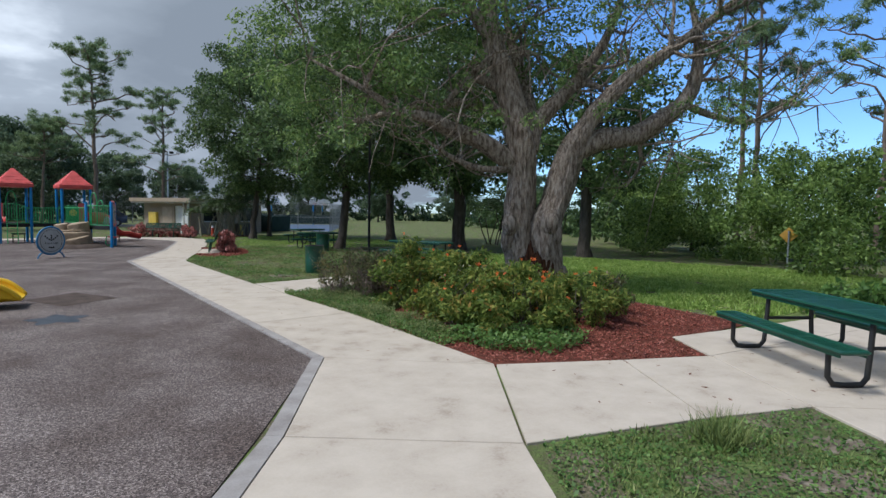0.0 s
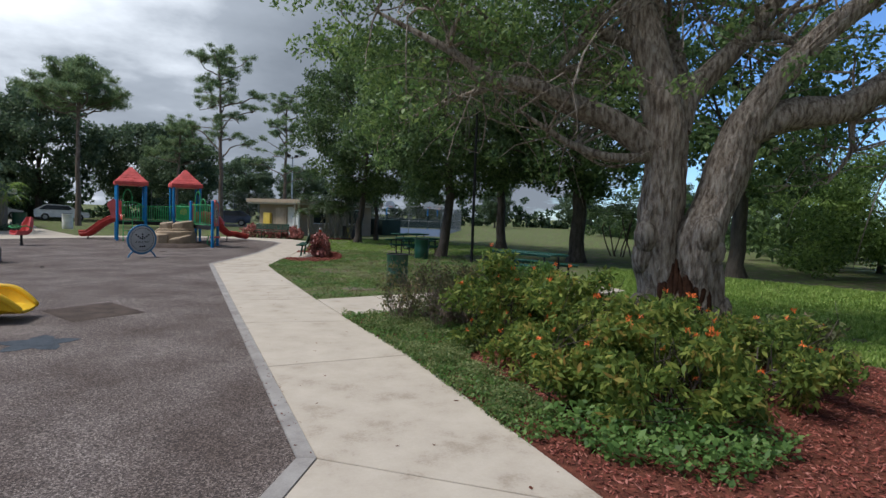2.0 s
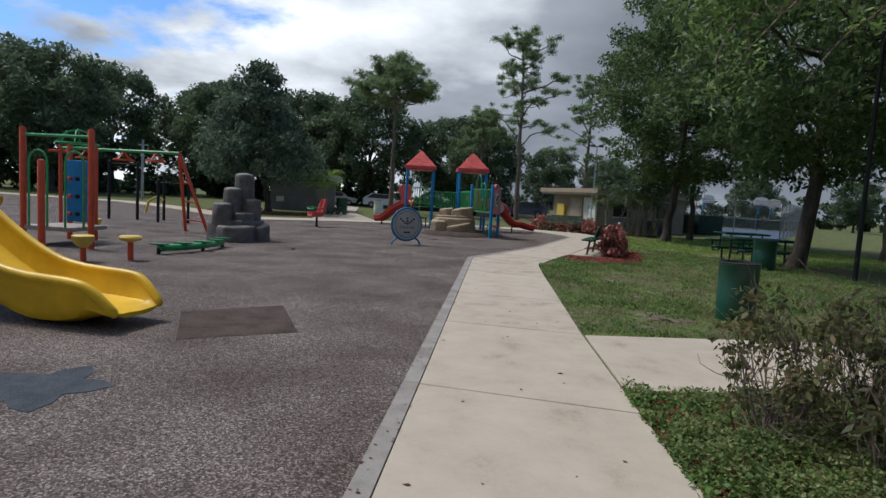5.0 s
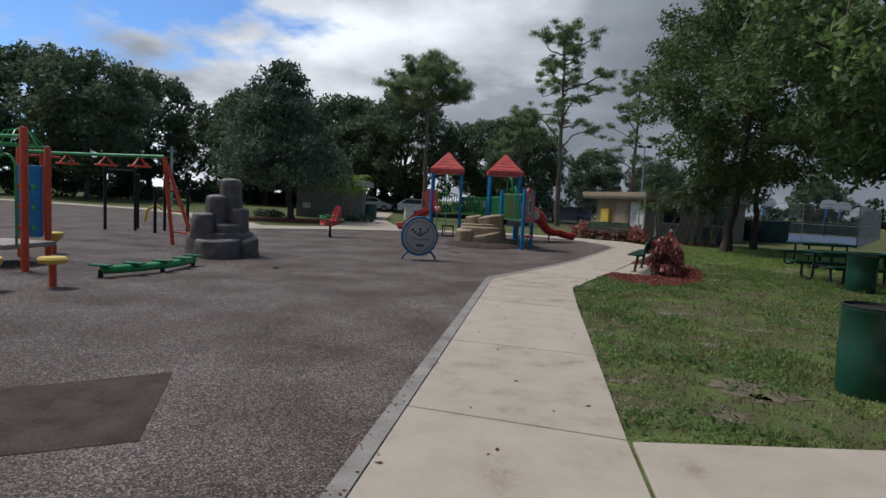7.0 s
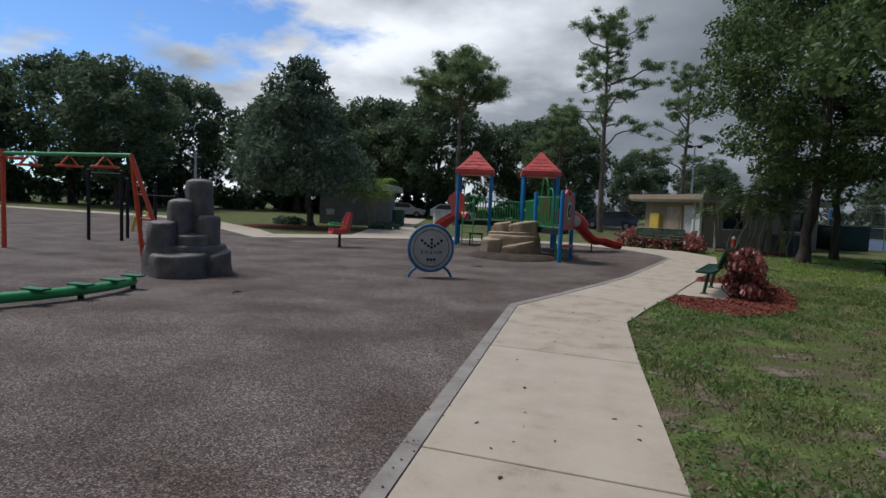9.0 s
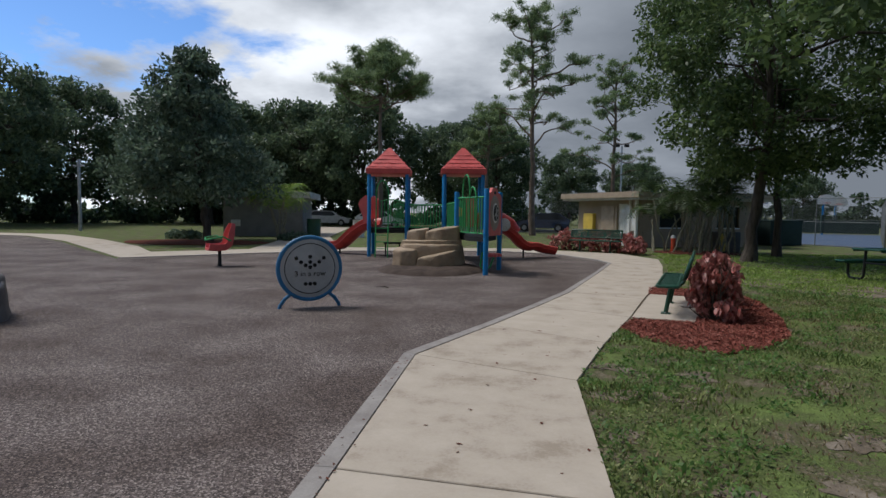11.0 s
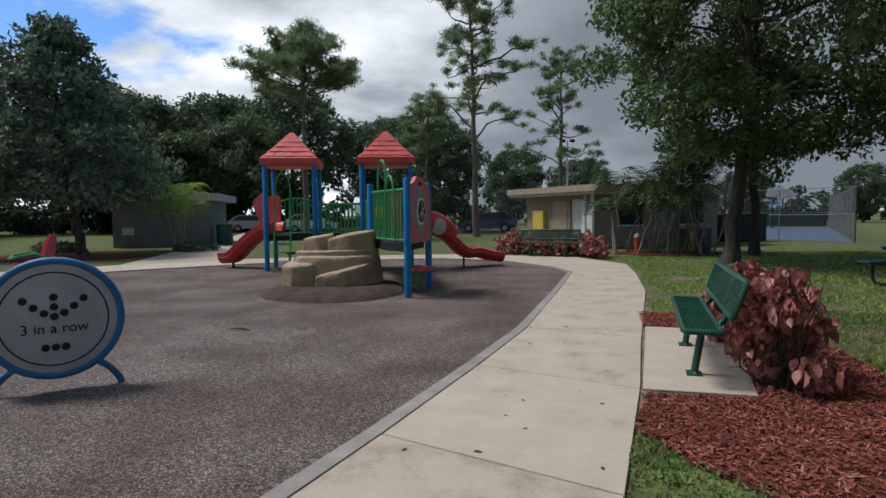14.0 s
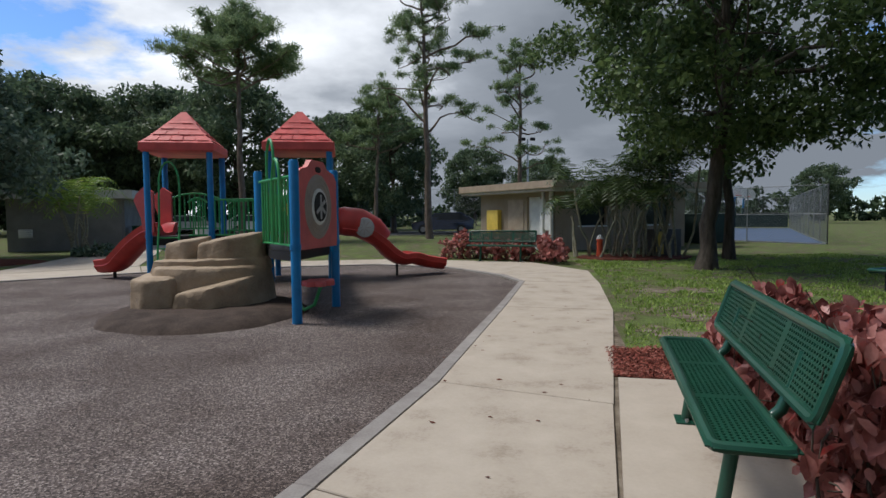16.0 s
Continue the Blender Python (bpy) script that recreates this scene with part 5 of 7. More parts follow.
def play_tower():
    m = Matrix.Translation((-3.88, 25.03, 0)) @ Matrix.Rotation(radians(-13), 4, "Z")
    t = thing("play_structure", "twin-towered play structure with red roofs, blue posts and green rails", "play structure", m)
    I = Matrix.Identity(4)
    S = 1.235
    R = Matrix.Rotation
    towers = [Matrix.Translation((x, y, 0)) @ R(radians(20.9), 4, "Z") for x, y in ((0.19, -0.27), (2.60, 0.315))]
    posts = [(*(q @ Vector((x, y, 0))).to_2d(), 2.8) for q in towers for x in (0, S) for y in (0, S)]
    for x, y, h in posts + [(4.1, -2.85, 2.03), (5.22, -2.67, 2.03), (5.25, -4.05, 2.06)]:
        p = part("post", Geo().lathe([(0.063, -0.1), (0.063, h - 0.03), (0.05, h - 0.005), (0.01, h)], 14, Matrix.Translation((x, y, 0))), BLUE, t)
        part("collar", Geo().lathe([(0.071, 0.93), (0.071, 1.0)], 14, Matrix.Translation((x, y, 0))), BLUE, p)
    for q in towers:
        roof(t, q @ Matrix.Translation((S / 2, S / 2, -0.04)), 1.46)

    def corners(q, x0, x1, y0, y1):
        return [tuple((q @ Vector((x, y, 0))).to_2d()) for x, y in ((x0, y0), (x1, y0), (x1, y1), (x0, y1))]
    decks = [corners(q, 0.05, S - 0.05, 0.05, S - 0.05) for q in towers]
    decks += [[(1.38, 0.24), (2.58, 0.38), (2.2, 1.38), (0.98, 1.24)], [(2.85, 0.36), (3.68, 0.68), (5.1, -2.6), (4.2, -2.8)], [(4.2, -2.84), (5.12, -2.64), (5.16, -3.95), (4.7, -3.6)]]
    for pts in decks:
        part("deck", Geo().prism(pts, 0.9, 0.97, inset=0.012), BLACK, t, "black coated deck")
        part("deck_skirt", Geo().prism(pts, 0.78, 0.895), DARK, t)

    def T(x, y, a=0):
        return Matrix.Translation((x, y, 0)) @ R(radians(a), 4, "Z")

    def between(a, b):
        return math.hypot(b[0] - a[0], b[1] - a[1]), T(*a, math.degrees(math.atan2(b[1] - a[1], b[0] - a[0])))

    def guard(a, b, z0, z1, gap=0.1, arch=0.0):
        w, q = between(a, b)
        rail_panel(w, z0, z1, LIME, t, q, gap, arch)
    L0, R0 = towers
    guard((L0 @ Vector((0.07, S, 0))).to_2d(), (L0 @ Vector((S - 0.07, S, 0))).to_2d(), 1.1, 1.78, arch=0.12)
    guard((L0 @ Vector((0.78, 0.0, 0))).to_2d(), (L0 @ Vector((S - 0.07, 0.0, 0))).to_2d(), 0.98, 1.66, 0.08, 0.1)
    guard((1.40, 0.2), (2.55, 0.33), 0.98, 1.72)
    guard((0.98, 1.34), (2.12, 1.47), 1.05, 1.72)
    guard((R0 @ Vector((0.07, S, 0))).to_2d(), (R0 @ Vector((S - 0.07, S, 0))).to_2d(), 1.1, 1.75, arch=0.1)
    guard((2.72, 0.24), (4.05, -2.72), 1.05, 1.75, 0.24)
    guard((4.18, -2.95), (5.18, -3.98), 0.98, 1.86, 0.13)
    # a tall arched climber in the mouth of the first tower, and hand loops at the corner deck
    q, w, h = L0 @ T(0.24, -0.06), 0.4, 2.5
    c = part("arch_climber", Geo().tube([(0, -0.3, 0.0), (0, -0.22, 0.7), (0, -0.05, 1.3), (0, 0, h - 0.5)] + [(w / 2 - w / 2 * math.cos(math.pi * k / 10), 0, h - 0.5 + 0.5 * math.sin(math.pi * k / 10)) for k in range(1, 10)]
             + [(w, 0, h - 0.5), (w, -0.05, 1.3), (w, -0.22, 0.7), (w, -0.3, 0.0)], 0.021, 8, q), LIME, t, "bright green bent tube climber")
    for k in range(4):
        part("rung", Geo().tube([(0, -0.26 + 0.05 * k, 0.28 + 0.22 * k), (w, -0.26 + 0.05 * k, 0.28 + 0.22 * k)], 0.015, 6, q), LIME, c)
    for x, y, a, w, h in ((4.3, -2.95, -50, 0.46, 2.45), (4.62, -3.42, -50, 0.46, 2.12)):
        q = T(x, y, a)
        part("hand_loop", Geo().tube([(0, 0, 1.0), (0, 0, h - 0.4)] + [(w / 2 - w / 2 * math.cos(math.pi * k / 10), 0, h - 0.4 + 0.4 * math.sin(math.pi * k / 10)) for k in range(1, 10)] + [(w, 0, h - 0.4), (w, 0, 1.0)], 0.021, 8, q), LIME, t, "bright green bent tube hand loop")
    # low black step under the first deck
    st_ = part("transfer_step", Geo().box((0.75, 0.3, 0.44), (0.55, 0.4, 0.05), L0, 0.012), BLACK, t, "black coated step")
    for x in (0.52, 0.98):
        part("leg", Geo().tube([(x, 0.3, 0.0), (x, 0.3, 0.43)], 0.025, 8, L0), BLACK, st_)
    # green and yellow play panel with steering wheel
    PM = R0 @ Matrix.Translation((0.45, 0.0, 0))
    g = Geo().box((0, 0, 1.42), (0.62, 0.05, 0.76), PM, 0.02)
    pp = part("play_panel", g, LIME, t, "green moulded panel")
    part("window_hole", Geo().lathe([(0.15, -0.035), (0.17, 0.0), (0.15, 0.035)], 20, PM @ Matrix.Translation((0, -0.02, 1.5)) @ R(radians(90), 4, "X")), PALEYELLOW, pp)
    part("play_panel", Geo().box((0.85, 0.0, 1.5), (0.3, 0.07, 0.95), R0, 0.03), PINKRED, t, "red moulded panel")
    # red panel with round grey window at the corner deck
    q = Matrix.Translation((5.235, -3.36, 0)) @ R(radians(90), 4, "Z")
    g = Geo()
    outline = [(-0.62, 0.92), (0.62, 0.92), (0.66, 1.0), (0.66, 1.85), (0.55, 1.95), (0.32, 2.0), (0.2, 2.1), (-0.2, 2.1), (-0.32, 2.0), (-0.55, 1.95), (-0.66, 1.85), (-0.66, 1.0)]
    n = len(outline)
    g.put([(x, 0.035, z) for x, z in outline] + [(x, -0.035, z) for x, z in outline], [tuple(range(n)), tuple(range(n, 2 * n))[::-1]] + [(i, n + i, n + (i + 1) % n, (i + 1) % n) for i in range(n)], q)
    rp = part("activity_panel", g, PINKRED, t, "red moulded activity panel", smooth=False)
    RX = R(radians(90), 4, "X")
    part("ring", Geo().lathe([(0.42, -0.05), (0.44, -0.035), (0.44, 0.035), (0.42, 0.05)], 32, q @ Matrix.Translation((0, 0, 1.48)) @ RX), TAUPE, rp, "taupe round window disc")
    for rr_ in (0.38, 0.31):
        part("ridge", Geo().tube([(rr_ * math.cos(a), s * 0.05, 1.48 + rr_ * math.sin(a)) for s in (-1,) for a in (6.2832 * i / 32 for i in range(32))], 0.01, 6, q, closed=True), TAUPE, rp)
    part("hub_plate", Geo().lathe([(0.24, -0.062), (0.25, -0.05), (0.25, 0.05), (0.24, 0.062)], 28, q @ Matrix.Translation((0, 0, 1.48)) @ RX), WHITE, rp, "white hub plate")
    part("dial", Geo().lathe([(0.20, -0.072), (0.205, -0.05), (0.205, 0.05), (0.20, 0.072)], 24, q @ Matrix.Translation((0, 0, 1.48)) @ RX), DARK, rp, "dark gear dial")
    for k in range(5):
        part("spoke", Geo().box((0, 0, 0.08), (0.05, 0.16, 0.17), q @ Matrix.Translation((0, 0, 1.48)) @ R(k * math.pi / 3, 4, "Y"), 0.008), GREYP, rp)
    part("handhold", Geo().lathe([(0.09, -0.045), (0.1, 0), (0.09, 0.045)], 16, q @ Matrix.Translation((0, 0, 1.98)) @ RX @ Matrix.Diagonal((1, 0.45, 1, 1))), DARK, rp)
    # step seat under the panel
    lobes = [(5.22 + (0.2 + 0.035 * math.cos(7 * a)) * math.cos(a), -3.3 + (0.24 + 0.035 * math.cos(7 * a)) * math.sin(a)) for a in (6.2832 * i / 42 for i in range(42))]
    st = part("step_seat", Geo().prism(lobes, 0.40, 0.47, inset=0.02), PINKRED, t, "pink-red scalloped step seat")
    part("bracket", Geo().tube([(5.25, -3.3, 0.38), (5.15, -3.3, 0.12), (5.0, -3.3, 0.05), (4.9, -3.3, 0.15), (4.95, -3.3, 0.5)], 0.025, 8), LIME, st)
    # left slide with its hood
    sl = part("slide", trough([(0.22, 0.3, 1.0), (-0.13, 0.34, 0.96), (-0.58, 0.42, 0.72), (-0.98, 0.5, 0.42), (-1.28, 0.56, 0.22), (-1.68, 0.64, 0.17)], 0.5, 0.24), RED, t, "red moulded plastic slide")
    for s in (0.0, 0.58):
        hood = [(0.1, 1.05), (0.1, 1.9), (-0.1, 2.02), (-0.3, 1.86), (-0.36, 1.72), (-0.2, 1.34), (-0.18, 1.12)]
        k = len(hood)
        part("hood_side", Geo().put([(x, s + d, z) for d in (0, 0.05) for x, z in hood], [tuple(range(k)), tuple(range(k, 2 * k))[::-1]] + [(i, k + i, k + (i + 1) % k, (i + 1) % k) for i in range(k)]), PINKRED, sl, "faded red slide hood", smooth=False)
    part("foot", Geo().tube([(-1.4, 0.58, 0.0), (-1.4, 0.58, 0.2)], 0.035, 8), BLACK, sl)
    # right slide: tunnel mouth, vent disc and a wavy run-out
    sr = part("slide", trough([(3.9, 1.2, 0.98), (4.2, 1.26, 0.94), (4.5, 1.42, 0.74), (4.75, 1.6, 0.45), (4.98, 1.78, 0.30), (5.2, 1.96, 0.31), (5.45, 2.16, 0.22), (5.78, 2.42, 0.15)], 0.5, 0.2), RED, t, "red moulded plastic slide")
    part("tunnel", Geo().tube([(3.5, 1.2, 1.22), (3.9, 1.2, 1.24), (4.2, 1.26, 1.2), (4.46, 1.4, 1.04), (4.66, 1.53, 0.82)], [0.27, 0.31, 0.32, 0.30, 0.24], 20), RED, sr, "red tunnel section")
    vd = part("disc", Geo().lathe([(0.2, -0.03), (0.215, 0.0), (0.2, 0.03), (0.12, 0.04), (0.03, 0.05)], 24, Matrix.Translation((4.42, 1.02, 1.1)) @ RX), GREYP, sr, "grey round vent disc")
    for k in range(8):
        part("rib", Geo().box((0.1, 0, 0), (0.13, 0.03, 0.014), Matrix.Translation((4.42, 0.985, 1.1)) @ R(k * math.pi / 4, 4, "Y"), 0.003), TAUPE, vd)
    part("foot", Geo().tube([(4.92, 1.72, 0.0), (4.92, 1.72, 0.28)], 0.03, 8), BLACK, sr)
    return t


play_tower()


def rough_block(tiers, seed, n=26, wob=0.12, soft=False):
    """Stacked, rounded, uneven rock tiers: (cx, cy, rx, ry, z0, z1)."""
    g = Geo()
    for cx, cy, rx, ry, z0, z1 in tiers:
        prof = [(1.04, z0), (1.0, z0 + 0.12 * (z1 - z0)), (0.97, z0 + 0.8 * (z1 - z0)), (0.9, z0 + 0.97 * (z1 - z0)), (0.5, z1), (0.05, z1)]
        if soft:
            prof = [(1.0, z0), (0.95, z0 + 0.4 * (z1 - z0)), (0.85, z0 + 0.75 * (z1 - z0)), (0.6, z1), (0.05, z1)]
        else:
            h = z1 - z0
            prof = [(1.05, z0), (1.03, z0 + 0.2 * h), (0.99, z0 + 0.5 * h), (0.97, z0 + 0.76 * h), (0.92, z0 + 0.9 * h), (0.80, z0 + 0.98 * h), (0.45, z1), (0.05, z1 + 0.01)]
        vs, fs = [], []
        for k, (f, z) in enumerate(prof):
            for i in range(n):
                a = 6.2832 * i / n
                w = 1 + (0 if soft else 0.5 * wob * round(2.2 * noise.noise((math.cos(a) * 2.3 - seed, math.sin(a) * 2.3, z * 1.5 + seed))) / 2.2) + wob * noise.noise((math.cos(a) * 1.6 + seed, math.sin(a) * 1.6, cx * 3 + z0 * 2)) + 0.4 * wob * noise.noise((math.cos(a) * 5, math.sin(a) * 5 + seed, z * 3))
                sq = 1 / max(abs(math.cos(a)), abs(math.sin(a))) ** (0.0 if soft else 0.16)
                vs.append((cx + rx * f * w * sq * math.cos(a), cy + ry * f * w * sq * math.sin(a), z + 0.03 * noise.noise((cx + math.cos(a) * 2, math.sin(a) * 2, z * 3 + seed)) * (k > 1)))
        for k in range(len(prof) - 1):
            fs += [(k * n + i, k * n + (i + 1) % n, (k + 1) * n + (i + 1) % n, (k + 1) * n + i) for i in range(n)]
        fs += [tuple(range(n))[::-1], tuple(range((len(prof) - 1) * n, len(prof) * n))]
        g.put(vs, fs)
    return g


mound = tagged(part("rubber_mound", rough_block([(-1.1, 20.8, 1.38, 1.5, -0.02, 0.15)], 3, 40, 0.08, True), RUBBER_DARK), "low rubber-coated mound under the tan climbing rock", "mound", kind="structure")
rk = thing("climbing_rock", "tan moulded climbing rock with stepped ledges", "climbing rock", Matrix.Translation((-1.2, 21.1, 0.08)) @ Matrix.Diagonal((0.87, 0.92, 1.0, 1)))


def crag(outline, z0, z1, tilt=(0, 0), seed=0, n=56, batter=0.10, rough=0.02):
    """A moulded rock block: an angular outline, battered chipped sides, a tilted flattish top with a worn edge."""
    pts = [Vector((x, y, 0)) for x, y in outline]
    per = [(pts[(i + 1) % len(pts)] - p).length for i, p in enumerate(pts)]
    ring, total = [], sum(per)
    for k in range(n):
        d, i = total * k / n, 0
        while d > per[i]:
            d -= per[i]
            i += 1
        ring.append(pts[i].lerp(pts[(i + 1) % len(pts)], d / per[i]))
    ring = [(ring[k - 1] + ring[k] * 2 + ring[(k + 1) % n]) / 4 for k in range(n)]
    c = sum(ring, Vector()) / n
    h = z1 - z0
    prof = [(1 + batter, 0.0), (1 + batter * 0.8, 0.22), (1 + batter * 0.45, 0.5), (1 + batter * 0.2, 0.75), (1.0, 0.9), (0.965, 0.97), (0.90, 1.0), (0.6, 1.02), (0.25, 1.03)]
    vs = []
    for k, (f, u) in enumerate(prof):
        for p in ring:
            q = c + (p - c) * f
            w = noise.noise((q.x * 4 + seed, q.y * 4, u * h * 5)) + 0.5 * noise.noise((q.x * 11, q.y * 11 + seed, u * h * 11))
            q = q + (p - c).normalized() * w * rough * (1.6 if u < 0.9 else 1)
            vs.append((q.x, q.y, z0 + u * (h + tilt[0] * (q.x - c.x) + tilt[1] * (q.y - c.y)) + 0.5 * rough * w * (u > 0.3)))
    m = len(prof)
    fs = [(k * n + i, k * n + (i + 1) % n, (k + 1) * n + (i + 1) % n, (k + 1) * n + i) for k in range(m - 1) for i in range(n)]
    fs += [tuple(range(n))[::-1], tuple(range((m - 1) * n, m * n))]
    return Geo().put(vs, fs)


part("lower_tier", crag([(-0.75, -0.45), (-0.2, -0.62), (0.35, -0.55), (0.85, -0.35), (1.0, 0.1), (0.85, 0.6), (0.2, 0.75), (-0.6, 0.65), (-0.92, 0.2)], -0.05, 0.60, (0, 0.03), 5), TANROCK, rk)
part("ledge", crag([(-1.0, -0.6), (-0.72, -0.8), (-0.3, -0.72), (-0.22, -0.35), (-0.5, -0.05), (-0.95, -0.1)], -0.05, 0.47, (0.05, 0.1), 9), TANROCK, rk)
part("ledge", crag([(-0.25, -0.78), (0.3, -0.86), (0.72, -0.62), (0.9, -0.3), (0.5, -0.2), (-0.1, -0.4)], -0.05, 0.36, (0.16, 0.1), 10), TANROCK, rk)
part("middle_tier", crag([(-0.82, -0.25), (-0.2, -0.4), (0.5, -0.36), (0.95, -0.05), (0.9, 0.5), (0.0, 0.65), (-0.7, 0.5)], 0.5, 0.70, (0.02, 0.04), 6, batter=0.05), TANROCK, rk)
part("top_block", crag([(-0.68, -0.08), (-0.3, -0.2), (-0.05, -0.02), (-0.1, 0.4), (-0.55, 0.42)], 0.62, 0.95, (0.12, 0.05), 7), TANROCK, rk)
part("top_block", crag([(-0.1, -0.2), (0.35, -0.28), (0.85, -0.1), (0.9, 0.35), (0.4, 0.5), (0.0, 0.35)], 0.62, 0.99, (0.14, 0.06), 8), TANROCK, rk)

gr = thing("boulder_climber", "dark grey moulded boulder tower for climbing", "climbing rock", Matrix.Translation((-6.35, 12.65, 0)) @ Matrix.Rotation(radians(46), 4, "Z") @ Matrix.Diagonal((1.2, 1.2, 0.92, 1)))


def oval(cx, cy, rx, ry):
    return [(cx + rx * math.cos(a), cy + ry * math.sin(a)) for a in (6.2832 * i / 9 + 0.3 for i in range(9))]


for cx, cy, rx, ry, z0, z1, tl, sd in ((0.0, 0.12, 0.64, 0.52, -0.05, 0.60, (0.03, 0), 11), (-0.17, -0.28, 0.42, 0.36, -0.05, 0.46, (0.03, 0.06), 12), (0.36, -0.14, 0.26, 0.36, -0.05, 0.47, (0.22, 0.1), 13),
                                       (-0.38, 0.0, 0.21, 0.25, 0.45, 1.06, (0.04, 0.05), 14), (0.05, -0.12, 0.25, 0.22, 0.45, 0.82, (0.06, 0.1), 15), (0.29, 0.03, 0.19, 0.26, 0.45, 1.2, (-0.05, 0.05), 16),
                                       (-0.08, 0.2, 0.21, 0.25, 0.5, 1.5, (0.05, 0.03), 17), (0.2, 0.26, 0.22, 0.25, 0.5, 1.93, (0.03, 0.04), 18)):
    part("boulder", crag(oval(cx, cy, rx, ry), z0, z1, tl, sd, 40, 0.09, 0.022), GREYROCK, gr)


# ---- loose play equipment ----
def writing(body, size, m, mat, parent, name="lettering"):
    cu = bpy.data.curves.new(name, "FONT")
    cu.body, cu.size, cu.align_x, cu.align_y, cu.extrude = body, size, "CENTER", "CENTER", 0.002
    ob = new(name, cu)
    cu.materials.append(mat)
    bpy.context.view_layer.update()
    me = bpy.data.meshes.new_from_object(ob.evaluated_get(bpy.context.evaluated_depsgraph_get()))
    bpy.data.objects.remove(ob)
    me.transform(m)
    o = new(name, me)
    o.parent = parent
    return o


sg = thing("game_sign", "round grey three-in-a-row game panel in a blue hoop stand", "play panel", pose(-2.12, 14.7, 0, 0, 0, 32))
RX = Matrix.Rotation(radians(90), 4, "X")
C = Matrix.Translation((0, 0, 0.6))
part("hoop", Geo().tube([(0.475 * math.cos(a), 0, 0.6 + 0.475 * math.sin(a)) for a in (6.2832 * i / 40 for i in range(40))], 0.035, 10, closed=True), HOOPBLUE, sg, "blue tubular hoop")
disc = part("disc", Geo().lathe([(0.40, -0.03), (0.455, -0.022), (0.455, 0.022), (0.40, 0.03)], 40, C @ RX), GREYP, sg, "grey plastic disc")
part("groove", Geo().tube([(0.385 * math.cos(a), -0.03, 0.6 + 0.385 * math.sin(a)) for a in (6.2832 * i / 40 for i in range(40))], 0.006, 6, closed=True), DARK, disc)
for x, z in ((-0.21, 0.16), (-0.14, 0.10), (-0.07, 0.05), (0, 0.02), (0, 0.1), (0, 0.18), (0.07, 0.05), (0.14, 0.10), (0.21, 0.16), (-0.07, -0.235), (0, -0.235), (0.07, -0.235)):
    part("dot", Geo().lathe([(0.03, -0.008), (0.03, 0.008)], 12, Matrix.Translation((x, -0.032, 0.6 + z)) @ RX), DARK, disc)
writing("3 in a row", 0.115, Matrix.Translation((0, -0.034, 0.52)) @ RX, DARK, disc)
for s in (-1, 1):
    part("leg", Geo().tube([(s * 0.28, 0, 0.22), (s * 0.38, 0, 0.14), (s * 0.45, 0, 0.04), (s * 0.47, 0, -0.04)], 0.028, 8), HOOPBLUE, sg)

sp = thing("spring_seat", "red bucket rocking seat with a green arm bar on a post", "rocking seat", pose(-6.7, 20.5, 0, 0, 0, -48) @ Matrix.Scale(1.12, 4))
part("stem", Geo().lathe([(0.06, 0), (0.05, 0.05), (0.04, 0.1), (0.04, 0.4)], 12), BLACK, sp)
part("seat", Geo().sweep([(-0.2, 0.12), (-0.16, 0.02), (0, 0), (0.16, 0.02), (0.2, 0.12), (0.23, 0.12), (0.19, -0.03), (0, -0.05), (-0.19, -0.03), (-0.23, 0.12)],
     [((0, -0.28, 0.42), (1, 0, 0), (0, 0.2, 1)), ((0, -0.1, 0.4), (1, 0, 0), (0, 0, 1)), ((0, 0.1, 0.41), (1, 0, 0), (0, -0.3, 1)), ((0, 0.22, 0.5), (1, 0, 0), (0, -0.9, 0.5)), ((0, 0.27, 0.75), (1, 0, 0), (0, -1, 0.15)), ((0, 0.32, 1.0), (0.6, 0, 0), (0, -0.6, 0.1))]), PINKRED, sp)
part("arm_bar", Geo().tube([(-0.22, 0.2, 0.6), (-0.3, 0.0, 0.7), (-0.3, -0.25, 0.66), (0, -0.32, 0.62), (0.3, -0.25, 0.66), (0.3, 0.0, 0.7), (0.22, 0.2, 0.6)], 0.02, 8), LIME, sp)

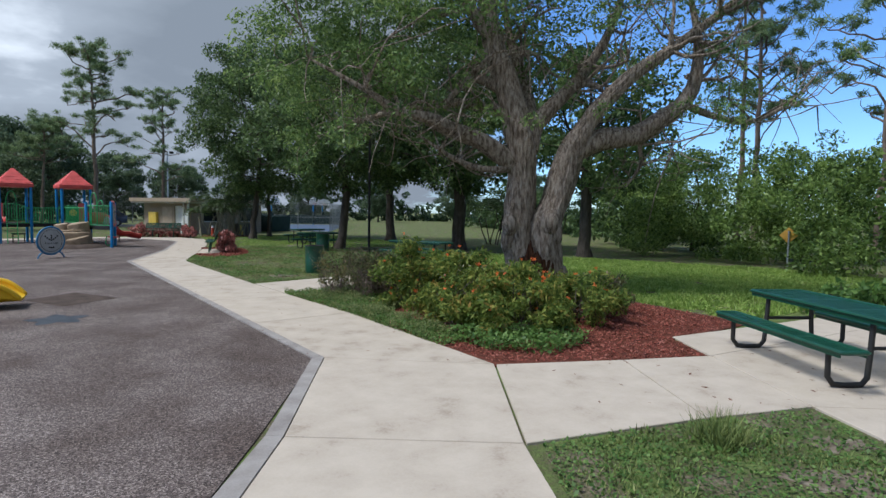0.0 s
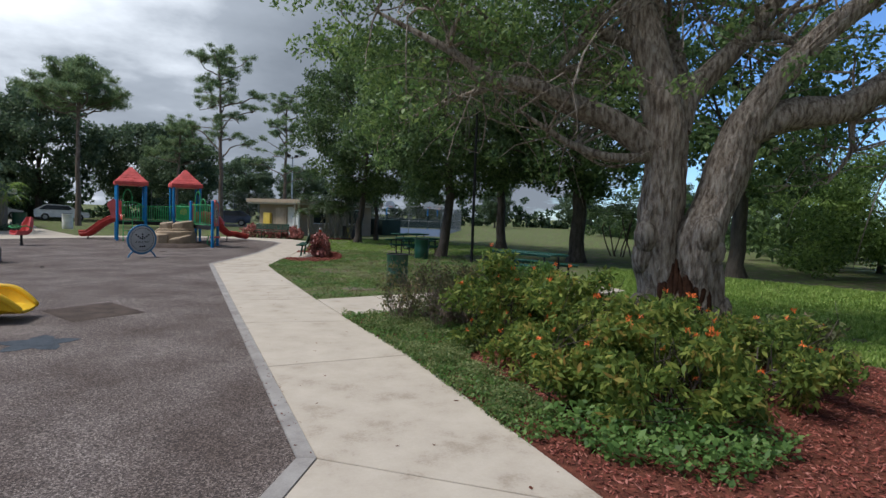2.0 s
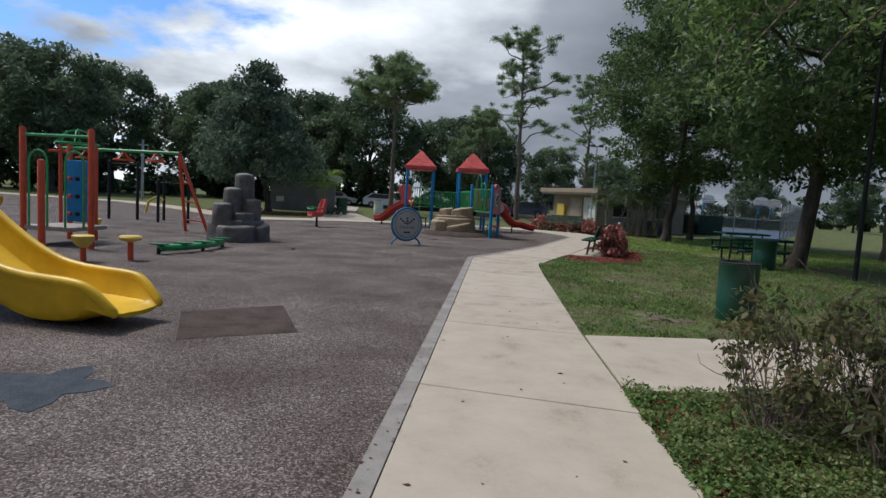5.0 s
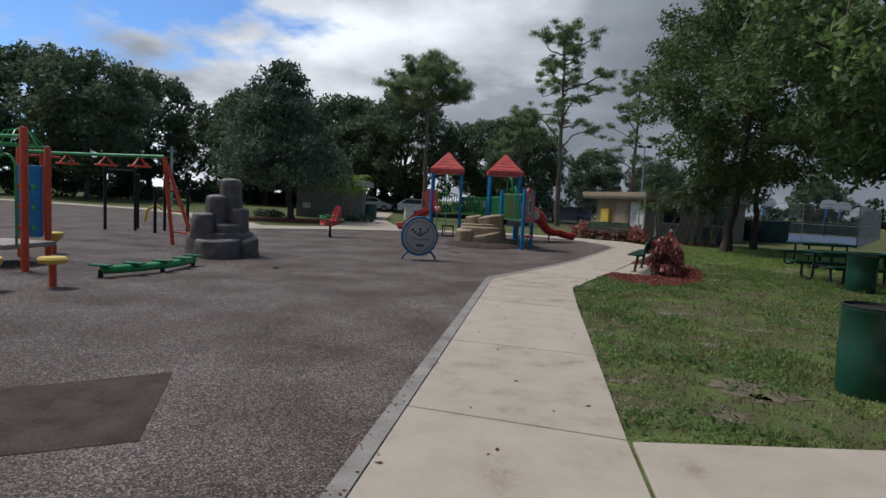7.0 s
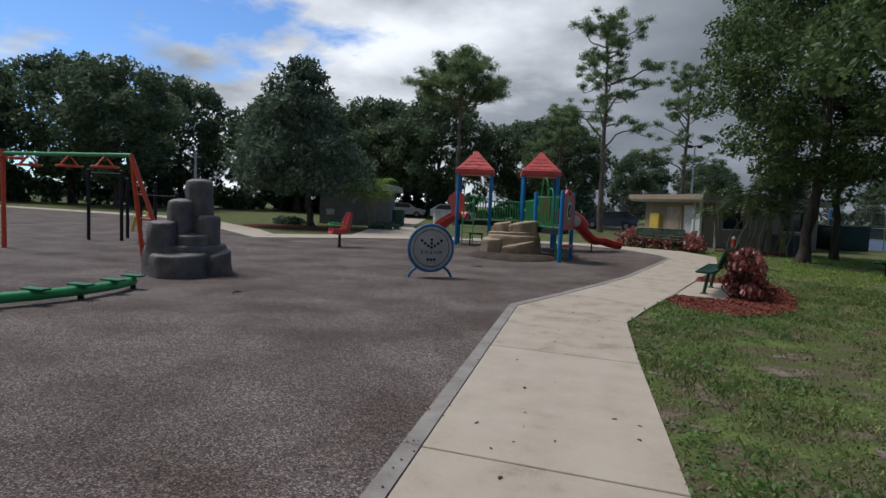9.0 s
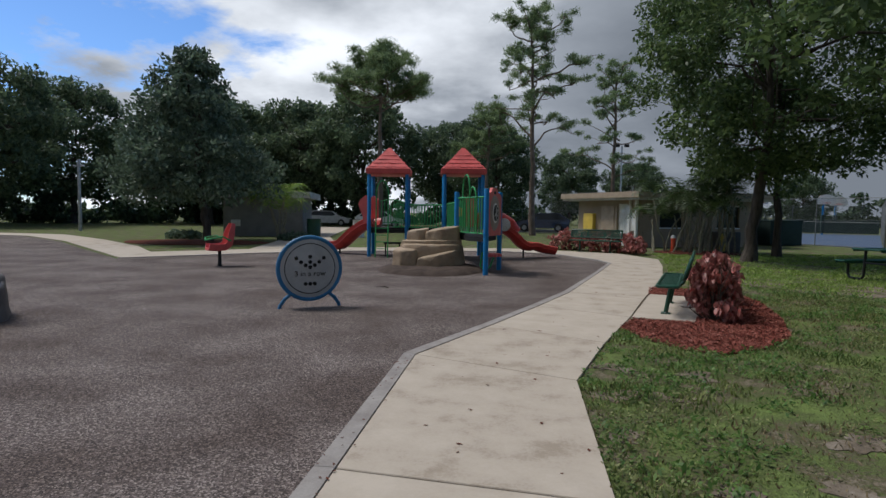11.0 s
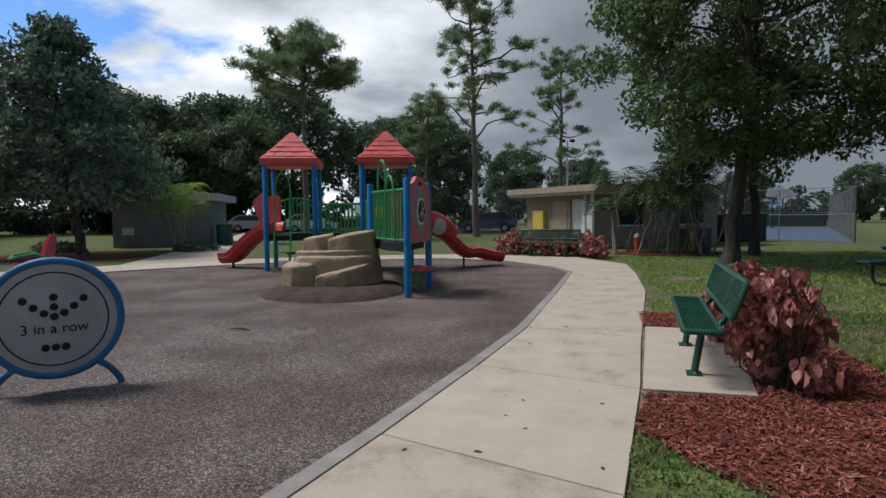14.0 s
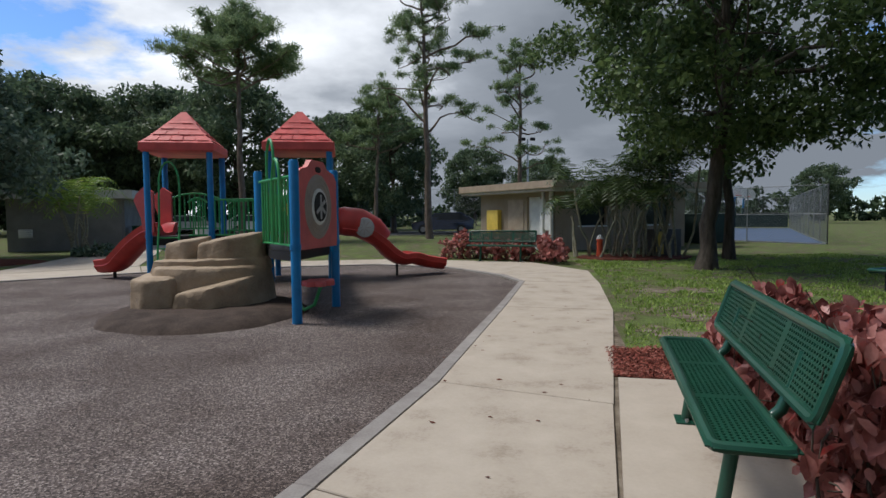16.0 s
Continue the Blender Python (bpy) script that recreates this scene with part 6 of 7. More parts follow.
ys = thing("yellow_slide", "bright yellow deep-bodied moulded slide with a flat run-out", "slide", Matrix.Identity(4))
def slide_run(tip, ahead, stations, half=0.36):
    """A deep moulded slide: (along, bed, rim, underside) at each station up from the tip."""
    d = Vector((*ahead, 0)).normalized()
    a = Vector((-d.y, d.x, 0))
    fine = []
    for i in range(len(stations) - 1):
        p = [stations[max(0, i - 1)], stations[i], stations[i + 1], stations[min(len(stations) - 1, i + 2)]]
        for k in range(5):
            t = k / 5
            fine.append([0.5 * (2 * q1 + (q2 - q0) * t + (2 * q0 - 5 * q1 + 4 * q2 - q3) * t * t + (3 * q1 - q0 - 3 * q2 + q3) * t ** 3) for q0, q1, q2, q3 in zip(*p)])
    fine.append(stations[-1])
    vs, fs, n = [], [], 22
    for along, bed, rim, low in fine:
        h = half * (0.8 + 0.2 * min(1, max(0, along) / 0.35) ** 0.6)
        mid = (rim + low) / 2
        wall = rim - bed
        half_prof = [(0, bed), (h * 0.45, bed + 0.01), (h * 0.72, bed + 0.05 * min(1, wall * 5)), (h * 0.84, bed + 0.55 * wall), (h * 0.90, rim - 0.015), (h * 0.97, rim), (h * 1.06, rim - 0.012), (h * 1.10, rim - 0.05),
                     (h * 1.03, rim - min(0.10, 0.4 * (rim - low))), (h * 1.03, mid * 0.6 + low * 0.4), (h * 0.9, low + 0.04), (h * 0.55, low)]
        prof = half_prof + [(-x, z) for x, z in half_prof[::-1]][:-1][:n - 12]
        vs += [Vector(tip) + d * along + a * x + Vector((0, 0, z)) for x, z in prof]
    m = len(prof)
    for i in range(len(fine) - 1):
        fs += [(i * m + j, i * m + (j + 1) % m, (i + 1) * m + (j + 1) % m, (i + 1) * m + j) for j in range(m)]
    fs += [tuple(range(m))[::-1], tuple(range((len(fine) - 1) * m, len(fine) * m))]
    rims = [[Vector(tip) + d * q[0] + a * (e * half * (0.8 + 0.2 * min(1, max(0, q[0]) / 0.35) ** 0.6)) + Vector((0, 0, q[2] - 0.02)) for q in fine] for e in (-1, 1)]
    return Geo().put(vs, fs), rims


bed_geo, rim_lines = slide_run((-2.95, 3.02, 0), (-0.99, 0.14), [(0.0, 0.16, 0.19, 0.12), (0.14, 0.17, 0.33, 0.12), (0.3, 0.17, 0.44, 0.11), (0.48, 0.18, 0.47, 0.05), (0.75, 0.19, 0.48, 0.012), (1.05, 0.21, 0.50, 0.03), (1.35, 0.27, 0.56, 0.13),
     (1.7, 0.42, 0.71, 0.28), (2.1, 0.66, 0.95, 0.47), (2.6, 1.0, 1.3, 0.74), (3.3, 1.42, 1.72, 1.12), (4.0, 1.6, 1.92, 1.35), (4.6, 1.6, 1.92, 1.4)])
part("slide_bed", bed_geo, YELLOW, ys)
for line in rim_lines:
    part("rim", Geo().tube(line, [0.03] + [0.048] * (len(line) - 1), 10), YELLOW, ys)
part("leg", Geo().tube([(-6.5, 3.66, -0.05), (-6.5, 3.66, 1.4)], 0.05, 10), ORANGE, ys)
part("foot", Geo().tube([(-3.67, 3.225, -0.05), (-3.67, 3.225, 0.06)], 0.06, 10), BLACK, ys)

cf = thing("play_climber", "orange-post climbing frame with green arches and a blue climbing wall", "climbing frame", Matrix.Translation((-8.6, 9.0, 0)))
for x, y, h in ((0.98, -0.36, 2.4), (0.86, -1.5, 1.72), (-0.58, -0.26, 2.4), (-0.7, 1.2, 2.2), (-0.12, 1.25, 2.2)):
    part("post", Geo().lathe([(0.062, -0.1), (0.062, h - 0.03), (0.05, h), (0.01, h + 0.01)], 14, Matrix.Translation((x, y, 0))), ORANGE, cf)
part("deck", Geo().box((-0.05, 0.25, 0.36), (1.1, 1.1, 0.09), None, 0.015), TAUPE, cf)
part("crossbar", Geo().tube([(-0.58, -0.26, 2.25), (0.98, -0.36, 2.25)], 0.03, 8), LIME, cf)
part("crossbar", Geo().tube([(-0.7, 1.2, 2.1), (-0.12, 1.25, 2.1)], 0.03, 8), LIME, cf)
for x, y, w in ((-0.42, -0.3, 0.4), (0.42, -0.36, 0.4)):
    part("arch", Geo().tube([(x, y, 0.4), (x, y, 1.7)] + [(x + w / 2 - w / 2 * math.cos(math.pi * k / 8), y, 1.7 + 0.25 * math.sin(math.pi * k / 8)) for k in range(1, 8)] + [(x + w, y, 1.7), (x + w, y, 0.4)], 0.022, 8), LIME, cf)
cw = part("climbing_wall", Geo().box((-0.4, 1.1, 1.12), (0.56, 0.08, 1.4), None, 0.03), BLUE, cf, "blue moulded climbing wall")
for k in range(9):
    part("hold", Geo().lathe([(0.05, 0), (0.045, 0.04), (0.02, 0.06)], 10, Matrix.Translation((-0.58 + 0.18 * (k % 3), 1.06, 0.6 + 0.4 * (k // 3))) @ RX), (RED, DARK, LIME)[k % 3], cw)
part("hood", Geo().tube([(-0.9, -1.9, 0.75), (-0.75, -1.9, 0.98), (-0.4, -1.85, 1.04), (0.0, -1.8, 1.0), (0.25, -1.75, 0.92)], [0.14, 0.17, 0.17, 0.16, 0.12], 12), YELLOW, cf, "yellow moulded slide hood")
hoopnet = part("rope_dome", Geo().tube([(0.1 + 0.4 * math.cos(a), 0.4 + 0.4 * math.sin(a), 2.15) for a in (6.2832 * i / 20 for i in range(20))], 0.02, 6, closed=True), LIME, cf)
for k in range(6):
    a = 6.2832 * k / 6
    part("spoke", Geo().tube([(0.1 + 0.4 * math.cos(a), 0.4 + 0.4 * math.sin(a), 2.15), (0.1 + 0.2 * math.cos(a), 0.4 + 0.2 * math.sin(a), 2.4), (0.1, 0.4, 2.45)], 0.014, 6), LIME, hoopnet)

ol = thing("overhead_ladder", "overhead ring ladder with an orange A-frame and a green beam", "climbing frame", Matrix.Translation((-8.85, 14.0, 0)))
apx, far_end = Vector((0, 0, 2.3)), Vector((-4.0, 0.35, 2.3))
for s in ((0.1, 0.25), (0.95, 0.0)):
    leg = part("leg", Geo().tube([apx, (s[0], s[1], -0.05)], 0.05, 10), ORANGE, ol)
for k in range(3):
    z = 0.35 + 0.55 * k
    f = 1 - z / 2.3
    part("rung", Geo().tube([(0.1 * f, 0.25 * f, z), (0.95 * f, 0.0, z)], 0.024, 8), ORANGE, ol)
part("beam", Geo().tube([apx, far_end], 0.045, 10), LIME, ol)
part("leg", Geo().tube([far_end + Vector((0, 0, 0.1)), (far_end.x, far_end.y, -0.05)], 0.055, 10), ORANGE, ol)
part("cross_arm", Geo().tube([far_end + Vector((-0.1, -0.35, -0.1)), far_end + Vector((0.2, 0.4, -0.1))], 0.035, 8), ORANGE, ol)
for k in range(3):
    p = apx.lerp(far_end, (0.19, 0.46, 0.78)[k])
    rg = part("ring_grip", Geo().tube([(p.x + 0.26 * math.cos(a), p.y + 0.26 * math.sin(a), p.z - 0.27) for a in (6.2832 * i / 18 for i in range(18))], 0.026, 6, closed=True), ORANGE, ol, "orange steel ring")
    for j in range(4):
        a = 6.2832 * j / 4
        part("hanger", Geo().tube([(p.x + 0.26 * math.cos(a), p.y + 0.26 * math.sin(a), p.z - 0.27), (p.x + 0.06 * math.cos(a), p.y + 0.06 * math.sin(a), p.z - 0.08), p], 0.018, 6), ORANGE, rg)

fit_st = thing("fitness_station", "dark steel fitness bars with a small yellow step", "fitness bars", Matrix.Translation((-13.5, 17.5, 0)))
for x, y, h in ((0, 0, 2.1), (0.9, 0.3, 2.1), (0.3, 1.2, 1.9), (1.5, 1.0, 1.8), (2.0, -0.2, 1.5), (2.9, 0.2, 1.5)):
    part("post", Geo().lathe([(0.05, -0.1), (0.05, h), (0.02, h + 0.02)], 10, Matrix.Translation((x, y, 0))), DARK, fit_st)
part("bar", Geo().tube([(0, 0, 2.0), (0.9, 0.3, 2.0)], 0.025, 8), DARK, fit_st)
part("bar", Geo().tube([(2.0, -0.2, 1.4), (2.9, 0.2, 1.4)], 0.025, 8), DARK, fit_st)
part("step", Geo().tube([(1.1, 0.5, 0.3), (1.2, 0.5, 0.7), (1.5, 0.55, 0.9), (1.7, 0.6, 0.75)], 0.05, 8), PALEYELLOW, fit_st)

bb = thing("balance_beam", "low green balance beam with small foot pads", "balance beam", Matrix.Identity(4))
bp = [Vector((-6.15, 8.6, 0.12)), Vector((-5.92, 9.1, 0.12)), Vector((-5.78, 9.65, 0.12)), Vector((-5.76, 10.2, 0.12)), Vector((-5.86, 10.7, 0.12))]
part("beam", Geo().tube(bp, 0.07, 12), LIME, bb)
for p in bp:
    part("foot_pad", Geo().box(p + Vector((0, 0, 0.085)), (0.34, 0.15, 0.03), None, 0.012), GREEN, bb)
for p in (bp[0], bp[2], bp[4]):
    part("support", Geo().tube([(p.x, p.y, -0.05), (p.x, p.y, 0.12)], 0.04, 8), BLACK, bb)


def pod(x, y, cup):
    t = thing("stepping_pod", "yellow cup-shaped stepping pod on an orange stem" if cup else "flat yellow stepping pod on an orange stem", "stepping pod", Matrix.Translation((x, y, 0)), "stepping pods")
    part("stem", Geo().lathe([(0.05, -0.05), (0.05, 0.34)], 12), ORANGE, t)
    part("cap", Geo().lathe([(0.06, 0.24), (0.13, 0.3), (0.17, 0.38), (0.175, 0.44), (0.15, 0.455)] if cup else [(0.06, 0.33), (0.18, 0.36), (0.195, 0.41), (0.17, 0.44)], 20), PALEYELLOW, t)


pod(-6.05, 7.55, False), pod(-6.55, 7.0, True), pod(-9.3, 11.0, True)


# ---- benches, tables, bins ----
def perforated(w, d, m, bars_x, bars_y, edge=0.035, thick=0.03):
    """A coated steel panel with a grid of square holes."""
    fr = Geo()
    fr.tube([(-w / 2 + edge, -d / 2, 0), (w / 2 - edge, -d / 2, 0), (w / 2 - 0.01, -d / 2 + 0.01, 0), (w / 2, -d / 2 + edge, 0), (w / 2, d / 2 - edge, 0), (w / 2 - 0.01, d / 2 - 0.01, 0), (w / 2 - edge, d / 2, 0), (-w / 2 + edge, d / 2, 0),
             (-w / 2 + 0.01, d / 2 - 0.01, 0), (-w / 2, d / 2 - edge, 0), (-w / 2, -d / 2 + edge, 0), (-w / 2 + 0.01, -d / 2 + 0.01, 0)], 0.024, 8, m, closed=True)
    gr_ = Geo()
    for i in range(bars_x + 1):
        x = -w / 2 + w * i / bars_x
        wide = 0.026 if i % max(1, bars_x // 3) == 0 else 0.0062
        gr_.put([(x - wide, -d / 2, 0.003), (x + wide, -d / 2, 0.003), (x + wide, d / 2, 0.003), (x - wide, d / 2, 0.003), (x - wide, -d / 2, -0.004), (x + wide, -d / 2, -0.004), (x + wide, d / 2, -0.004), (x - wide, d / 2, -0.004)],
                [(0, 1, 2, 3), (7, 6, 5, 4), (0, 4, 5, 1), (2, 6, 7, 3), (1, 5, 6, 2), (3, 7, 4, 0)], m)
    for j in range(bars_y + 1):
        y = -d / 2 + d * j / bars_y
        wide = 0.028 if j in (0, bars_y) else 0.0062
        gr_.put([(-w / 2, y - wide, 0.0025), (w / 2, y - wide, 0.0025), (w / 2, y + wide, 0.0025), (-w / 2, y + wide, 0.0025), (-w / 2, y - wide, -0.0035), (w / 2, y - wide, -0.0035), (w / 2, y + wide, -0.0035), (-w / 2, y + wide, -0.0035)],
                [(0, 1, 2, 3), (7, 6, 5, 4), (0, 4, 5, 1), (2, 6, 7, 3), (1, 5, 6, 2), (3, 7, 4, 0)], m)
    return fr, gr_


def bench(m, label, length=1.95):
    t = thing("park_bench", label, "bench", m, "park benches")
    fr, mesh = perforated(length, 0.28, Matrix.Translation((0, 0.0, 0.45)), 66, 11)
    s = part("seat", fr, BENCHG, t)
    part("seat_mesh", mesh, BENCHG, s, smooth=False)
    tilt = Matrix.Translation((-0.04, 0.265, 0.705)) @ Matrix.Rotation(radians(71), 4, "X")
    fr, mesh = perforated(length, 0.31, tilt, 66, 12)
    b = part("backrest", fr, BENCHG, t)
    part("backrest_mesh", mesh, BENCHG, b, smooth=False)
    for x in (-length / 2 + 0.36, length / 2 - 0.42):
        lg = part("leg", Geo().tube([(x, -0.03, 0.0), (x, 0.03, 0.41)], 0.032, 12), BENCHG, t)
        part("base_plate", Geo().box((x, -0.03, 0.006), (0.16, 0.13, 0.012), None, 0.004), BENCHG, lg)
        part("bolt", Geo().lathe([(0.012, 0.0), (0.012, 0.02)], 8, Matrix.Translation((x + 0.06, -0.03, 0.01))), STEEL, lg)
        part("arm", Geo().tube([(x, -0.1, 0.425), (x, 0.06, 0.41), (x, 0.14, 0.42), (x, 0.20, 0.48), (x, 0.25, 0.60), (x, 0.29, 0.74)], 0.026, 10), BENCHG, t)
    return t


bench(pose(3.463, 15.63, 0.012, 0, 0, -107.3), "dark green perforated park bench on a concrete pad")
bench(pose(4.1, 28.95, 0.012, 0, 0, -22), "dark green perforated bench before the copper-red hedge")


def picnic_table(m, label, length=2.4):
    t = thing("picnic_table", label, "picnic table", m, "picnic tables")
    for nm, y, z, d in (("tabletop", 0, 0.75, 0.74), ("seat", -0.72, 0.44, 0.28), ("seat", 0.72, 0.44, 0.28)):
        fr, mesh = perforated(length, d, Matrix.Translation((0, y, z)), 60, max(8, int(d * 34)))
        p = part(nm, fr, BENCHG, t)
        part("mesh", mesh, BENCHG, p, smooth=False)
        part("skirt", Geo().box((0, y - d / 2, z - 0.03), (length - 0.06, 0.012, 0.055)).box((0, y + d / 2, z - 0.03), (length - 0.06, 0.012, 0.055)), BENCHG, p, smooth=False)
    for x in (-length / 2 + 0.3, length / 2 - 0.3):
        for s in (-1, 1):
            part("leg", Geo().tube([(x, s * 0.3, 0.73), (x, s * 0.32, 0.35), (x, s * 0.34, 0.1), (x, s * 0.4, 0.03), (x, s * 0.6, 0.025), (x, s * 0.72, 0.04), (x, s * 0.78, 0.12), (x, s * 0.78, 0.42)], 0.03, 10), BLACK, t, "black bent steel tube leg")
        part("brace", Geo().tube([(x, -0.32, 0.42), (x, 0.32, 0.42)], 0.022, 8), BLACK, t)
    return t


picnic_table(pose(5.05, -6.95, 0.012, 0, 0, 57), "dark green perforated picnic table with black tube legs")
picnic_table(pose(8.5, 7.3, 0, 0, 0, -75), "dark green picnic table on the lawn behind the shrubs")
picnic_table(pose(8.4, 15.8, 0, 0, 0, 10), "dark green picnic table in the shade of the trees", 1.9)
picnic_table(pose(9.9, 20.7, 0, 0, 0, 15), "dark green picnic table farther under the trees", 1.9)


def bin_(m, label, r=0.29, h=0.78, mat=GREEN):
    t = thing("litter_bin", label, "litter bin", m, "litter bins")
    part("drum", Geo().lathe([(r * 0.92, -0.01), (r * 0.96, 0.03), (r, h * 0.5), (r * 0.985, h * 0.52), (r, h * 0.95), (r * 1.03, h * 0.97), (r * 1.03, h), (r * 0.97, h), (r * 0.95, h - 0.03), (r * 0.9, h * 0.6)], 28), mat, t)
    part("liner", Geo().lathe([(r * 1.0, h - 0.01), (r * 1.04, h + 0.012), (r * 0.97, h + 0.02), (r * 0.93, h - 0.02), (r * 0.9, h - 0.12)], 28), BLACK, t, "black bag rim")
    return t


bin_(pose(3.9, 5.95, 0), "open green drum litter bin with a black liner on the lawn", 0.26, 0.78, mat=BENCHG)
bin_(pose(7.9, 14.2, 0), "green drum litter bin beside the far picnic table", mat=BENCHG)
gb = bin_(pose(-10.6, 38.6, 0), "green wheeled bin beside the grey building", 0.4, 1.0, BENCHG)
bin_(pose(-7.9, 38.5, 0), "pale plastic drum standing on the far lawn", 0.33, 1.0, WHITE)


# ---- buildings ----
def wall_run(name, parent, a, b, h, mat, th=0.2, openings=(), z0=0.0):
    """A wall from a to b with rectangular openings (from, to, sill, head) cut through."""
    a, b = Vector((*a, 0)), Vector((*b, 0))
    L = (b - a).length
    m = Matrix.Translation(a) @ Matrix.Rotation(math.atan2(b.y - a.y, b.x - a.x), 4, "Z")
    xs, w = 0.0, None

    def piece(x0, x1, lo, hi):
        return part(name, Geo().box(((x0 + x1) / 2, 0, (lo + hi) / 2), (x1 - x0, th, hi - lo), m), mat, parent, smooth=False)
    for s, e, lo, hi in sorted(openings):
        piece(xs, s, z0, h)
        if lo > 0.01:
            piece(s, e, z0, lo)
        piece(s, e, hi, h)
        xs = e
    return piece(xs, L, z0, h), m


rb = thing("restroom_building", "low tan stucco park building with a flat overhanging roof", "building", Matrix.Identity(4))
W1, mm = wall_run("wall", rb, (4.4, 37.2), (6.6, 33.4), 2.15, STUCCO, openings=[(3.0, 3.75, 0.0, 2.0)])
part("door", Geo().box((3.37, 0.03, 1.0), (0.74, 0.05, 1.98), mm, 0.01), WHITE, rb, "pale painted metal door")
part("panel", Geo().box((1.05, -0.2, 1.05), (0.75, 0.2, 0.95), mm, 0.015), PALEYELLOW, rb, "yellow metal cabinet door")
part("panel", Geo().box((2.35, -0.11, 1.1), (0.95, 0.03, 1.6), mm, 0.01), paint("tan panel", (0.42, 0.33, 0.25), 0.7), rb, "tan sheet panel")
W2, mq = wall_run("wall", rb, (6.6, 33.4), (12.2, 35.4), 2.15, STUCCO, openings=[(1.0, 2.2, 0.9, 1.9), (4.0, 5.2, 0.9, 1.9)])
for s in (1.6, 4.6):
    wdw = part("window", Geo().box((s, 0.03, 1.4), (1.18, 0.04, 0.98), mq), GLASS, rb, "dark window")
    for nm_, z_ in (("sill", 0.88), ("lintel_trim", 1.92)):
        part(nm_, Geo().box((s, -0.06, z_), (1.3, 0.1, 0.05), mq, 0.01), WHITE, wdw)
wall_run("wall", rb, (12.2, 35.4), (11.8, 40.5), 2.15, STUCCO)
wall_run("wall", rb, (4.4, 37.2), (11.8, 40.5), 2.15, STUCCO)
rf = part("roof", Geo().prism([(3.5, 37.5), (6.4, 32.5), (13.0, 34.9), (12.2, 41.5)], 2.15, 2.26), paint("roof soffit", (0.5, 0.46, 0.4), 0.8), rb, smooth=False)
part("fascia", Geo().prism([(3.4, 37.55), (6.35, 32.4), (13.1, 34.85), (12.25, 41.6)], 2.26, 2.52), paint("tan fascia", (0.36, 0.285, 0.21), 0.7), rf, smooth=False)
for s_, w_, h_ in ((3.95, 0.2, 1.5), (4.25, 0.24, 0.8)):
    part("meter_box", Geo().box((s_, -0.16, 1.15), (w_, 0.12, h_), mm, 0.015), WHITE, rb, "pale electrical box")
part("downpipe", Geo().tube([(6.45, 33.2, 0), (6.45, 33.2, 2.2)], 0.08, 10), WHITE, rb)
part("downpipe", Geo().tube([(6.25, 33.65, 0), (6.25, 33.65, 2.2)], 0.06, 10), WHITE, rb)

sh = thing("grey_building", "low grey utility building behind the lawn tree", "building", Matrix.Identity(4))
wall_run("wall", sh, (-15.2, 36.97), (-11.2, 38.1), 2.2, GREYWALL)
wall_run("wall", sh, (-11.2, 38.1), (-12.5, 43.2), 2.2, GREYWALL)
wall_run("wall", sh, (-15.2, 36.97), (-16.5, 42.07), 2.2, GREYWALL)
wall_run("wall", sh, (-16.5, 42.07), (-12.5, 43.2), 2.2, GREYWALL)
part("roof", Geo().prism([(-15.8, 36.2), (-10.5, 37.65), (-12.0, 43.8), (-17.2, 42.4)], 2.2, 2.55), paint("pale fascia", (0.45, 0.45, 0.43), 0.7), sh, smooth=False)
vt = part("vent", Geo().box((0, 0, 0), (0.5, 0.04, 0.35), Matrix.Translation((-14.6, 37.03, 0.75)) @ Matrix.Rotation(radians(15.7), 4, "Z"), 0.01), WHITE, sh, "white wall vent")
for k in range(4):
    part("slat", Geo().box((0, -0.03, -0.13 + 0.085 * k), (0.44, 0.02, 0.03), Matrix.Translation((-14.6, 37.03, 0.75)) @ Matrix.Rotation(radians(15.7), 4, "Z")), GREYP, vt)


# ---- palms ----
def frond_palm(at, label, stems, h, reach, seed, mat=FROND, canes=STUCCO):
    rng = np.random.default_rng(seed)
    t = thing("palm", label, "palm", Matrix.Translation((*at, 0)))
    g, cs, al, ac = Geo(), [], [], []
    for i in range(stems):
        a = rng.random() * 6.283
        base = Vector((rng.normal() * 0.45, rng.normal() * 0.45, -0.05))
        top = base + Vector((math.cos(a) * 0.5, math.sin(a) * 0.5, h * (0.5 + 0.5 * rng.random())))
        pts, rad = limb(rng, base, top, 0.04, 0.028, 0.1, 5)
        g.tube(pts, rad, 7)
        for k in range(7):
            b = rng.random() * 6.283
            L = reach * (0.7 + 0.5 * rng.random())
            spine = [top + Vector((math.cos(b) * L * s, math.sin(b) * L * s, L * (1.9 * s - 1.75 * s * s))) for s in (j / 14 for j in range(15))]
            for j in range(2, 15):
                d = (spine[j] - spine[j - 1]).normalized()
                sd = d.cross(Vector((0, 0, 1))).normalized()
                for s in (-1, 1):
                    v = (sd * s + d * 0.5 + Vector((0, 0, -0.35))).normalized() * reach * 0.2 * (1 - abs(j / 14 - 0.5))
                    cs.append(spine[j] + v), al.append(v), ac.append(d * 0.022)
    tagged(part("cane_clump", g, canes, t), kind="stuff")
    quads("frond_mass", mat, np.array(cs), np.array(al), np.array(ac), parent=t)
    return t


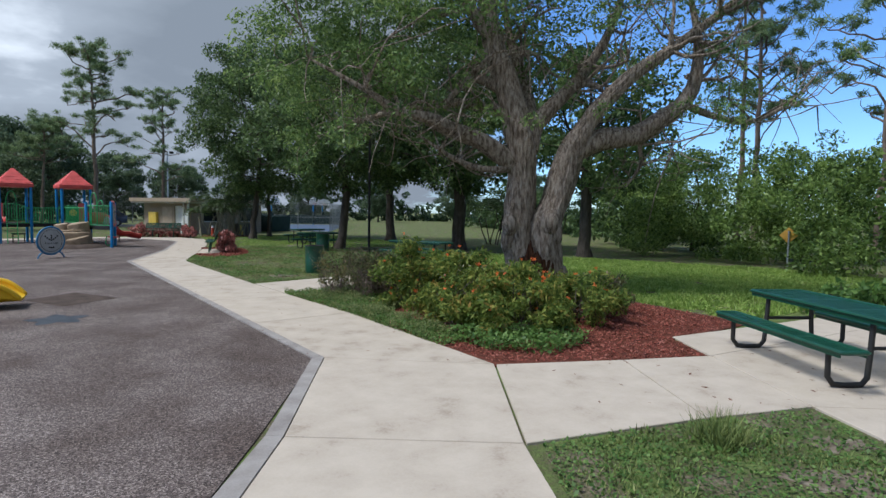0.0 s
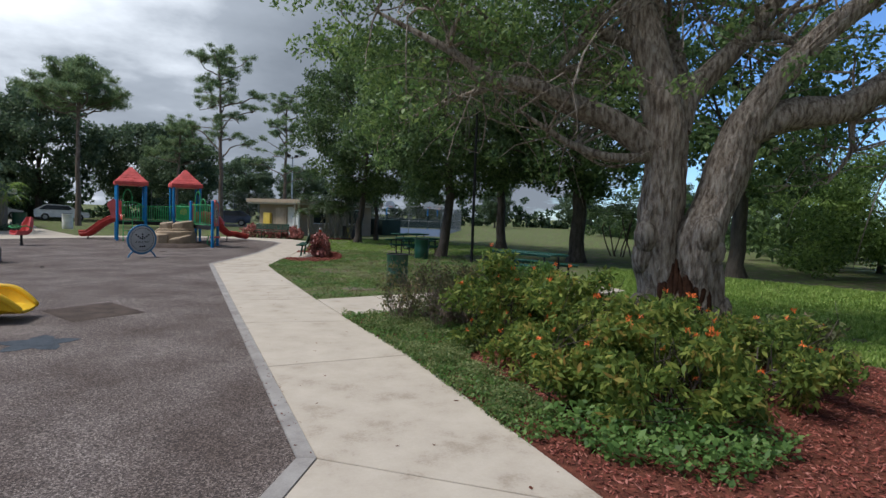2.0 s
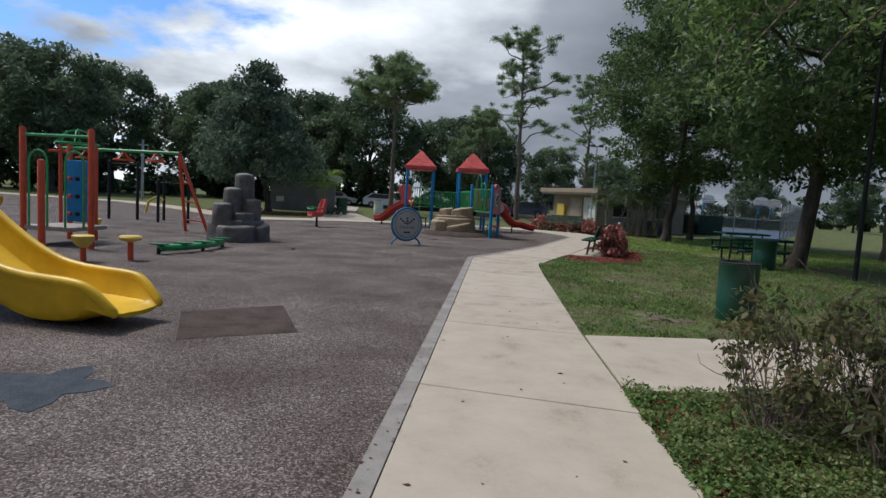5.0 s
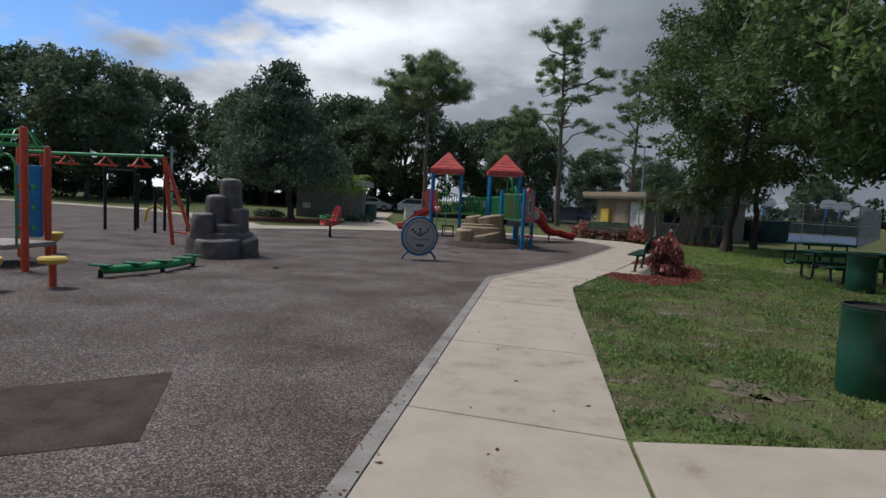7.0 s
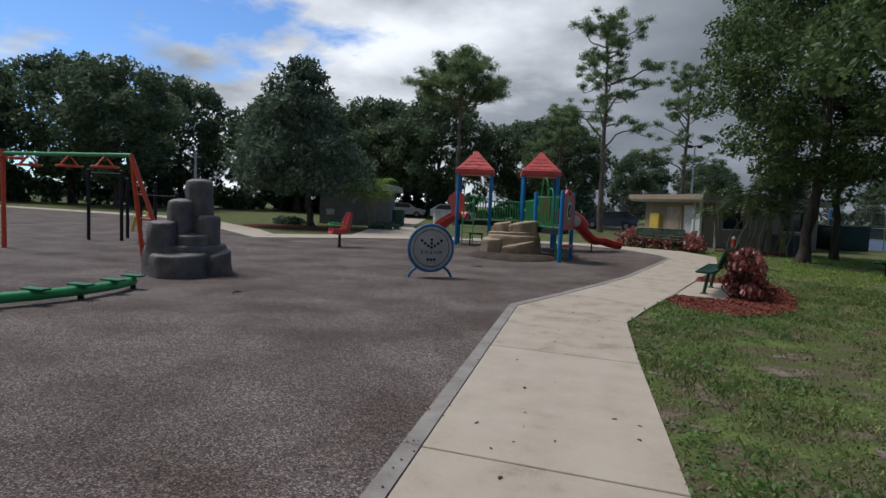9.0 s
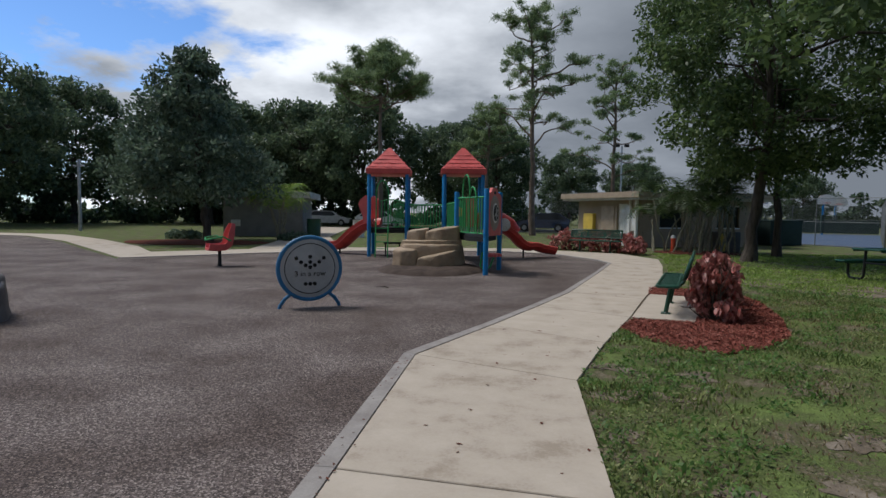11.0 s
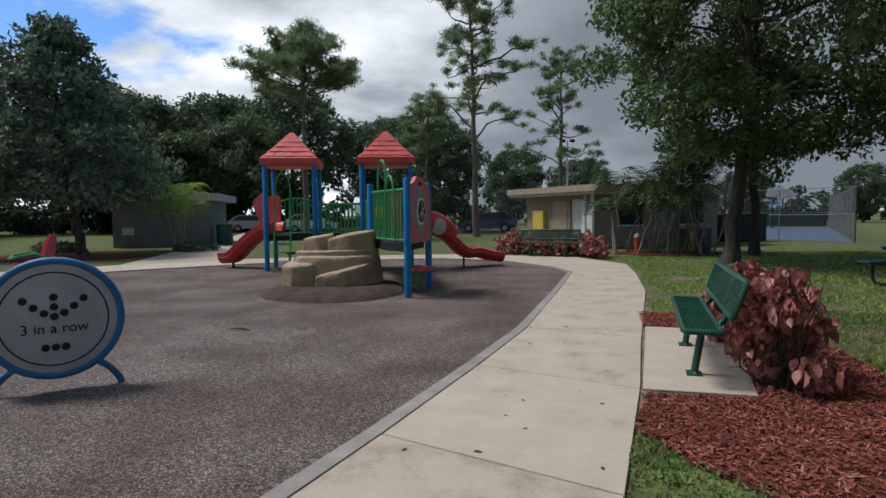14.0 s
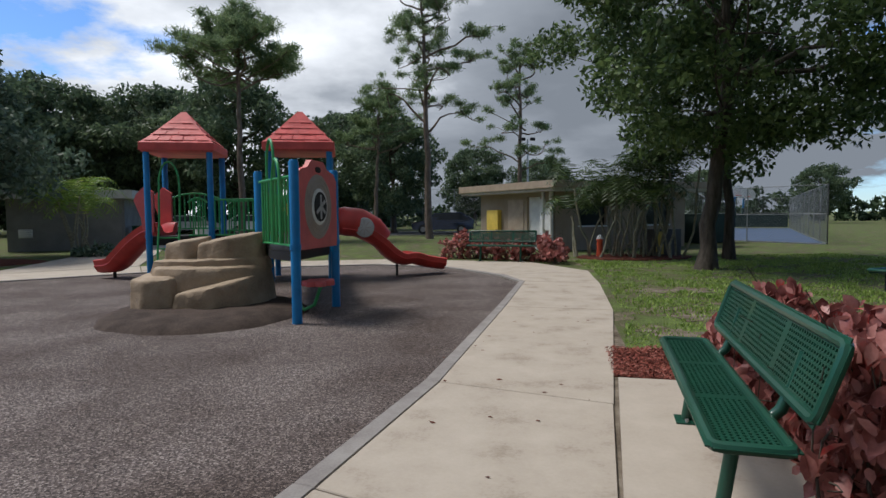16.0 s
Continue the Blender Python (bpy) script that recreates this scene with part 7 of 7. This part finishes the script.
CANE = material("palm canes", [(0.3, (0.16, 0.15, 0.10)), (0.7, (0.30, 0.28, 0.20))], 5, 5, 0.8, stretch=(1, 1, 3))
frond_palm((-10.6, 34.0), "bright green clumping palm beside the grey building", 9, 2.3, 1.35, 121, FROND, CANE)
# darker copy of the frond colour, with the shade on these palms painted in
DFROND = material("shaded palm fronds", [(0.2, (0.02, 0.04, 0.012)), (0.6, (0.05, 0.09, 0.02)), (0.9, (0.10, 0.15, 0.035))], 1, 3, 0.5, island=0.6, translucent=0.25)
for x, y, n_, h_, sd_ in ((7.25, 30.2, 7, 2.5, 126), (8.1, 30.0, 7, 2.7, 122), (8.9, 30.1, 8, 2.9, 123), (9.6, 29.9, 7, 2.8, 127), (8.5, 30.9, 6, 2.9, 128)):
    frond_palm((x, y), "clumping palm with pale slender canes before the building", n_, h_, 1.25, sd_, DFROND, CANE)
ring = [(8.35 + 1.75 * math.cos(a) * (1 + 0.06 * math.sin(3 * a)), 30.0 + 1.15 * math.sin(a)) for a in (6.2832 * i / 28 for i in range(28))]
tagged(part("mulch_bed", Geo().prism(ring, -0.05, 0.03, inset=0.02), MULCHBED, smooth=False), "round mulch bed under the clumping palms", "mulch bed", kind="structure")
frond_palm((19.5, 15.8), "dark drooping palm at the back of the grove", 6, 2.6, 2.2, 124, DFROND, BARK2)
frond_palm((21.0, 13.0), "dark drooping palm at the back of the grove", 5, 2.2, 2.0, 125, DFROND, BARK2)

# ---- courts, fences, hoops, lamp post ----
def fence(name, label, pts, h, mesh_gap=0.16, rails=3):
    t = thing(name, label, "fence", Matrix.Identity(4))
    for (x0, y0), (x1, y1) in zip(pts, pts[1:]):
        L = math.hypot(x1 - x0, y1 - y0)
        n = max(1, int(L / 2.8))
        for i in range(n + 1):
            x, y = x0 + (x1 - x0) * i / n, y0 + (y1 - y0) * i / n
            part("post", Geo().tube([(x, y, 0), (x, y, h)], 0.028, 6), FENCEGREY, t)
        for k in range(rails):
            z = h * (k + 0.02) / (rails - 1)
            part("rail", Geo().tube([(x0, y0, z), (x1, y1, z)], 0.016, 6), FENCEGREY, t)
        g = Geo()
        m = int(L / mesh_gap)
        for i in range(-int(h / mesh_gap), m):
            for up_ in (1, -1):
                s0, s1 = i * mesh_gap, i * mesh_gap + h
                a, b = max(0, s0), min(L, s1)
                if b <= a:
                    continue
                za, zb = (a - s0), (b - s0)
                if up_ < 0:
                    za, zb = h - za, h - zb
                g.tube([(x0 + (x1 - x0) * a / L, y0 + (y1 - y0) * a / L, za), (x0 + (x1 - x0) * b / L, y0 + (y1 - y0) * b / L, zb)], 0.003, 3, cap=False)
        part("wire_mesh", g, FENCEGREY, t, "thin grey chain-link wire")
    return t


fence("court_fence", "tall chain-link fence around the basketball court", [(13.4, 44.6), (18.2, 35.5), (31.1, 58.1), (19.9, 64.1)], 2.4)
fence("tennis_fence", "tall chain-link fence beyond the car park", [(-4.0, 64.0), (16.0, 66.0)], 3.6)
scr = tagged(part("wind_screen", Geo().box((0, 0, 0.65), (12.4, 0.05, 1.1), Matrix.Translation((25.3, 60.7, 0)) @ Matrix.Rotation(radians(-28.2), 4, "Z")), SCREEN, smooth=False), "dark green wind screen on the court fence", "wind screen")
scr2 = thing("dark_green_container", "dark green metal storage container on the lawn", "container", pose(14.35, 38.0, 0, 0, 0, 20) @ Matrix.Diagonal((0.6, 1, 1, 1)))
part("body", Geo().box((0, 0, 0.62), (3.2, 1.6, 1.2), None, 0.04), SCREEN, scr2)
part("lid", Geo().box((0, 0, 1.25), (3.26, 1.66, 0.07), None, 0.02), SCREEN, scr2)


def hoop(x, y, a, label):
    t = thing("basketball_hoop", label, "basketball hoop", pose(x, y, 0, 0, 0, a), "basketball hoops")
    part("pole", Geo().tube([(0, 0, 0), (0, 0, 2.3), (0, -0.3, 2.7), (0, -0.7, 2.85)], 0.08, 10), BLUE, t)
    part("pad", Geo().box((0, -0.02, 0.9), (0.28, 0.28, 1.5), None, 0.04), SCREEN, t, "dark padding round the pole")
    part("backboard", Geo().sweep([(-0.65, -0.25), (0.65, -0.25), (0.7, 0.1), (0.5, 0.45), (0, 0.58), (-0.5, 0.45), (-0.7, 0.1)], [((0, -0.72, 2.75), (1, 0, 0), (0, 0, 1)), ((0, -0.78, 2.75), (1, 0, 0), (0, 0, 1))]), WHITE, t, "white fan-shaped backboard")
    part("rim", Geo().tube([(0.22 * math.cos(k), -1.02 + 0.22 * math.sin(k), 2.62) for k in (6.2832 * i / 16 for i in range(16))], 0.018, 6, closed=True), ORANGE, t)


hoop(26.3, 57.6, -10, "basketball hoop with a white fan backboard on a padded pole")
hoop(29.5, 62.0, -10, "basketball hoop with a white fan backboard on a padded pole")
hoop(21.7, 59.5, 10, "basketball hoop with a white fan backboard on a padded pole")

lp = thing("lamp_post", "slim dark lamp post standing among the trees", "lamp post", Matrix.Translation((9.3, 12.5, 0)))
part("pole", Geo().tube([(0, 0, -0.1), (0, 0, 6.0)], [0.06, 0.045], 10), DARK, lp)
part("head", Geo().lathe([(0.05, 5.98), (0.09, 6.05), (0.12, 6.3), (0.1, 6.42), (0.02, 6.46)], 12), DARK, lp)
ll = thing("floodlight_pole", "tall court floodlight pole far behind", "floodlight", Matrix.Translation((12.5, 72.0, 0)))
part("pole", Geo().tube([(0, 0, 0), (0, 0, 9.0)], [0.12, 0.08], 8), STEEL, ll)
for s in (-0.5, 0.5):
    part("lamp", Geo().box((s, 0, 9.0), (0.5, 0.35, 0.3), None, 0.05), DARK, ll)
up2 = thing("utility_pole", "plain grey pole on the far lawn", "utility pole", Matrix.Translation((-27.0, 40.5, 0)))
part("pole", Geo().tube([(0, 0, -0.1), (0, 0, 4.6)], [0.11, 0.09], 10), STEEL, up2)
part("cross_arm", Geo().box((0, 0, 4.2), (0.8, 0.1, 0.1), None, 0.02), STEEL, up2)

hd = thing("utility_box", "dark air-conditioning cabinet among the palms", "utility box", pose(9.4, 30.6, 0, 0, 0, 10))
part("body", Geo().box((0, 0, 0.42), (0.9, 0.7, 0.85), None, 0.03), paint("brown grey metal", (0.10, 0.09, 0.08), 0.6), hd)
part("side_panel", Geo().box((-0.3, -0.36, 0.42), (0.25, 0.02, 0.7), None, 0.005), PALEYELLOW, hd)
fh = thing("fire_hydrant", "orange hydrant post with a white cap among the palms", "fire hydrant", Matrix.Translation((7.3, 30.2, 0)))
part("barrel", Geo().lathe([(0.12, 0), (0.11, 0.1), (0.09, 0.15), (0.09, 0.5), (0.11, 0.52), (0.1, 0.56)], 14), ORANGE, fh)
part("cap", Geo().lathe([(0.1, 0.56), (0.09, 0.62), (0.04, 0.68), (0.01, 0.7)], 14), WHITE, fh)


def car(m, label, colour):
    t = thing("parked_car", label, "car", m, "parked cars")
    prof = [(-2.2, 0.32), (2.15, 0.32), (2.25, 0.55), (2.15, 0.82), (1.25, 0.98), (0.55, 1.48), (-1.3, 1.55), (-2.05, 1.1), (-2.25, 0.95)]
    g = Geo()
    n = len(prof)
    ws = [(-0.86, 0.97), (-0.9, 1.0), (0.9, 1.0), (0.86, 0.97)]
    vs = [(x * s, y * (1 if z < 1.0 else 0.84), z) for y, s in ws for x, z in prof]
    g.put(vs, [tuple(range(n))[::-1], tuple(range(3 * n, 4 * n))] + [(k * n + i, k * n + (i + 1) % n, (k + 1) * n + (i + 1) % n, (k + 1) * n + i) for k in range(3) for i in range(n)])
    body = part("body", g, colour, t)
    for s in (-1, 1):
        part("side_window", Geo().put([(0.95, s * 0.83, 1.0), (0.5, s * 0.775, 1.42), (-1.25, s * 0.775, 1.47), (-1.85, s * 0.83, 1.05), (0.95, s * 0.79, 1.0), (0.5, s * 0.735, 1.42), (-1.25, s * 0.735, 1.47), (-1.85, s * 0.79, 1.05)],
             [(0, 1, 2, 3), (7, 6, 5, 4), (0, 4, 5, 1), (1, 5, 6, 2), (2, 6, 7, 3), (3, 7, 4, 0)]), GLASS, body, smooth=False)
        part("headlight", Geo().box((2.17, s * 0.65, 0.72), (0.12, 0.3, 0.14), None, 0.03), WHITE, body)
        for x in (-1.35, 1.4):
            w = part("wheel", Geo().lathe([(0.2, -0.1), (0.33, -0.09), (0.34, 0.0), (0.33, 0.09), (0.2, 0.1)], 20, Matrix.Translation((x, s * 0.82, 0.33)) @ RX), BLACK, t)
            part("rim", Geo().lathe([(0.05, -0.11), (0.19, -0.105), (0.2, 0.0), (0.19, 0.105), (0.05, 0.11)], 14, Matrix.Translation((x, s * 0.82, 0.33)) @ RX), STEEL, w)
    return t


car(pose(3.3, 54.5, 0, 0, 0, 170), "dark blue hatchback parked beyond the lawn", paint("dark blue car paint", (0.02, 0.03, 0.06), 0.2, coat=0.6))
car(pose(-11.5, 59.0, 0, 0, 0, 10), "white SUV parked at the end of the walk", paint("white car paint", (0.7, 0.7, 0.7), 0.25, coat=0.5))
car(pose(-17.5, 62.0, 0, 0, 0, 10), "white car parked at the end of the walk", paint("silver car paint", (0.5, 0.5, 0.5), 0.25, coat=0.5))

ds = thing("warning_sign", "yellow diamond sign on a post at the wood's edge", "sign", pose(18.4, -0.7, 0, 0, 0, 120))
part("post", Geo().tube([(0, 0, -0.1), (0, 0, 1.35)], 0.03, 8), STEEL, ds)
part("plate", Geo().box((0, 0, 0), (0.4, 0.012, 0.4), Matrix.Translation((0, -0.04, 1.2)) @ Matrix.Rotation(radians(45), 4, "Y"), 0.004), paint("worn amber sign", (0.5, 0.28, 0.05), 0.5), ds)

for x, y, a, L in ((-4.3, 11.0, 70, 0.2), (-1.4, 17.1, 160, 0.3)):
    st = tagged(part("fallen_twig", Geo().tube([(0, 0, 0.01), (L * 0.3, 0.02, 0.03), (L * 0.6, -0.02, 0.02), (L, 0.03, 0.012)], [0.008, 0.012, 0.01, 0.004], 6).tube([(L * 0.35, 0, 0.025), (L * 0.5, 0.08, 0.03)], [0.009, 0.003], 5), BARK2), "dry dark twig lying on the rubber surface", "twig")
    st.matrix_world = pose(x, y, 0.0, 0, 0, a)
